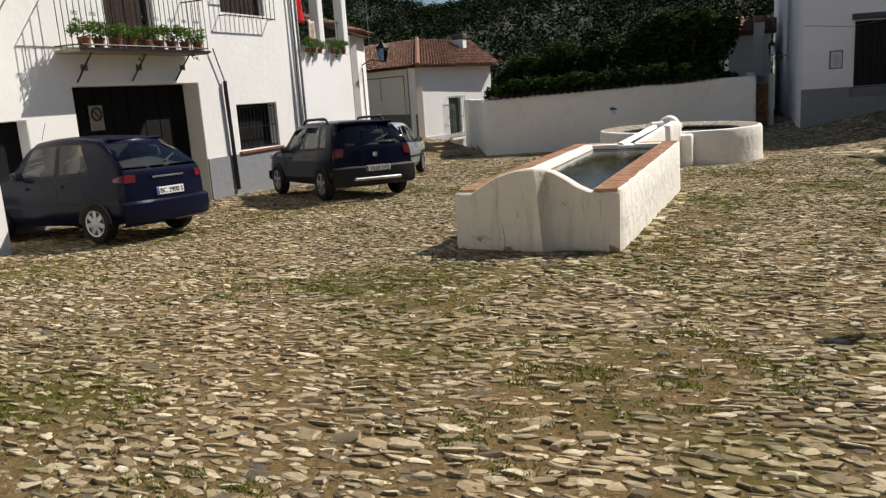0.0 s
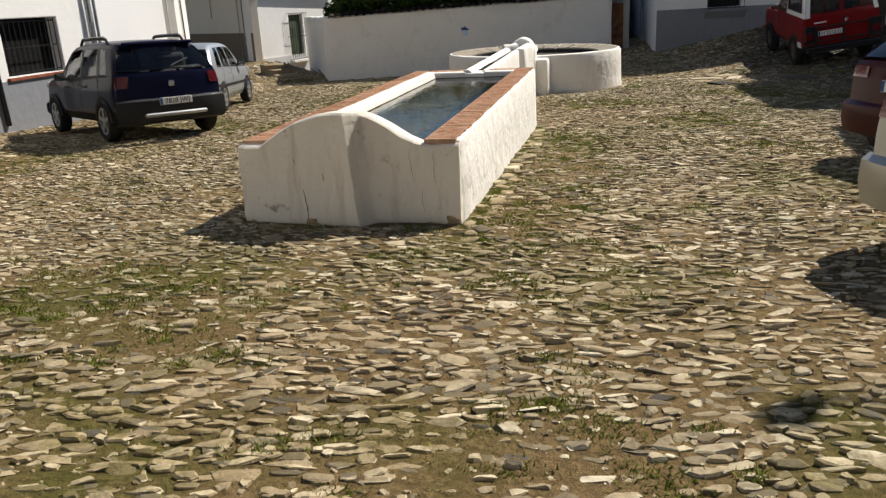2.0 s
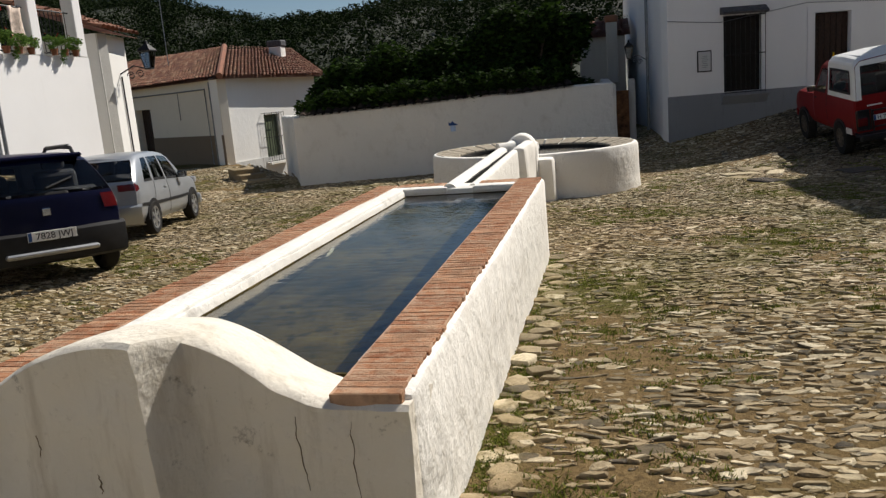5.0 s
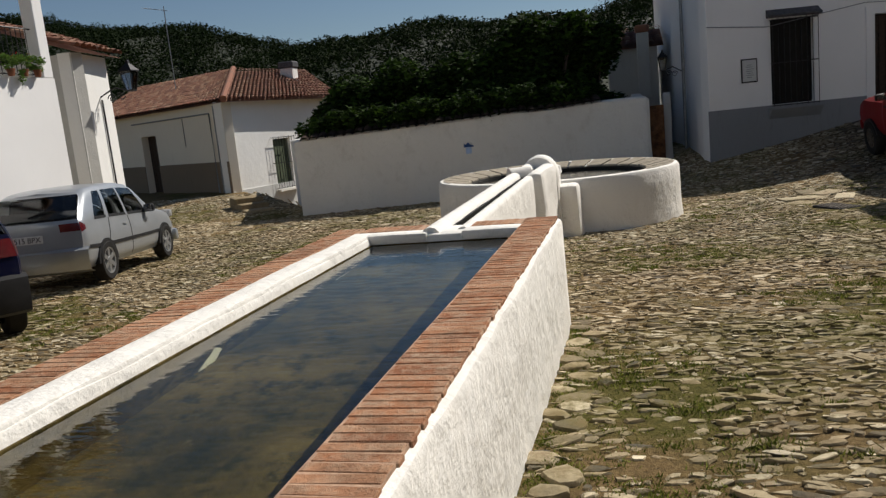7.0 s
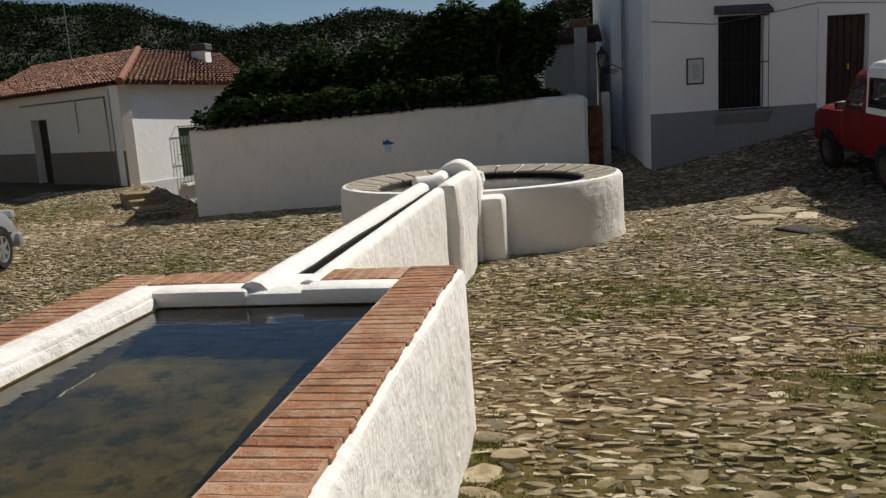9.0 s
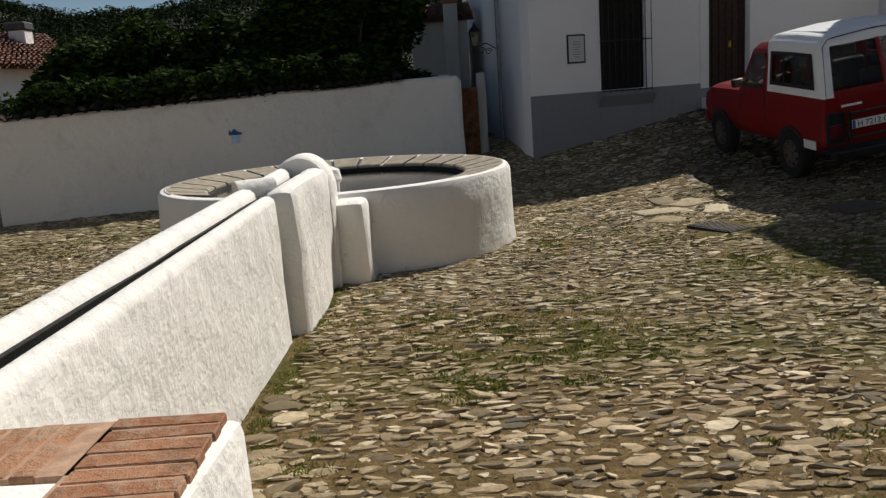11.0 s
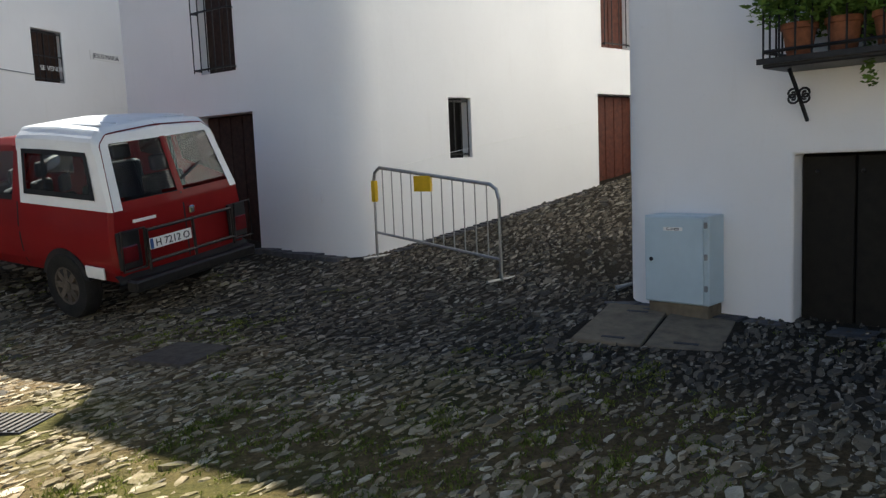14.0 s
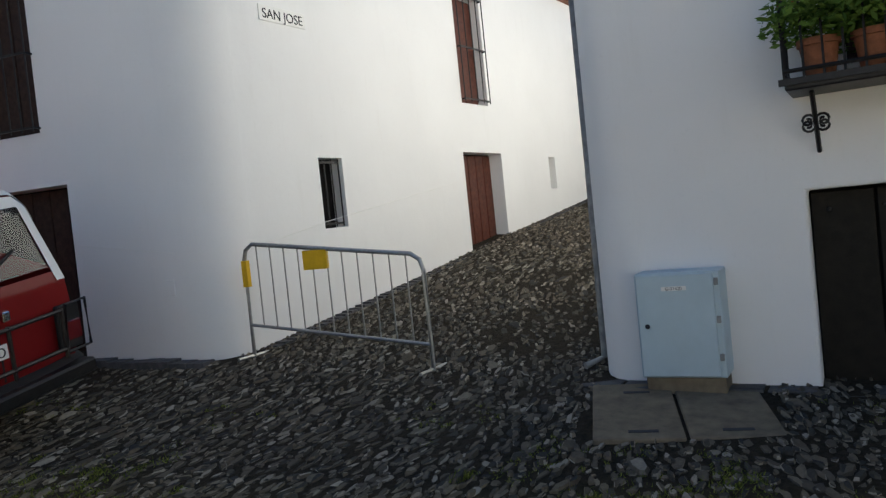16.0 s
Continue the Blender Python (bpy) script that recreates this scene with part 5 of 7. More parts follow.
    part("front_bumper", boxbm((-hw * 0.95, L - 0.12, zs), (hw * 0.95, L + 0.02, zs + 0.22), 0.05, 2), spec.get("front_mat", paint_m), car, "", True)
    for ex in r.get("extra", []):
        ex(car, sh, L, hw, H_)
    return car


def hatch_ribs(three_door):
    def f(L, w, H, zb, zs, bon):
        ribs = [
            (0.06, 0.10, 0.62, w * 0.93, w * 0.70, zs + 0.08, zb, H - 0.07),
            (0.16, 0.20, 0.78, w * 0.985, w * 0.735, zs + 0.04, zb - 0.01, H - 0.03),
            (0.70, 0.95, 1.15, w, w * 0.76, zs, zb - 0.02, H),
            (L * 0.42, L * 0.42, L * 0.42, w, w * 0.77, zs, zb - 0.04, H + 0.01),
            (L * 0.63, L * 0.63, L * 0.565, w, w * 0.75, zs, zb - 0.06, H - 0.03),
            (L * 0.70, L * 0.735, L * 0.745, w * 0.99, w * 0.78, zs, bon - 0.02, bon + 0.03),
            (L * 0.88, L * 0.88, L * 0.87, w * 0.96, w * 0.70, zs, bon - 0.12, bon - 0.06),
            (L - 0.03, L - 0.06, L - 0.12, w * 0.85, w * 0.62, zs + 0.04, bon - 0.26, bon - 0.2)]
        side = [(1.55, 2.75), (2.9, 3.95)] if three_door else [(1.5, 1.92), (2.05, 2.95), (3.05, 3.95)]
        doors = [(2.82, 3.95)] if three_door else [(2.0, 2.95), (3.0, 3.98)]
        return dict(ribs=ribs, side=side, screen=(4.02, 4.98), doors=doors, rear_v=(3.2, 4.2),
                    tail=[(2.5, 2.96, 0.66, 1.0, M["lamp_red"], "tail_lamp"), (2.5, 2.96, -1.0, -0.66, M["lamp_red"], "tail_lamp")],
                    side_tail=[(0.0, 0.85, 2.4, 3.0, M["lamp_red"])], bumper=(zs - 0.02, zs + 0.34), plate=(-0.005, zs + 0.50), plate_tilt=-4,
                    cladding=[(0.9, 6.2, 1.5, 1.68)])
    return f


def roof_rails(car, sh, L, hw, H):
    for side in (1, -1):
        bm = bmesh.new()
        x = side * hw * 0.70
        pts = [(x, 0.75, H - 0.04), (x, 0.85, H + 0.045), (x, 1.3, H + 0.065), (x, 1.95, H + 0.06), (x, 2.08, H - 0.02)]
        tube(bm, pts, 0.024, 8)
        part("roof_rail", bm, M["black_plastic"], car, "", True)
        bm = boxbm((x - 0.012, 0.9, H + 0.075), (x + 0.012, 1.9, H + 0.094), 0.004)
        part("rail_strip", bm, M["alloy"], car)


def suv_ribs(L, w, H, zb, zs, bon):
    ribs = [
        (0.06, 0.10, 0.42, w * 0.95, w * 0.72, zs + 0.1, zb, H - 0.07),
        (0.16, 0.20, 0.60, w * 0.99, w * 0.75, zs + 0.06, zb - 0.01, H - 0.02),
        (0.70, 0.85, 1.0, w, w * 0.78, zs, zb - 0.02, H),
        (L * 0.42, L * 0.42, L * 0.42, w, w * 0.78, zs, zb - 0.05, H + 0.01),
        (L * 0.64, L * 0.64, L * 0.575, w, w * 0.76, zs, zb - 0.07, H - 0.03),
        (L * 0.71, L * 0.74, L * 0.75, w * 0.99, w * 0.80, zs, bon - 0.02, bon + 0.03),
        (L * 0.88, L * 0.88, L * 0.87, w * 0.97, w * 0.74, zs, bon - 0.08, bon - 0.03),
        (L - 0.03, L - 0.05, L - 0.10, w * 0.87, w * 0.66, zs + 0.04, bon - 0.22, bon - 0.16)]
    return dict(ribs=ribs, side=[(1.5, 1.92), (2.05, 2.95), (3.05, 3.95)], screen=(4.02, 4.98), doors=[(2.0, 2.95), (3.0, 3.98)], rear_v=(3.2, 4.2),
                tail=[(2.25, 3.0, 0.80, 1.0, M["lamp_red"], "tail_lamp"), (2.25, 3.0, -1.0, -0.80, M["lamp_red"], "tail_lamp"),
                      (0.9, 1.15, 0.66, 0.86, M["lamp_red"], "reflector"), (0.9, 1.15, -0.86, -0.66, M["lamp_red"], "reflector")],
                side_tail=[(0.0, 0.5, 2.2, 3.0, M["lamp_red"])], bumper=(zs - 0.04, zs + 0.36), bumper_mat=M["black_plastic"], plate=(-0.105, zs + 0.30), plate_tilt=0,
                cladding=[(0.5, 6.4, 0.0, 0.9)],
                extra=[roof_rails,
                       lambda car, sh, L_, hw, H_: part("skid_plate", boxbm((-0.50, -0.105, zs + 0.07), (0.50, -0.01, zs + 0.13), 0.02), M["alloy"], car, "silver skid plate"),
                       lambda car, sh, L_, hw, H_: part("badge", boxbm((-0.045, -0.01, zb - 0.19), (0.05, 0.06, zb - 0.10), 0.008), M["chrome"], car, "chrome badge"),
                       lambda car, sh, L_, hw, H_: part("spoiler", boxbm((-hw * 0.66, 0.30, H_ - 0.075), (hw * 0.66, 0.62, H_ - 0.02), 0.02), M["car_suv"], car)])


def tailgate_trim(car, sh, L, hw, H):
    zc = sh.at(0, 2.75).z
    part("brake_light_bar", boxbm((-hw * 0.6, 0.55, H - 0.08), (hw * 0.6, 0.72, H - 0.035), 0.015), M["car_blue"], car)
    part("tailgate_strip", boxbm((-0.30, -0.005, zc - 0.03), (0.30, 0.055, zc), 0.005), M["chrome"], car)
    bm = bmesh.new()
    tube(bm, [(-0.3, 2.2, H), (-0.32, 2.05, H + 0.25)], 0.004, 5)
    part("aerial", bm, M["black_plastic"], car)


def blue_ribs(L, w, H, zb, zs, bon):
    r = hatch_ribs(False)(L, w, H, zb, zs, bon)
    r["extra"] = [tailgate_trim]
    r["side"] = [(1.70, 2.82), (2.95, 3.95)]
    r["doors"] = [(1.95, 2.9), (2.88, 3.98)]
    r["tail"] = [(2.48, 2.92, 0.78, 1.0, M["lamp_red"], "tail_lamp"), (2.48, 2.92, -1.0, -0.78, M["lamp_red"], "tail_lamp")]
    r["side_tail"] = [(0.0, 1.15, 2.48, 2.92, M["lamp_red"])]
    r["plate"] = (-0.01, zs + 0.44)
    return r


make_car("hatchback_car", "dark navy five-door hatchback parked beside the white house", (-8.04, 8.93), (-1.0, 0.06),
         dict(L=3.5, wb=2.2, ro=0.66, W=1.62, H=1.50, belt=0.97, bonnet=0.94, paint=M["car_blue"], ribs=blue_ribs, wheel=0.29, rim=0.185, spokes=7, plate="BC 2900 S", handle=M["car_blue"]))
make_car("suv_car", "deep blue compact off-roader with black roof rails", (-7.0, 13.46), (-0.80, 0.60),
         dict(L=4.08, wb=2.59, ro=0.72, W=1.73, H=1.52, belt=1.00, bonnet=0.98, sill=0.30, paint=M["car_suv"], ribs=suv_ribs, wheel=0.325, rim=0.21, spokes=5, plate="7828 JWJ", arch=0.06))
make_car("silver_car", "silver five-door hatchback parked by the porch", (-9.05, 16.98), (-0.245, 0.97),
         dict(L=3.95, wb=2.44, ro=0.70, W=1.64, H=1.42, belt=0.93, bonnet=0.90, paint=M["car_silver"], ribs=hatch_ribs(False), wheel=0.295, rim=0.19, spokes=6, plate="0515 BPX", handle=M["car_silver"]))
make_car("champagne_car", "pale champagne hatchback with a black bumper strip", (1.60, 6.85), (0.90, 0.43),
         dict(L=3.8, wb=2.47, ro=0.62, W=1.64, H=1.40, belt=0.93, bonnet=0.90, paint=M["car_beige"], ribs=hatch_ribs(True), wheel=0.29, rim=0.185, spokes=6, plate="2207 CKD", front_mat=M["black_plastic"]))
make_car("maroon_car", "dark maroon hatchback parked in a row", (2.35, 10.3), (0.90, 0.43),
         dict(L=3.7, wb=2.45, ro=0.62, W=1.62, H=1.40, belt=0.93, bonnet=0.90, paint=M["car_maroon"], ribs=hatch_ribs(True), wheel=0.29, rim=0.185, spokes=6, plate="H 3310 T"))


def jeep_ribs(L, w, H, zb, zs, bon):
    ribs = [
        (0.10, 0.10, 0.34, w * 0.98, w * 0.82, zs, zb, H - 0.05),
        (0.16, 0.16, 0.42, w, w * 0.85, zs, zb, H - 0.01),
        (L * 0.25, L * 0.25, L * 0.25, w, w * 0.86, zs, zb, H + 0.015),
        (L * 0.405, L * 0.405, L * 0.405, w, w * 0.86, zs, zb, H + 0.01),
        (L * 0.415, L * 0.415, L * 0.415, w, w * 0.84, zs, zb, H - 0.10),
        (L * 0.63, L * 0.63, L * 0.545, w, w * 0.80, zs, zb - 0.01, H - 0.13),
        (L * 0.64, L * 0.65, L * 0.66, w * 0.99, w * 0.84, zs, bon - 0.01, bon + 0.03),
        (L * 0.93, L * 0.93, L * 0.92, w * 0.95, w * 0.78, zs, bon - 0.05, bon),
        (L - 0.02, L - 0.02, L - 0.05, w * 0.93, w * 0.76, zs + 0.05, bon - 0.16, bon - 0.12)]

    def extras(car, sh, L_, hw, H_):
        # white hardtop over the load bay
        for side in (1, -1):
            part("hardtop_side", sh.patch(0.0, 3.02, 2.98, 3.16, side, 0.006, 10, 1), M["car_white"], car)
            part("hardtop_side", sh.patch(0.0, 3.02, 3.80, 5.2, side, 0.014, 12, 8), M["car_white"], car)
            part("hardtop_side", sh.patch(0.0, 1.20, 3.1, 3.9, side, 0.006, 5, 2), M["car_white"], car)
            part("hardtop_side", sh.patch(2.84, 3.02, 3.1, 3.9, side, 0.006, 2, 2), M["car_white"], car)
            for a_, b_, c_, d_ in ((1.2, 2.84, 3.14, 3.22), (1.2, 2.84, 3.76, 3.83), (1.18, 1.26, 3.14, 3.83), (2.78, 2.86, 3.14, 3.83)):
                part("window_seal", sh.patch(a_, b_, c_, d_, side, 0.017, 6, 1), M["black_plastic"], car)
            part("hardtop_roof", sh.patch(0.0, 3.02, 4.7, 6.0, side, 0.018, 12, 6), M["car_white"], car)
            for k in range(3):
                x = side * (0.12 + 0.2 * k)
                part("roof_rib", boxbm((x - 0.02, 0.5, H_ + 0.006), (x + 0.02, L_ * 0.34, H_ + 0.026), 0.008), M["car_white"], car)
        for f0, f1 in ((-1.0, -0.88), (0.88, 1.0)):
            part("hardtop_post", rear_panel(sh, 3.0, 4.3, f1, 0.008, 4, 2, f0), M["car_white"], car)
        part("hardtop_rear", rear_panel(sh, 4.0, 5.9, 1.0, 0.008, 4, 6), M["car_white"], car)
        part("rear_post", rear_panel(sh, 3.1, 4.1, 0.05, 0.012, 3, 2), M["car_red"], car)
        part("tailgate_gap", rear_panel(sh, 0.8, 3.1, 0.012, 0.004, 6, 1), M["black_plastic"], car)
        for side in (1, -1):
            bm = bmesh.new()
            zz = (0.62, 1.02)
            tube(bm, [(side * hw * 0.70, -0.02, zz[0]), (side * hw * 0.70, -0.05, zz[1]), (side * hw * 0.99, -0.03, zz[1]), (side * hw * 1.01, -0.02, zz[0]), (side * hw * 0.70, -0.02, zz[0])], 0.014, 6)
            part("lamp_guard", bm, M["iron"], car, "black bar lamp guard", True)
            part("tail_lamp", boxbm((side * hw * 0.86 - 0.10, 0.02, 0.68), (side * hw * 0.86 + 0.10, 0.085, 0.86), 0.015), M["lamp_red"], car)
            part("lamp_housing", boxbm((side * hw * 0.84 - 0.13, 0.03, 0.62), (side * hw * 0.84 + 0.12, 0.075, 1.0), 0.01), M["black_plastic"], car)
        bm = bmesh.new()
        for z in (0.66, 0.98):
            tube(bm, [(-hw * 0.66, -0.035, z), (hw * 0.66, -0.035, z)], 0.017, 6)
        for x in (-hw * 0.66, 0.02, hw * 0.66):
            tube(bm, [(x, -0.035, 0.58), (x, -0.035, 1.0)], 0.017, 6)
        part("rear_guard", bm, M["iron"], car, "black tube guard across the rear doors", True)
        part("tow_beam", boxbm((-hw * 0.95, -0.10, 0.40), (hw * 0.95, 0.06, 0.52), 0.02), M["iron"], car, "black steel bumper beam")
        part("door_handle", boxbm((0.05, 0.02, 1.02), (0.12, 0.07, 1.10), 0.01), M["chrome"], car)
        part("sticker", boxbm((-hw - 0.006, 0.32, 0.50), (-hw + 0.01, 0.62, 0.62), 0.002), M["plate_white"], car, "white sill sticker")
        part("badge_bar", boxbm((-hw * 0.72, 0.07, 1.055), (-hw * 0.40, 0.088, 1.085), 0.002), M["plate_white"], car, "pale model lettering")
        bm = bmesh.new()
        tube(bm, [(-0.6, L_ * 0.33, 0.9), (-0.58, L_ * 0.33, H_ - 0.14), (0.58, L_ * 0.33, H_ - 0.14), (0.6, L_ * 0.33, 0.9)], 0.03, 8)
        part("roll_bar", bm, M["black_plastic"], car, "", True)

    return dict(soft=False, ribs=ribs, side=[(1.22, 2.82), (4.15, 4.9)], screen=(5.04, 5.96), doors=[(4.02, 4.98)], rear_v=(3.18, 4.0),
                tail=[], bumper=(zs - 0.06, zs + 0.10), bumper_mat=M["black_plastic"], plate=(-0.06, 0.84), plate_x=-0.30, plate_tilt=-2, extra=[extras])


jeep = make_car("off_road_car", "red two-door off-roader with a white hardtop parked in shade", (4.98, 22.62), (-0.06, 1.0),
                dict(L=4.05, wb=2.35, ro=0.98, W=1.69, H=1.98, belt=1.20, bonnet=1.14, sill=0.46, paint=M["car_red"], ribs=jeep_ribs, wheel=0.36, rim=0.20, spokes=8, rim_mat=M["manhole"],
                     plate="H 7212 O", arch=0.05, body_label="faded red bodywork"))


# ---- planting and distance ----
def leaf_cloud(name, centres, radii, count, size, material, parent, seed, shell=0.55, flat=0.35):
    """Many small folded leaves in overlapping clumps."""
    rng = np.random.default_rng(seed)
    centres, radii = np.array(centres, float), np.array(radii, float)
    pick = rng.choice(len(centres), count, p=(radii[:, 0] ** 2 / (radii[:, 0] ** 2).sum()))
    d_ = rng.normal(size=(count, 3))
    d_ /= np.linalg.norm(d_, axis=1)[:, None]
    rad = shell + (1.08 - shell) * rng.random(count) ** 0.6
    pos = centres[pick] + d_ * radii[pick] * rad[:, None]
    a = rng.normal(size=(count, 3))
    a[:, 2] *= flat
    a /= np.linalg.norm(a, axis=1)[:, None]
    b = np.cross(a, d_ + rng.normal(size=(count, 3)) * 0.7)
    b /= np.linalg.norm(b, axis=1)[:, None] + 1e-9
    s = size * (0.6 + 0.8 * rng.random(count))[:, None]
    nrm = np.cross(a, b)
    v = np.stack([pos - a * s, pos + b * s * 0.42 + nrm * s * 0.12, pos + a * s, pos - b * s * 0.42 + nrm * s * 0.12], 1).reshape(-1, 3)
    me = bpy.data.meshes.new(name)
    me.from_pydata(v.tolist(), [], (np.arange(count * 4).reshape(-1, 4)).tolist())
    me.materials.append(material)
    ob = new(name, me)
    if parent is not None:
        ob.parent = parent
    return ob


def orange_tree(x, y, top, spread, seed):
    rnd = random.Random(seed)
    z = G(x, y)
    tree = thing("orange_tree", "dense dark green orange tree behind the garden wall", "tree", pose(x, y, z), "trees behind the garden wall")
    bm = bmesh.new()
    h = top - z
    tube(bm, [(0, 0, -0.1), (0.05, 0.02, h * 0.2), (0.0, 0.06, h * 0.42)], 0.13, 8, 0.08)
    cs, rs = [], []
    for k in range(15):
        q = 2.4 * k + rnd.uniform(-0.4, 0.4)
        lv = 0.38 + 0.60 * ((k * 0.618) % 1)
        rr = spread * (0.80 if lv < 0.65 else 0.5) * rnd.uniform(0.55, 1.0)
        c = (rr * math.cos(q), rr * math.sin(q) * 0.8, h * lv - 0.55)
        r = rnd.uniform(0.42, 0.8)
        cs.append(c)
        rs.append((r, r, r * 0.8))
        tube(bm, [(0.0, 0.06, h * 0.36), (c[0] * 0.5, c[1] * 0.5, h * 0.36 + (c[2] - h * 0.36) * 0.6), c], 0.045, 5, 0.012)
    part("trunk", bm, M["bark"], tree, "", True)
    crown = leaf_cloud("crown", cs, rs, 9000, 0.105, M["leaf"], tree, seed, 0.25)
    return tree


for k, (x, y, top, sp) in enumerate(((-9.2, 30.3, 2.9, 1.3), (-7.8, 30.3, 3.3, 1.5), (-6.1, 30.5, 3.45, 1.5), (-4.2, 30.8, 4.3, 1.5), (-2.9, 30.9, 4.3, 1.4), (-1.9, 31.2, 3.9, 1.1), (-8.6, 32.0, 3.0, 1.6), (-6.4, 32.4, 3.4, 1.7), (-4.0, 32.8, 4.0, 1.8), (-2.4, 33.0, 3.9, 1.5))):
    orange_tree(x, y, top, sp, 40 + k)


# greenery that spills over the crest of the garden wall
cs, rs = [], []
rnd = random.Random(3)
for k in range(46):
    f = k / 45
    c = GW0.lerp(GW1, 0.03 + 0.80 * f)
    cs.append((c.x + rnd.uniform(-0.1, 0.1), c.y + 0.25 + rnd.uniform(0.0, 0.4), 1.12 + 0.22 * f + rnd.uniform(-0.05, 0.35)))
    rs.append((0.34, 0.38, 0.30))
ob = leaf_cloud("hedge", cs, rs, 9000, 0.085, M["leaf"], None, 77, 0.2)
tagged(ob, "dark green foliage hanging over the wall crest", "hedge", "", "stuff")


def ridge(x):
    return 24.5 + 11.0 / (1 + math.exp(max(-30, min(30, (x + 118) / 8)))) + 0.16 * max(0, -140 - x) + 1.2 * math.sin(x * 0.09) + 0.8 * math.sin(x * 0.23 + 1)


def hill():
    bm = bmesh.new()
    xs = [-420 + 9 * i for i in range(90)]
    fs = [k / 14 for k in range(15)]
    g = []
    for x in xs:
        row = []
        for f in fs:
            y = 95 + 150 * f
            z = -2 + (ridge(x) + 2) * (math.sin(f * math.pi * 0.5) ** 1.2) + 1.2 * noise.noise((x * 0.06, y * 0.06, 0))
            row.append(bm.verts.new((x, y, z)))
        row.append(bm.verts.new((x, 330, -5)))
        g.append(row)
    for a, b in zip(g, g[1:]):
        for j in range(len(a) - 1):
            bm.faces.new((a[j], b[j], b[j + 1], a[j + 1]))
    struct("backdrop", bm, M["hill"], "wooded hillside beyond the village", "hill", True)
    # canopy of tree heads
    rng = np.random.default_rng(8)
    cs, rs = [], []
    for k in range(5200):
        x = rng.uniform(-235, 110)
        f = rng.random() ** 0.8
        y = 95 + 150 * f
        z = -2 + (ridge(x) + 2) * (math.sin(f * math.pi * 0.5) ** 1.2)
        r = rng.uniform(1.2, 2.9)
        cs.append((x, y, z + r * 0.4))
        rs.append((r, r, r * rng.uniform(0.7, 1.1)))
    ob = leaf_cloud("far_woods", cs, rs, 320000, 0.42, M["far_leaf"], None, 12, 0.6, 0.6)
    tagged(ob, "dark oak woods covering the hillside", "woods", "", "stuff")


hill()


# ---- fittings and small things ----
def scroll(bm, c, r, side, up, ax, n_=14, turns=1.35, thick=0.009):
    """A wrought-iron spiral in the plane of ax and z."""
    pts = []
    for k in range(n_ + 1):
        q = turns * 2 * math.pi * k / n_
        rr = r * (1 - 0.75 * k / n_)
        pts.append(Vector(c) + Vector(ax) * (side * (r - rr * math.cos(q))) + Vector((0, 0, 1)) * (up * rr * math.sin(q)))
    tube(bm, pts, thick, 5)


def bracket(F, s, z, out, drop, label, parent):
    b = new("bracket")
    b.parent = parent
    bm = bmesh.new()
    tube(bm, [F @ Vector((s, -out, z)), F @ Vector((s, -out * 0.55, z - drop * 0.45)), F @ Vector((s, -0.01, z - drop))], 0.016, 6)
    ax = (F.to_3x3() @ Vector((1, 0, 0)))
    mid = F @ Vector((s, -out * 0.5, z - drop * 0.5))
    for side in (1, -1):
        for up in (1, -1):
            scroll(bm, mid + Vector((0, 0, up * 0.015)), 0.045, side, up, ax)
    for v in bm.verts:
        v.co = parent.matrix_world.inverted() @ v.co
    bpy.data.objects.remove(b)
    return part("bracket", bm, M["iron"], parent, label, True)


def balcony(name, F, s0, s1, z, out, h, gap, label):
    th = tagged(new(name), label, "balcony")
    th.matrix_world = F @ pose(s0, 0, z)
    bpy.context.view_layer.update()
    w = s1 - s0
    bm = boxbm((0, -out, -0.06), (w, 0.0, 0.0), 0.01)
    part("floor_slab", bm, M["iron"] if out < 0.56 else M["slab"], th)
    bm = bmesh.new()
    box(bm, (-0.03, -out - 0.03, -0.03), (w + 0.03, -out, 0.01))
    part("edge_moulding", bm, M["iron"], th)
    for z_ in (0.06, h):
        bm = bmesh.new()
        tube(bm, [(0, 0, z_), (0, -out + 0.02, z_), (w, -out + 0.02, z_), (w, 0, z_)], 0.014, 6)
        part("rail", bm, M["iron"], th)
    xs = [(w * k / max(1, round(w / gap)), -out + 0.02) for k in range(round(w / gap) + 1)]
    xs += [(x, -out + 0.02 + (out - 0.04) * k / 4) for x in (0, w) for k in (1, 2, 3)]
    for k, (x, y) in enumerate(xs):
        bm = bmesh.new()
        tube(bm, [(x, y, 0), (x, y, h)], 0.008, 5)
        if k % 3 == 0 and y < -out + 0.05:
            for side in (1, -1):
                scroll(bm, (x, y, h * 0.55), 0.04, side, 1, (1, 0, 0), 10, 1.2, 0.006)
        part("baluster", bm, M["iron"], th)
    return th


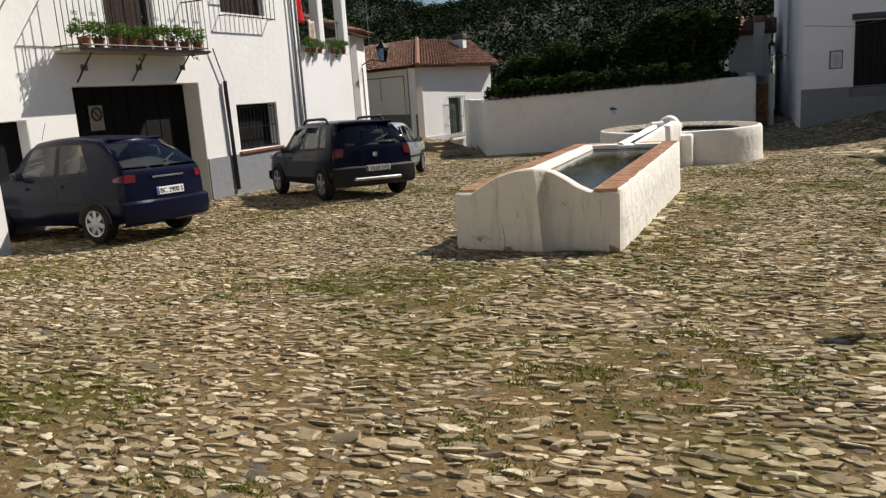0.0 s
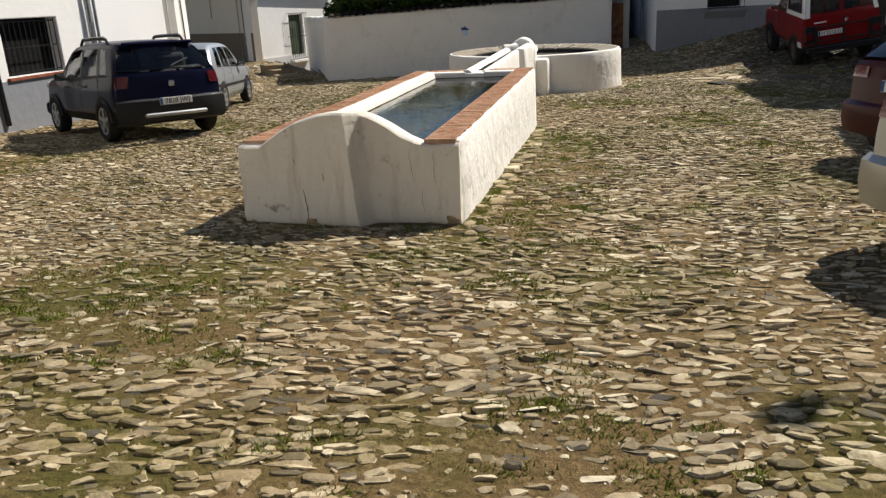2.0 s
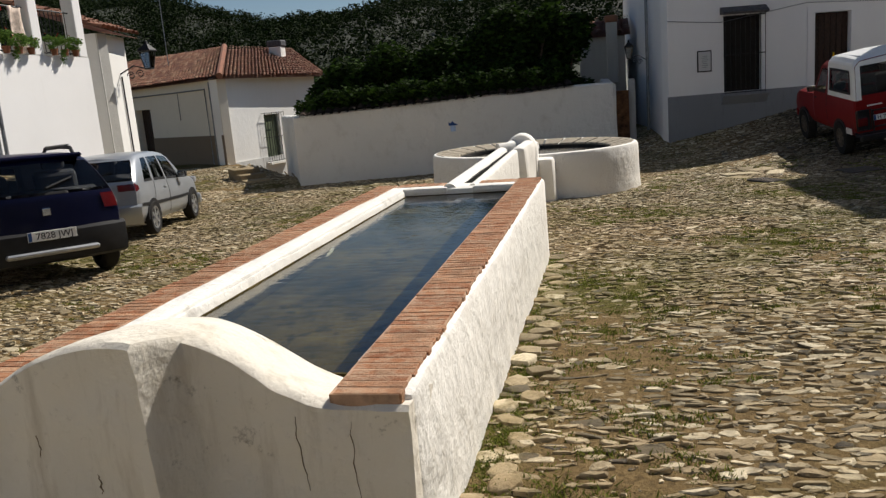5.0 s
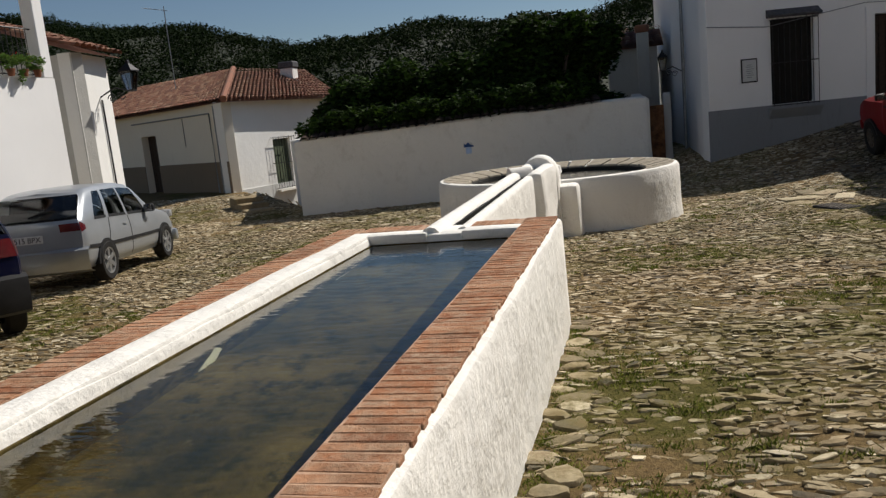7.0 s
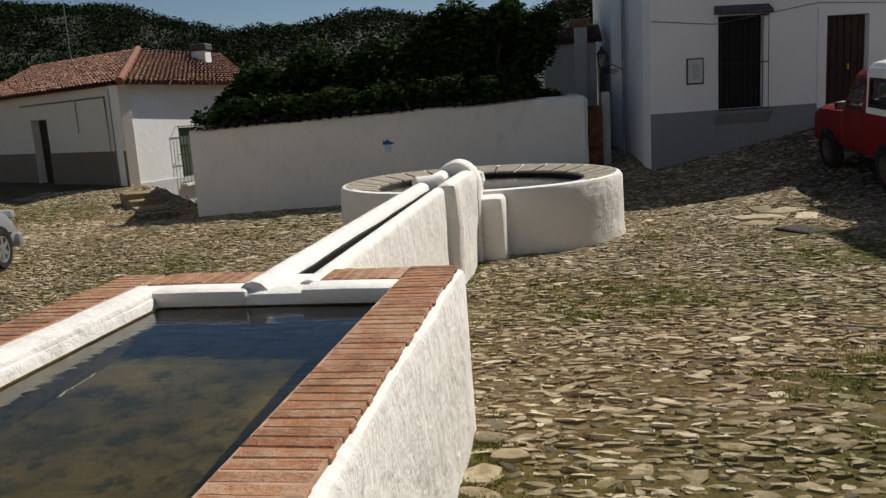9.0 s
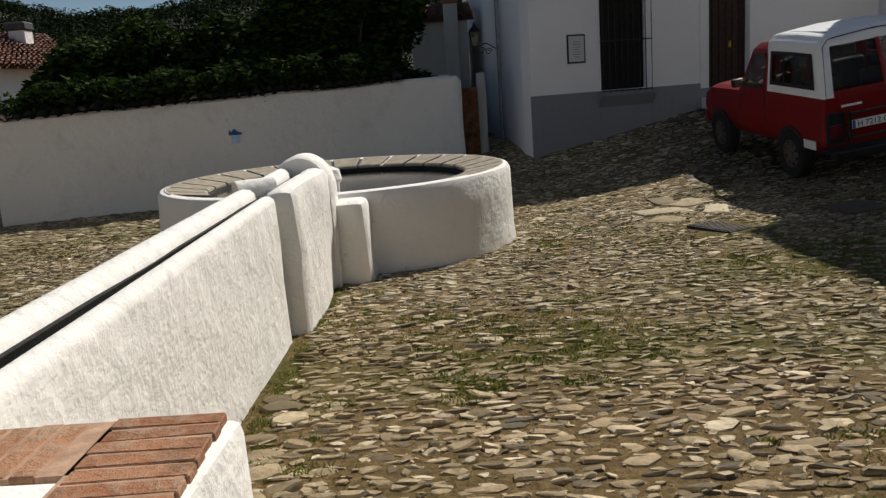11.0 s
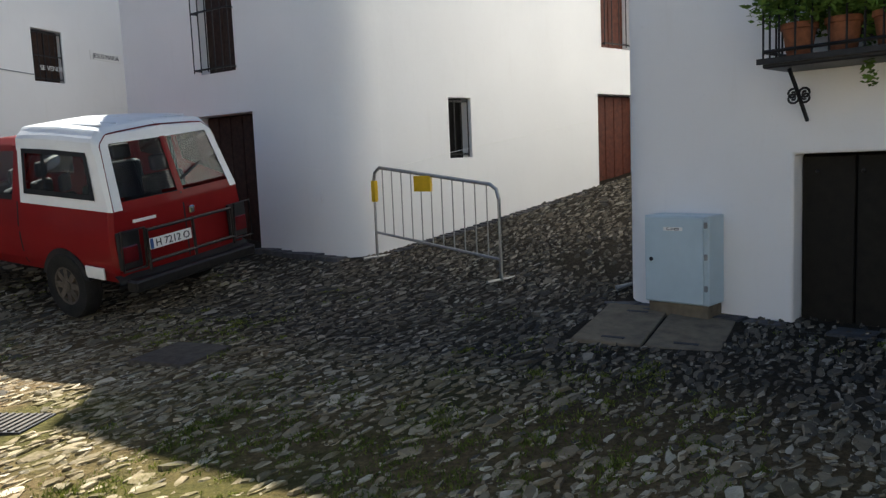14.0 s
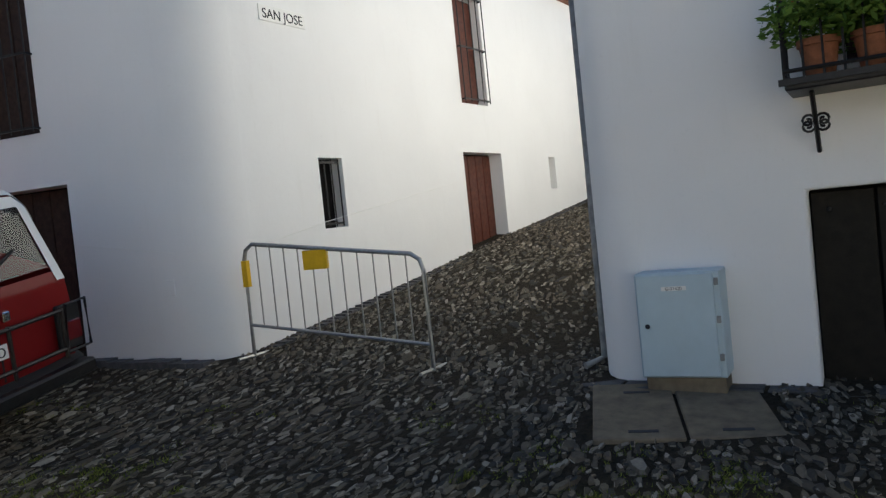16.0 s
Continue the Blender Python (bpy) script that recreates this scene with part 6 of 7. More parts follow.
def flower_pot(x, y, z, r, h, seed, leaves, spread, label="terracotta pot with a leafy geranium", droop=0.0, flowers=6):
    th = thing("flower_pot", label, "potted plant", pose(x, y, z), "potted plants")
    bm = bmesh.new()
    lathe(bm, [(0.001, 0.0), (r * 0.68, 0.0), (r * 0.95, h * 0.82), (r * 1.06, h * 0.83), (r * 1.06, h), (r * 0.94, h), (r * 0.9, h * 0.9), (0.001, h * 0.9)], 16)
    part("pot", bm, M["terracotta"], th, "", True)
    rnd = random.Random(seed)
    cs, rs = [], []
    for k in range(6):
        q = 1.05 * k + rnd.uniform(-0.3, 0.3)
        cs.append((spread * 0.6 * math.cos(q), spread * 0.6 * math.sin(q), h + rnd.uniform(0.02, 0.24)))
        rs.append((spread * 0.55, spread * 0.55, spread * 0.45))
    if droop:
        for k in range(5):
            cs.append((rnd.uniform(-0.06, 0.06), -r - 0.04, h - droop * (k + 1) / 5))
            rs.append((0.06, 0.05, 0.07))
    leaf_cloud("plant", cs, rs, leaves, 0.032, M["leaf_pot"], th, seed, 0.2)
    if flowers:
        leaf_cloud("flowers", [(c[0] * 1.15, c[1] * 1.15, c[2] + 0.08) for c in cs[:5]], [(0.05, 0.05, 0.04)] * 5, flowers * 6, 0.016, M["flower"], th, seed + 1, 0.3)
    return th


def pipe(name, pts, r, mat, label, cat="pipe"):
    bm = bmesh.new()
    tube(bm, pts, r, 8)
    return tagged(part(name, bm, mat, None, "", True), label, cat)


def lantern(p, arm_to, label, size=1.0):
    """A four-sided street lantern on a scrolled arm from the wall."""
    p, w = Vector(p), Vector(arm_to)
    th = thing("wall_lantern", label, "street lamp", pose(*p) @ Matrix.Scale(size, 4))
    bm = bmesh.new()
    w = p + (w - p) / size
    tube(bm, [w - p, (w - p) * 0.5 + Vector((0, 0, 0.12)), Vector((0, 0, -0.02))], 0.016 if (w - p).length < 2 else 0.045, 6)
    d_ = (p - w)
    d_.z = 0
    d_.normalize()
    for k in (0.25, 0.55, 0.8) if (w - p).length > 2 else (0.25, 0.55):
        scroll(bm, (w - p) * (1 - k) + Vector((0, 0, -0.06)), 0.09, 1, 1, d_, 14, 1.4, 0.011)
    part("arm", bm, M["iron"], th, "", True)
    bm = bmesh.new()
    for q in range(4):
        a = math.pi / 4 + q * math.pi / 2
        tube(bm, [(0.09 * math.cos(a), 0.09 * math.sin(a), 0.0), (0.17 * math.cos(a), 0.17 * math.sin(a), 0.36)], 0.012, 5)
    lathe(bm, [(0.001, 0.58), (0.03, 0.56), (0.05, 0.50), (0.20, 0.37), (0.20, 0.35), (0.001, 0.35)], 4, pose(0, 0, 0, 0, 0, 45))
    lathe(bm, [(0.001, -0.03), (0.10, -0.02), (0.10, 0.01), (0.001, 0.01)], 4, pose(0, 0, 0, 0, 0, 45))
    part("frame", bm, M["iron"], th)
    bm = bmesh.new()
    lathe(bm, [(0.085, 0.01), (0.158, 0.35)], 4, pose(0, 0, 0, 0, 0, 45))
    part("glass", bm, M["lantern_glass"], th)
    return th


# white house: balcony, pots, sign, pipes
bal = balcony("balcony", FW, 10.52 - 7.2, 13.95 - 7.2, 2.60, 0.60, 1.05, 0.13, "black iron balcony with potted plants on a slab")
for s in (10.9, 12.25, 13.5):
    bracket(FW, s - 7.2, 2.54, 0.45, 0.5, "scrolled iron bracket", bal)
rndp = random.Random(2)
for k in range(9):
    y = 10.72 + 0.375 * k
    flower_pot(-11.12 + rndp.uniform(-0.02, 0.03), y, 2.60, 0.11, 0.19, 100 + k, 420, 0.17 + 0.08 * rndp.random(), "terracotta pot with trailing green plant", 0.35 if k in (4, 8) else 0.0, 2)
sg = thing("no_parking_sign", "weathered round no-parking sign on a panel", "sign", FW @ pose(11.6 - 7.2, 0.38, 1.38))
part("panel", boxbm((-0.17, 0, -0.24), (0.17, 0.02, 0.24), 0.004), M["slab"], sg)
bm = bmesh.new()
lathe(bm, [(0.10, 0.0), (0.10, 0.012), (0.135, 0.012), (0.135, 0.0)], 28, pose(0, -0.004, 0.07, 90, 0, 0))
box(bm, (-0.10, -0.014, -0.014), (0.10, -0.004, 0.014), pose(0, -0.002, 0.07, 0, 45, 0))
part("ring", bm, M["ink"], sg)
pipe("drain_pipe", [(-11.53, 15.05, 2.0), (-11.53, 15.05, 1.75), (-11.53, 15.12, -0.5)], 0.045, M["iron"], "black iron downpipe on a white wall")
pipe("drain_pipe", [(-11.52, 14.75, 2.72), (-11.53, 14.9, 2.35), (-11.53, 15.05, 2.0)], 0.014, M["iron"], "thin black cable down the wall", "cable")
pipe("drain_pipe", [(-11.50, 18.10, 6.1), (-11.50, 18.10, 1.3), (-11.50, 18.08, -0.6)], 0.055, M["zinc"], "grey downpipe at the house corner")
pipe("drain_pipe", [(-11.50, 18.28, 6.0), (-11.50, 18.28, -0.6)], 0.035, M["zinc"], "thin grey downpipe at the house corner")

# porch: rail, plants, cloths
for y0, y1 in ((18.69, 19.75), (20.02, 21.12)):
    rl = thing("porch_rail", "black iron porch rail between white pillars", "railing", pose(XL - 0.24, y0, 2.70), "porch rails")
    for z_ in (0.08, 0.92):
        bm = bmesh.new()
        tube(bm, [(0, 0, z_), (0, y1 - y0, z_)], 0.015, 6)
        part("rail", bm, M["iron"], rl)
    for k in range(1, 9):
        bm = bmesh.new()
        tube(bm, [(0, (y1 - y0) * k / 9, 0.05), (0, (y1 - y0) * k / 9, 0.95)], 0.009, 5)
        part("baluster", bm, M["iron"], rl)
    for k in range(3):
        flower_pot(XL - 0.02, y0 + 0.2 + 0.33 * k, 2.705, 0.075, 0.13, 130 + int(y0 * 10) + k, 380, 0.16, "small terracotta pot with yellow-green plant", 0.22 if k == 1 else 0, 2)


def cloth(x, y, z, w, h, mat, label):
    bm = bmesh.new()
    g = [[bm.verts.new((x + 0.03 * math.sin(i * 1.3 + j * 0.4), y + w * i / 8, z - h * j / 8 + 0.02 * math.sin(i * 0.9))) for j in range(9)] for i in range(9)]
    for i in range(8):
        for j in range(8):
            bm.faces.new((g[i][j], g[i + 1][j], g[i + 1][j + 1], g[i][j + 1]))
    ob = tagged(part("hanging_cloth", bm, mat, None, "", True), label, "cloth")
    md = ob.modifiers.new("thick", "SOLIDIFY")
    md.thickness = 0.006
    return ob


cloth(XL - 0.18, 18.75, 4.2, 0.35, 0.7, M["red_cloth"], "bright red cloth hung on the porch rail")
cloth(XL - 0.16, 19.25, 3.6, 0.40, 0.85, M["pale_cloth"], "patterned cloth hung over the porch rail")

# small house: lantern, cable
lantern((-12.05, 24.3, 2.55), (-12.86, 24.2, 2.45), "black wrought-iron street lantern on a house wall", 1.2)
pipe("cable", [(-12.80, 24.2, 2.4), (-12.80, 24.22, 0.4)], 0.02, M["iron"], "black cable down a white wall", "cable")
# low house: pipes, chimney, aerial, steps
Cw = lambda s, o, z: FH @ Vector((s, -o, z))
pipe("gas_pipe", [Cw(LH - 7.6, 0.04, 2.25), Cw(LH - 0.9, 0.04, 2.25), Cw(LH - 0.9, 0.04, -0.8)], 0.03, M["zinc"], "grey service pipe along the cream house")
pipe("gas_pipe", [Cw(LH - 0.55, 0.04, 2.5), Cw(LH - 0.55, 0.04, -0.8)], 0.03, M["zinc"], "grey downpipe on the cream house")
pipe("cable", [Cw(LH - 3.0, 0.05, 2.2), Cw(LH - 3.0, 0.05, 1.1)], 0.012, M["iron"], "dangling cable on the cream house", "cable")
ch = thing("chimney", "white chimney with a dark cap on a tile roof", "chimney", pose(-16.0, 42.0, 3.4))
part("chimney_body", boxbm((-0.3, -0.3, -0.6), (0.3, 0.3, 0.75), 0.02), M["white_old"], ch)
part("cap", boxbm((-0.36, -0.36, 0.75), (0.36, 0.36, 1.05), 0.05), M["slate"], ch)
ae = thing("tv_aerial", "thin metal television aerial on a mast", "aerial", pose(-20.4, 39.6, 3.3))
bm = bmesh.new()
tube(bm, [(0, 0, 0), (0, 0, 3.9)], 0.022, 6)
part("mast", bm, M["zinc"], ae)
bm = bmesh.new()
tube(bm, [(-1.0, 0, 3.95), (0.15, 0, 3.7)], 0.012, 5)
for k in range(6):
    x = -0.95 + 0.2 * k
    tube(bm, [(x, -0.22, 3.94 - 0.043 * k), (x, 0.22, 3.94 - 0.043 * k)], 0.007, 4)
part("boom", bm, M["zinc"], ae)
for k in range(3):
    q = Vector((-12.9, 30.55)) + Vector((0.72, -0.82)) * (0.55 * (2 - k))
    st = tagged(part("stone_step", lumpy_box((-0.5, -0.42, -0.55), (0.5, 0.42, 0.0), 0.25, 0.035, 60 + k, 0.03), M["stone_single"], None, "", True), "rough stone step beside the sunken yard", "step", "stone steps")
    st.matrix_world = pose(q.x, q.y, G(-13.2, 30.0) + 0.05 + 0.15 * k, 0, 0, -49)

# garden wall plaque
FG = on_wall(GW0, (GW1 - GW0).normalized(), Vector((-(GW1 - GW0).normalized().y, (GW1 - GW0).normalized().x)))
sp = (Vector((-5.15, 28.6)) - GW0).dot((GW1 - GW0).normalized())
pq = thing("route_plaque", "small blue and white painted route plaque", "plaque", FG @ pose(sp, -0.035, 0.38) @ Matrix.Scale(0.58, 4))
part("sheet", boxbm((-0.13, 0, -0.30), (0.13, 0.01, 0.0), 0.002), M["sign_pale"], pq)
bm = bmesh.new()
vs = [bm.verts.new(v) for v in ((-0.22, -0.004, 0.0), (0.24, -0.004, 0.0), (0.24, -0.004, 0.06), (0.10, -0.004, 0.10), (-0.02, -0.004, 0.22), (-0.12, -0.004, 0.11), (-0.2, -0.004, 0.20))]
bm.faces.new(vs)
ex = bmesh.ops.extrude_face_region(bm, geom=bm.faces[:])
for v in ex["geom"]:
    if isinstance(v, bmesh.types.BMVert):
        v.co.y += 0.008
part("painted_mark", bm, M["sign_blue"], pq)

# alley: gate, post, lamp, house behind
gt = thing("rusty_gate", "rusty brown sheet metal gate in an alley", "gate", pose(-0.42, 30.3, G(-0.2, 30.3)))
part("sheet", boxbm((0, 0, 0.05), (0.38, 0.03, 1.55), 0.004), M["rust"], gt)
for z in (0.25, 0.8, 1.4):
    part("rail", boxbm((0, -0.03, z), (0.38, 0.0, z + 0.05), 0.004), M["rust"], gt)
bm = lumpy_box((-0.05, 30.5, -1.2), (0.16, 30.75, 1.3), 0.3, 0.02, 31)
struct("alley_post", bm, M["grey_render"], "old rendered gate post", "post", True)
bm = boxbm((-1.6, 35.8, -1), (0.05, 40, 2.9), 0.03)
struct("alley_house", bm, M["grey_render"], "old weathered house behind the trees", "house")
tile_slope("roof_alley_house", (-1.8, 35.6, 2.92), (0.25, 35.6, 2.92), (0.25, 38.5, 3.7), (-1.8, 38.5, 3.7), "clay tile roof behind the trees")
ch2 = thing("chimney", "old weathered chimney with an arched cap", "chimney", pose(-0.42, 35.7, 2.4))
part("chimney_body", boxbm((-0.2, -0.2, -1.2), (0.2, 0.2, 0.95), 0.03), M["grey_render"], ch2)
part("cap", boxbm((-0.24, -0.24, 0.95), (0.24, 0.24, 1.2), 0.08, 2), M["tile"], ch2)
lantern((0.06, 32.2, 1.95), (0.62, 32.25, 1.85), "black street lantern in the alley")
pipe("drain_pipe", [(0.62, 31.9, 5.2), (0.60, 31.95, -0.4)], 0.05, M["zinc"], "grey downpipe on an alley wall")

# north house: notice, frames, hood, step, wires
nt_ = thing("notice_board", "framed printed notice on a white wall", "notice", FN @ pose(0.83, 0, 1.32))
part("frame", boxbm((0, -0.03, 0), (0.41, 0.0, 0.58), 0.006), M["iron"], nt_)
part("print", boxbm((0.03, -0.034, 0.03), (0.38, -0.028, 0.55)), M["paper"], nt_)
for k in range(7):
    part("text_line", boxbm((0.14 - 0.02 * (k % 2), -0.036, 0.42 - 0.05 * k), (0.27 + 0.02 * (k % 3), -0.033, 0.435 - 0.05 * k)), M["zinc"], nt_)
bm = bmesh.new()
prof = [(0.0, 0.0), (-0.20, 0.0), (-0.22, 0.05), (-0.10, 0.12), (0.0, 0.2)]
a = [bm.verts.new(FN @ Vector((1.50, y, 2.82 + z))) for y, z in prof]
b = [bm.verts.new(FN @ Vector((2.82, y, 2.82 + z))) for y, z in prof]
for k in range(4):
    bm.faces.new((a[k], b[k], b[k + 1], a[k + 1]))
bm.faces.new(a); bm.faces.new(b[::-1])
struct("trim_3", bm, M["slate"], "dark moulded hood over a window", "window hood")
bm = bmesh.new()
prof = [(0.0, -0.3), (-0.03, -0.28), (-0.19, -0.05), (-0.19, 0.0), (0.0, 0.0)]
a = [bm.verts.new(FN @ Vector((1.50, y, 0.655 + z))) for y, z in prof]
b = [bm.verts.new(FN @ Vector((2.82, y, 0.655 + z))) for y, z in prof]
for k in range(4):
    bm.faces.new((a[k], b[k], b[k + 1], a[k + 1]))
bm.faces.new(a); bm.faces.new(b[::-1])
struct("trim_4", bm, M["grey_band"], "grey moulded window bench", "sill")
for nm, s0, s1, z0, z1 in (("trim_5", 4.02, 4.235, 0.6, 2.69), ("trim_6", 5.295, 5.51, 0.6, 2.69), ("trim_7", 4.02, 5.51, 2.69, 2.87)):
    bm = bmesh.new()
    box(bm, (s0, -0.03, z0), (s1, 0.0, z1), FN)
    struct(nm, bm, M["white_smooth"], "raised white door surround", "door frame")
bm = boxbm((4.05, -0.42, -0.3), (5.5, 0.12, 0.40), 0.02)
for v in bm.verts:
    v.co = FN @ v.co
struct("door_step", bm, M["white_old"], "whitewashed door step", "step")
bm = bmesh.new()
box(bm, (-0.012, -0.05, 0.0), (0.012, 0.0, 0.13))
dh = part("door_knocker", bm, M["yellow"], None)
dh.matrix_world = FN @ pose(4.86, 0.12, 1.45)
tagged(dh, "brass door handle on a brown door", "door handle")
pipe("cable", [FN @ Vector((0.0, -0.02, 2.75)), FN @ Vector((1.5, -0.02, 2.62)), FN @ Vector((4.0, -0.02, 2.98)), FN @ Vector((6.9, -0.02, 2.86))], 0.009, M["zinc"], "thin grey cable along a white wall", "cable")
writing("notice_writing", "SE VENDE", 0.13, FN @ pose(7.3, -0.06, 3.0, 90, 0, 0), M["plate_white"])
tagged(bpy.data.objects["notice_writing"], "white painted sale notice on bars", "notice")
nj = thing("street_name_sign", "street name JESUS MARIA in black letters", "sign", FN @ pose(8.84, 0, 3.40))
part("tiles", boxbm((-0.45, -0.012, -0.09), (0.45, 0.0, 0.09), 0.002), M["tile_white"], nj)
writing("letters", "JESUS MARIA", 0.135, pose(0, -0.014, -0.01, 90, 0, 0), M["ink"], nj)

# lane house: name sign, meter box, slate edging
sj = thing("street_name_sign", "white tile street name SAN JOSE in black letters", "sign", FL @ pose(0.82, 0, 3.285))
part("tiles", boxbm((-0.36, -0.014, -0.085), (0.36, 0.0, 0.085), 0.002), M["tile_white"], sj)
writing("letters", "SAN JOSE", 0.15, pose(0, -0.016, -0.01, 90, 0, 0), M["ink"], sj)
mb = part("meter_box", boxbm((-0.008, -0.065, -0.08), (0.008, 0.065, 0.08), 0.004), M["white_smooth"], None)
mb.matrix_world = pose(6.995, 22.75, 0.48)
tagged(mb, "small white meter cover in a wall", "meter box")
pipe("cable", [FS @ Vector((3.0, -0.008, 1.0)), FS @ Vector((4.2, -0.008, 0.82))], 0.0035, M["white"], "painted cable along the wall", "cable")
pipe("cable", [FL @ Vector((0.05, -0.008, 0.80)), FL @ Vector((1.2, -0.008, 1.0)), FL @ Vector((4.2, -0.008, 1.42))], 0.0035, M["white"], "painted cable along the wall", "cable")
bm = bmesh.new()
for k in range(76):
    s = 0.05 + 0.125 * k
    q = FL @ Vector((s + 0.06, -0.08, 0))
    z = G(q.x, q.y)
    box(bm, (s, -0.15, z - 0.15), (s + 0.12, 0.0, z + 0.006 + 0.003 * math.sin(k * 2.1)), FL)
struct("kerb_lane", bm, M["slate"], "dark slate edging along the house", "kerb")
bm = bmesh.new()
for k in range(8):
    y = 23.9 - 0.2 * k
    z = G(6.9, y)
    box(bm, (6.80 + 0.02 * math.sin(k), y - 0.19, z - 0.15), (7.0, y, z + 0.04 + 0.01 * math.sin(k * 1.7)))
struct("kerb_corner", bm, M["slate"], "dark slate edging at the house corner", "kerb")

# barrier
def barrier(a, b):
    a, b = Vector(a), Vector(b)
    L = (b - a).length
    za, zb = G(*a), G(*b)
    th = thing("crowd_barrier", "galvanised steel crowd barrier with a yellow plate", "barrier", pose(a.x, a.y, 0, 0, 0, math.degrees(math.atan2(b.y - a.y, b.x - a.x))))
    zt0, zt1 = za + 1.12, zb + 1.03
    top = lambda x: lerp(zt0, zt1, x / L)
    bm = bmesh.new()
    pts = [(0, 0, za - 0.02), (0, 0, zt0 - 0.16), (0.03, 0, zt0 - 0.06), (0.12, 0, zt0 - 0.004)]
    pts += [(L - 0.12, 0, top(L) - 0.004), (L - 0.03, 0, zt1 - 0.06), (L, 0, zt1 - 0.16), (L, 0, zb - 0.02)]
    tube(bm, pts, 0.021, 10)
    part("frame_tube", bm, M["galv"], th, "", True)
    bm = bmesh.new()
    tube(bm, [(0, 0, zt0 - 0.80), (L, 0, zt1 - 0.80)], 0.016, 8)
    part("bottom_rail", bm, M["galv"], th, "", True)
    for k in range(1, 12):
        x = L * k / 12
        bm = bmesh.new()
        tube(bm, [(x, 0, top(x) - 0.80), (x, 0, top(x) - 0.01)], 0.0075, 6)
        part("bar", bm, M["galv"], th)
    x = L * 0.44
    part("plate", boxbm((x - 0.15, -0.022, top(x) - 0.20), (x + 0.13, 0.018, top(x) - 0.02), 0.004), M["yellow"], th, "yellow plate")
    part("plate", boxbm((-0.024, -0.03, zt0 - 0.42), (0.045, 0.024, zt0 - 0.16), 0.004), M["yellow"], th, "yellow plate")
    for x, z in ((0, za), (L, zb)):
        bm = bmesh.new()
        tube(bm, [(x, -0.22, z + 0.015), (x, 0.22, z + 0.015)], 0.016, 6)
        part("foot", bm, M["galv"], th)
    return th


barrier((7.16, 21.95), (6.80, 19.92))

# east house: cabinet, cover slabs, kerb, balcony, pipe
cb = thing("utility_cabinet", "pale blue-grey metal utility cabinet on a plinth", "cabinet", FE @ pose(0.06, 0, -0.39))
part("plinth", boxbm((0.02, -0.25, -0.25), (0.56, 0.0, 0.0), 0.008), M["concrete"], cb)
part("body", boxbm((0.0, -0.27, 0.0), (0.58, 0.0, 0.74), 0.008), M["cabinet"], cb)
dr_ = part("door", boxbm((0.012, -0.292, 0.012), (0.54, -0.272, 0.728), 0.006), M["cabinet"], cb)
for z in (0.12, 0.38, 0.64):
    part("hinge", boxbm((0.542, -0.288, z), (0.57, -0.27, z + 0.05), 0.004), M["zinc"], dr_)
bm = bmesh.new()
lathe(bm, [(0.001, 0.0), (0.016, 0.0), (0.018, 0.008)], 12, pose(0.075, -0.293, 0.37, 90, 0, 0))
part("lock", bm, M["ink"], dr_)
part("number_label", boxbm((0.19, -0.296, 0.615), (0.36, -0.291, 0.645)), M["tile_white"], dr_, "white number label")
writing("number", "G-37420", 0.032, pose(0.275, -0.297, 0.628, 90, 0, 0), M["ink"], dr_)
hv = thing("cover_slabs", "two concrete inspection cover slabs in the cobbles", "cover", pose(5.90, 17.86, G(5.90, 17.86) + 0.004, 1.5, -3.6, 8.5))
for y0 in (-0.56, 0.01):
    part("slab", boxbm((-0.62, y0, -0.05), (0.52, y0 + 0.545, 0.03), 0.008), M["concrete"], hv)
for y0, x0 in ((-0.3, 0.3), (-0.3, -0.5), (0.25, 0.3), (0.25, -0.5)):
    part("lift_slot", boxbm((x0 - 0.02, y0 - 0.09, 0.03), (x0 + 0.02, y0 + 0.09, 0.034), 0.0), M["ink"], hv)
bm = bmesh.new()
for k in range(9):
    s = -0.45 + 0.33 * k
    q = FE @ Vector((s, -0.1, 0))
    z = G(q.x, q.y)
    box(bm, (s, -0.20 - 0.04 * math.sin(k * 1.3), z - 0.2), (s + 0.30, 0.02, z + 0.012 + 0.012 * math.sin(k * 2.3)), FE)
struct("kerb_east", bm, M["slate"], "rough stone kerb at the house foot", "kerb")
pipe("drain_pipe", [(6.90, 18.455, 5.9), (6.90, 18.455, 1.2), (6.88, 18.46, -0.35), (6.75, 18.60, -0.40)], 0.03, M["zinc"], "grey downpipe at the rounded corner")
bal2 = balcony("balcony", FE, 1.16, 3.4, 1.50, 0.50, 1.0, 0.11, "black iron balcony crowded with potted plants")
bracket(FE, 1.30, 1.43, 0.36, 0.36, "scrolled iron bracket", bal2)
bracket(FE, 3.2, 1.43, 0.36, 0.36, "scrolled iron bracket", bal2)
for k in range(7):
    q = FE @ Vector((1.36 + 0.30 * k, -0.34, 1.505))
    flower_pot(q.x, q.y, q.z, 0.12, 0.24, 160 + k, 1300, 0.33, "terracotta pot with a red-flowered geranium", 0.42 if k in (1, 4) else 0.0, 5)
for k in range(7):
    bm = bmesh.new()
    lathe(bm, [(0.001, 0.012), (0.012, 0.010), (0.018, 0.0)], 8)
    st = part("stud", bm, M["iron"], bpy.data.objects["door_7"])
    st.matrix_local = pose(0.12 + 0.33 * k, -0.002, 1.40, 90, 0, 0)

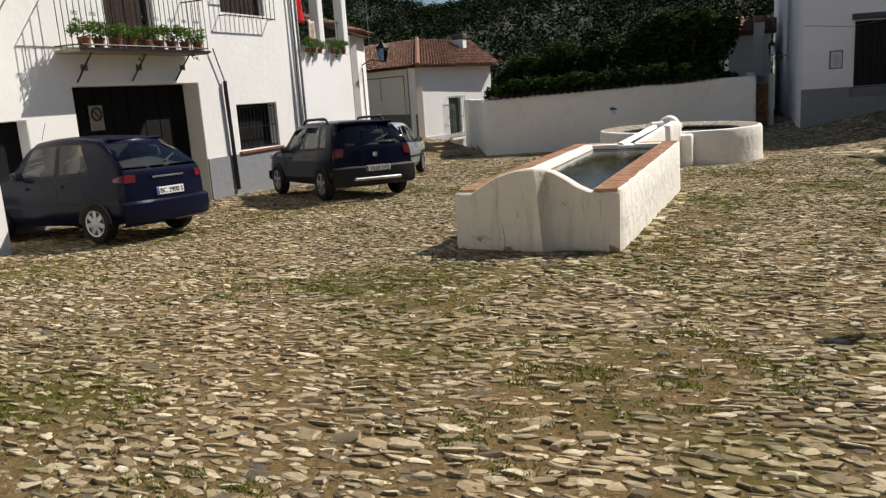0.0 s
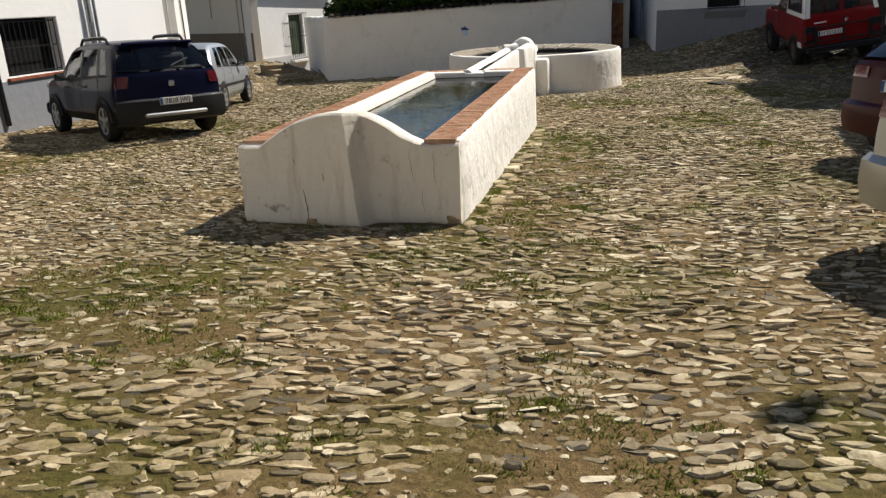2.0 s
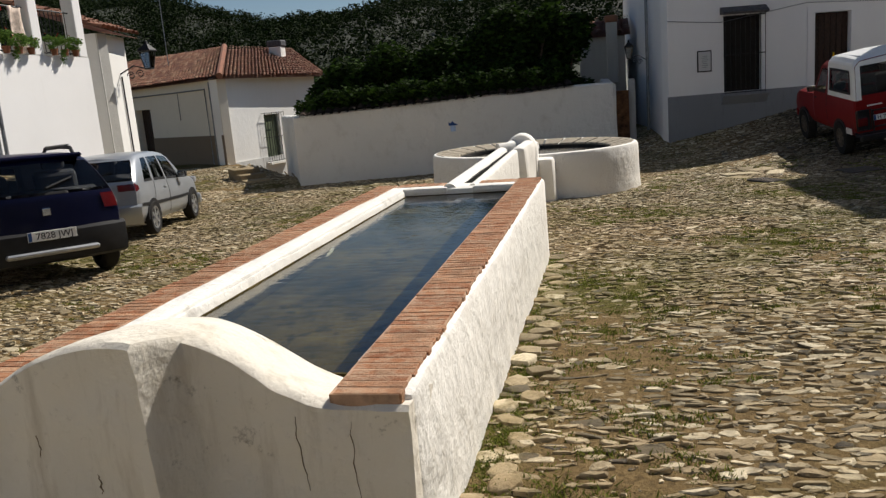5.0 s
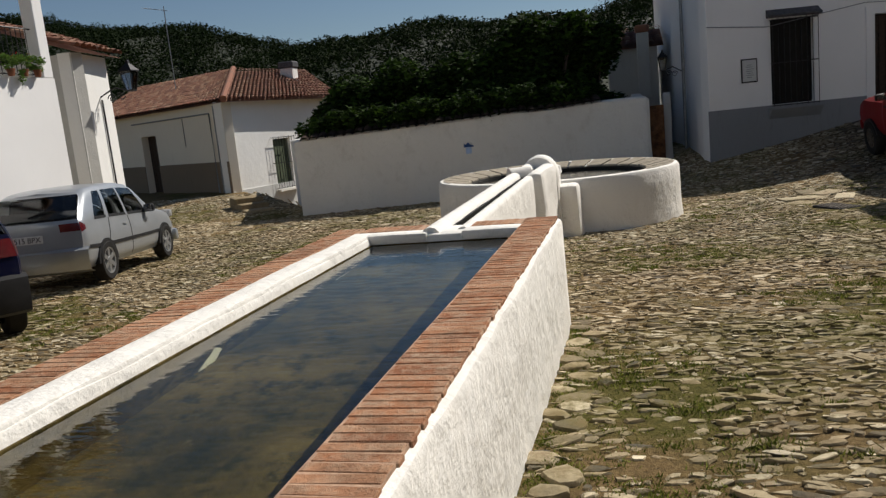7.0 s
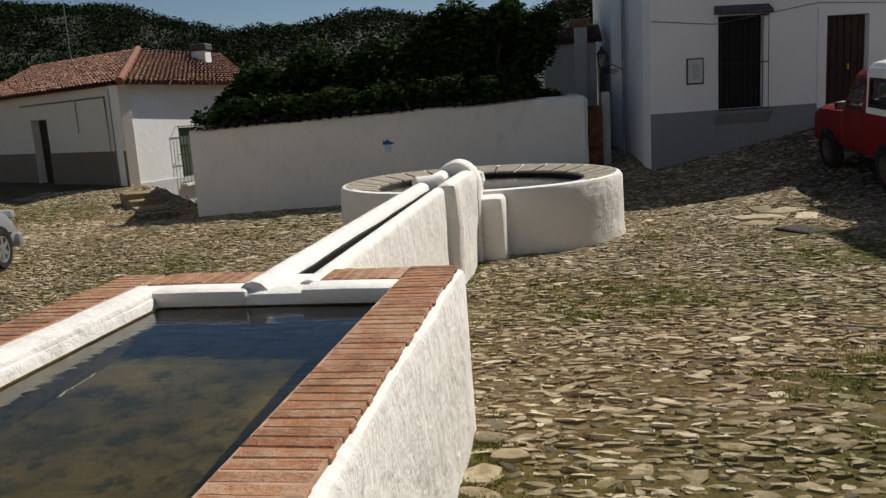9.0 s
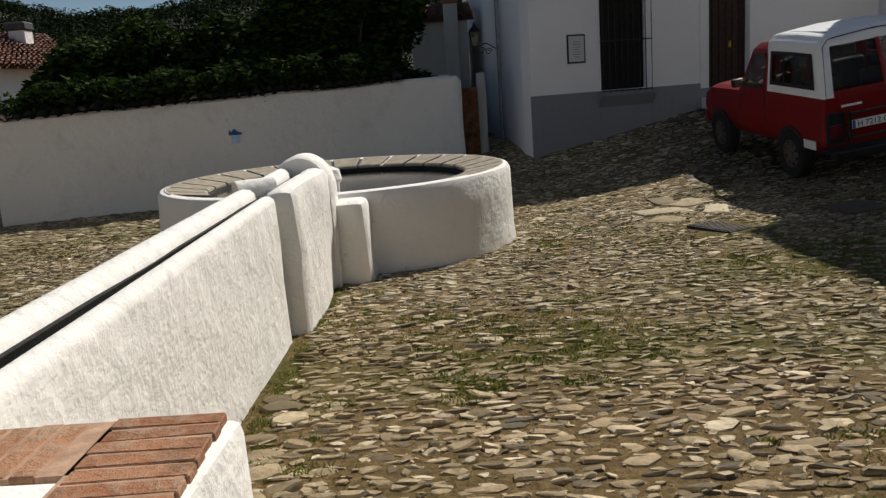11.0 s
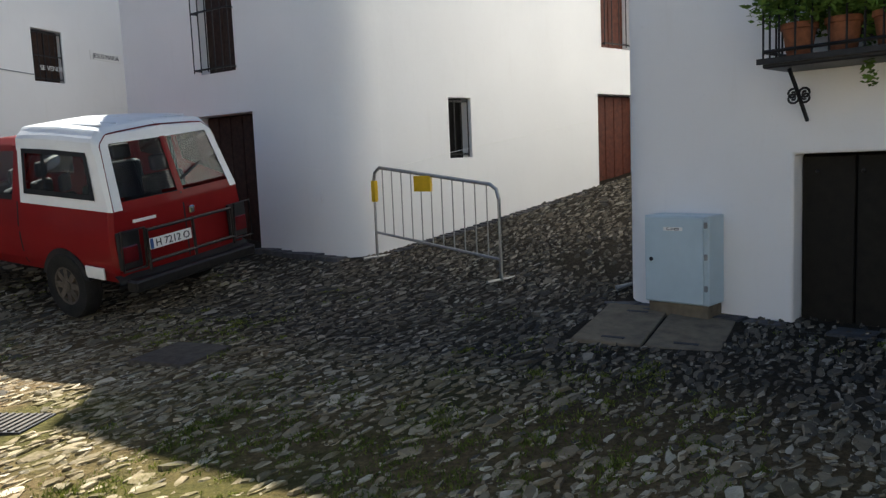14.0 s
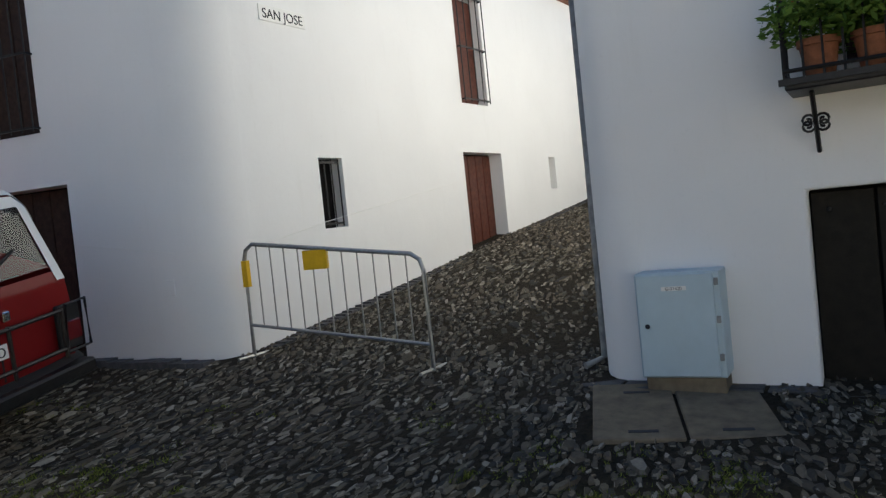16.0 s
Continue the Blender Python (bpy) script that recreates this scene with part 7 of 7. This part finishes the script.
# drain grate and loose slabs in the square
gr = thing("drain_grate", "steel slot drain grate in the cobbles", "drain", pose(2.09, 20.93, G(2.09, 20.93) + 0.02, 0, 0, 28) @ Matrix.Diagonal((0.72, 0.9, 1, 1)))
part("frame", boxbm((-0.26, -0.34, -0.05), (0.26, 0.34, 0.0), 0.004), M["ink"], gr)
for k in range(11):
    part("slat", boxbm((-0.24, -0.32 + 0.06 * k, -0.01), (0.24, -0.292 + 0.06 * k, 0.010), 0.002), M["manhole"], gr)
for k, (x, y, a, b) in enumerate(((1.85, 22.4, 0.34, 0.2), (2.35, 22.9, 0.3, 0.2), (1.75, 21.75, 0.26, 0.17), (2.5, 22.2, 0.24, 0.17), (2.1, 23.2, 0.3, 0.16))):
    fs = tagged(part("flat_slab", lumpy_box((-a, -b, -0.06), (a, b, 0.014), 0.12, 0.05, 80 + k, 0.02), M["stone_single"], None, "", True), "flat worn stone slab beside the drain", "slab", "slabs by the drain")
    fs.matrix_world = pose(x, y, G(x, y) + gnoise(x, y) + 0.012, 0, 0, 20 + 17 * k)
mh = tagged(part("manhole_cover", boxbm((-0.3, -0.3, -0.05), (0.3, 0.3, 0.022), 0.006), M["manhole"], None), "dark iron manhole cover in the cobbles", "manhole cover")
mh.matrix_world = pose(3.75, 21.25, G(3.75, 21.25) + 0.01, 0, -2, 12)
# stones along the foot of the trough and channel


def edge_stone_shape(k):
    """A flat broken stone with an uneven outline."""
    rr = random.Random(300 + k)
    n = rr.choice((7, 8, 9))
    radii = [rr.uniform(0.72, 1.08) for _ in range(n)]
    bm_ = bmesh.new()
    rings = []
    for f, z in ((1.0, -0.1), (1.0, 0.004), (0.9, 0.016), (0.5, 0.022)):
        rings.append([bm_.verts.new((0.115 * f * q * math.cos((i + 0.3 * q) * 2 * math.pi / n), 0.10 * f * q * math.sin((i + 0.3 * q) * 2 * math.pi / n), z + rr.uniform(-0.002, 0.002))) for i, q in enumerate(radii)])
    for a, b in zip(rings, rings[1:]):
        for i in range(n):
            bm_.faces.new((a[i], a[(i + 1) % n], b[(i + 1) % n], b[i]))
    bm_.faces.new(rings[-1])
    return bm_


for k in range(52):
    y = 7.72 + 0.17 * k
    x = -1.27 if y < 14.1 else -1.86
    fs = tagged(part("edge_stone", edge_stone_shape(k), M["stone_single"], None, "", True), "flat worn edge stone at the trough foot", "stone", "stones along the trough")
    fs.matrix_world = pose(x + 0.075 * math.sin(k * 2.2), y + 0.05 * math.sin(k * 5.3), G(x, y) + 0.008 * math.sin(k * 1.3), 3 * math.sin(k), 4 * math.sin(k * 2.7), 25 * math.sin(k * 1.7)) @ Matrix.Diagonal((0.5 + 0.6 * abs(math.sin(k * 3.1)), 0.5 + 0.5 * abs(math.sin(k * 1.9)), 1, 1))
# lantern on a long arm over the parked cars
lantern((3.96, 10.0, 5.75), (5.93, 10.0, 5.6), "black street lantern on a long wall arm", 0.62)


# ---- cobbles ----
BLOCKED = [(-3.28, -1.36, 7.95, 14.05), (-2.45, -1.92, 14.0, 19.6), (-30, -11.55, 7, 22), (6.5, 18, -16, 18.35), (7.0, 18, 22.3, 32), (-30, -9.8, -16, 7.3)]


def free(x, y):
    for a, b, c, d_ in BLOCKED:
        if a < x < b and c < y < d_:
            return False
    if (x - RC.x) ** 2 + (y - RC.y) ** 2 < (RR + 0.04) ** 2:
        return False
    if 7.0 < x < 18 and y > 22.05 - 0.2205 * (x - 7.42):
        return False
    if x > 6.5 and y < 18.42 - 0.174 * (x - 6.85):
        return False
    if x > 1.0 and y > 28.75 + 0.30 * (x - 1.0):
        return False
    if -9.75 < x < -0.5 and y > 27.72 + 0.189 * (x + 9.75):
        return False
    if 5.3 < x < 6.5 and 17.25 < y < 18.45:
        return False
    if 1.75 < x < 2.42 and 20.5 < y < 21.35:
        return False
    return True


SIDES = 7


def stone_rows():
    """Flat broken stones laid roughly in courses across the walk: middle, length, width, turn, height."""
    rnd = random.Random(21)
    out = []
    y = -4.0
    while y < 34:
        near = 0.8 < y < 24
        x = -18.5 if y > 24.5 else -13.5 if y > 7.7 else -9.6
        pitch = rnd.uniform(0.040, 0.058) * (1.0 if near else 1.8)
        while x < (15.5 if 17 < y < 22.5 else 7):
            k = 1.0 if (abs(x) < 9 and near) else 1.3 if x > 0 else 1.6
            big = rnd.random()
            ln = (rnd.uniform(0.05, 0.10) if big < 0.40 else rnd.uniform(0.10, 0.17) if big < 0.94 else rnd.uniform(0.15, 0.22)) * k
            cx, cy = x + ln / 2, y + rnd.uniform(-0.045, 0.045) + 0.14 * noise.noise((x * 0.7, y * 0.35, 5))
            gap = noise.noise((cx * 0.55, cy * 0.55, 11))
            if free(cx, cy) and not (gap > 0.30 and rnd.random() < 0.55) and rnd.random() < 0.98 and -0.42 * (cy + 4) - 7 < cx:
                wd = pitch * rnd.uniform(0.7, 1.25) if big < 0.94 else pitch * rnd.uniform(1.4, 2.3)
                out.append((cx, cy, ln * rnd.uniform(0.9, 1.1), wd, rnd.gauss(0, 0.20) + 0.35 * noise.noise((cx * 0.3, cy * 0.3, 2)), (rnd.uniform(0.003, 0.011) + (0.009 if rnd.random() < 0.15 else 0)) * (1.35 if cx > 4 else 1.0)))
            x += ln + rnd.uniform(0.0, 0.018)
        y += pitch
    return out


def stone_arrays(S, seed):
    rng = np.random.default_rng(seed)
    S = np.array(S)
    n = len(S)
    ang = (np.arange(SIDES)[None, :] + rng.uniform(-0.36, 0.36, (n, SIDES))) * 2 * np.pi / SIDES
    rr = 1.0 + rng.uniform(-0.26, 0.16, (n, SIDES))
    # squarish outline
    ca, sa = np.cos(ang), np.sin(ang)
    sq = 1.0 / np.maximum(np.abs(ca), np.abs(sa)) ** 0.3
    ux, uy = ca * rr * sq * S[:, 2:3] / 2, sa * rr * sq * S[:, 3:4] / 2
    c, s = np.cos(S[:, 4:5]), np.sin(S[:, 4:5])
    tilt = rng.normal(size=(n, 2)) * np.array([[0.09, 0.17]])
    base = np.array([G(a, b) + gnoise(a, b) for a, b in S[:, :2]])[:, None]
    sx = np.array([(G(a + 0.1, b) - G(a - 0.1, b)) / 0.2 for a, b in S[:, :2]])[:, None]
    sy = np.array([(G(a, b + 0.1) - G(a, b - 0.1)) / 0.2 for a, b in S[:, :2]])[:, None]
    rings = []
    for f, dz in ((1.0, -0.03), (0.97, 0.45), (0.74, 1.0)):
        x, y = ux * f, uy * f
        gx, gy = x * c - y * s, x * s + y * c
        z = base + gx * (tilt[:, :1] + sx) + gy * (tilt[:, 1:] + sy) + (S[:, 5:6] * dz if dz > 0 else dz)
        if dz > 0:
            z = z + rng.uniform(-0.0035, 0.0035, (n, SIDES))
        rings.append(np.stack([S[:, :1] + gx, S[:, 1:2] + gy, z], 2))
    V = np.stack(rings, 1).reshape(n, -1, 3)
    faces = []
    for k in range(SIDES):
        k1 = (k + 1) % SIDES
        for r in range(2):
            faces.append((r * SIDES + k, r * SIDES + k1, (r + 1) * SIDES + k1, (r + 1) * SIDES + k))
    return V, faces, tuple(2 * SIDES + k for k in range(SIDES))


def pebbles():
    rnd = random.Random(33)
    out = []
    while len(out) < 22000:
        x, y = rnd.uniform(-5.5, 4.5), 1.2 + 21 * rnd.random() ** 1.15
        if free(x, y):
            ln = rnd.uniform(0.012, 0.05)
            out.append((x, y, ln, ln * rnd.uniform(0.5, 0.95), rnd.uniform(-1.5, 1.5), rnd.uniform(0.001, 0.008)))
    return out


STONES = stone_rows()
NEAR = [s for s in STONES if -1.1 < s[0] < 0.2 and 8.6 < s[1] < 11.5]
NEAR = NEAR[:280]
keep = set(NEAR)
REST = [s for s in STONES if s not in keep] + pebbles()
V, quads, cap = stone_arrays(REST, 4)
nV = 3 * SIDES
me = bpy.data.meshes.new("cobbles")
nst = len(REST)
q = (np.array(quads)[None] + (np.arange(nst) * nV)[:, None, None]).reshape(-1, 4)
cp = (np.array(cap)[None] + (np.arange(nst) * nV)[:, None])
me.vertices.add(nst * nV)
me.vertices.foreach_set("co", V.reshape(-1).astype(np.float32))
nloops = q.size + cp.size
me.loops.add(nloops)
me.loops.foreach_set("vertex_index", np.concatenate([q.reshape(-1), cp.reshape(-1)]).astype(np.int32))
npoly = len(q) + len(cp)
me.polygons.add(npoly)
me.polygons.foreach_set("loop_start", np.concatenate([np.arange(len(q)) * 4, len(q) * 4 + np.arange(len(cp)) * SIDES]).astype(np.int32))
me.update(calc_edges=True)
me.validate()
me.polygons.foreach_set("use_smooth", np.ones(npoly, dtype=bool))
me.update()
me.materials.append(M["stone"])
cob = tagged(new("cobbles", me), "uneven cobbles of worn pale stone and slate", "cobbles", "", "stuff")
me.set_sharp_from_angle(angle=radians(25))

pavement = tagged(new("pavement"), "cobbled pavement by the trough, stones on edge", "pavement", "", "structure")
V, quads, cap = stone_arrays(NEAR, 5)
for k in range(len(NEAR)):
    m_ = bpy.data.meshes.new("cobble")
    m_.from_pydata(V[k].tolist(), [], [*quads, cap])
    m_.materials.append(M["stone_single"])
    o = new("cobble", m_)
    o.parent = pavement

# short weeds between the stones
rng = np.random.default_rng(9)
P = []
while len(P) < 2800:
    x, y = rng.uniform(-9, 6), rng.uniform(1.5, 26)
    if free(x, y) and noise.noise((x * 0.55, y * 0.55, 11)) > 0.22 + rng.uniform(-0.12, 0.12):
        P.append((x, y, G(x, y) + gnoise(x, y)))
TUFTS = []
while len(TUFTS) < 800:
    x, y = rng.uniform(-7, 5), rng.uniform(1.5, 24)
    if free(x, y) and noise.noise((x * 0.55, y * 0.55, 11)) > 0.05 + rng.uniform(-0.2, 0.15):
        TUFTS.append((x, y, G(x, y) + gnoise(x, y)))
for k in range(420):
    f = rng.random()
    x, y = ((-1.30, lerp_(7.9, 14, f)) if k % 3 == 0 else (-1.31, lerp_(8.2, 13.9, f)) if k % 3 == 1 else (-1.93, lerp_(14.1, 19.3, f)))
    P.append((x + rng.normal() * 0.03, y, G(x, y) + gnoise(x, y)))
verts, faces = [], []
for x, y, z in P:
    rad = rng.uniform(0.012, 0.055)
    for k in range(int(14 + 520 * rad)):
        a = rng.uniform(0, 6.28)
        bx, by = x + rng.normal() * rad * 1.3, y + rng.normal() * rad * 0.8
        h, w = rng.uniform(0.006, 0.024), rng.uniform(0.0025, 0.006)
        i = len(verts)
        lx, ly = rng.normal() * 0.012, rng.normal() * 0.012
        verts += [(bx - w * math.cos(a), by - w * math.sin(a), z), (bx + w * math.cos(a), by + w * math.sin(a), z), (bx + lx, by + ly, z + h)]
        faces.append((i, i + 1, i + 2))
for x, y, z in TUFTS:
    rad = rng.uniform(0.03, 0.085)
    for k in range(int(1500 * rad)):
        a = rng.uniform(0, 6.28)
        ox, oy = rng.normal() * rad * 1.2, rng.normal() * rad * 0.7
        h, w = rng.uniform(0.012, 0.034), rng.uniform(0.003, 0.007)
        i = len(verts)
        lx, ly = rng.normal() * 0.016, rng.normal() * 0.016
        bx, by = x + ox, y + oy
        verts += [(bx - w * math.cos(a), by - w * math.sin(a), z), (bx + w * math.cos(a), by + w * math.sin(a), z), (bx + lx, by + ly, z + h)]
        faces.append((i, i + 1, i + 2))
me = bpy.data.meshes.new("weeds")
me.from_pydata(verts, [], faces)
me.materials.append(M["grass"])
tagged(new("weeds", me), "sparse short green weeds between cobbles", "weeds", "", "stuff")
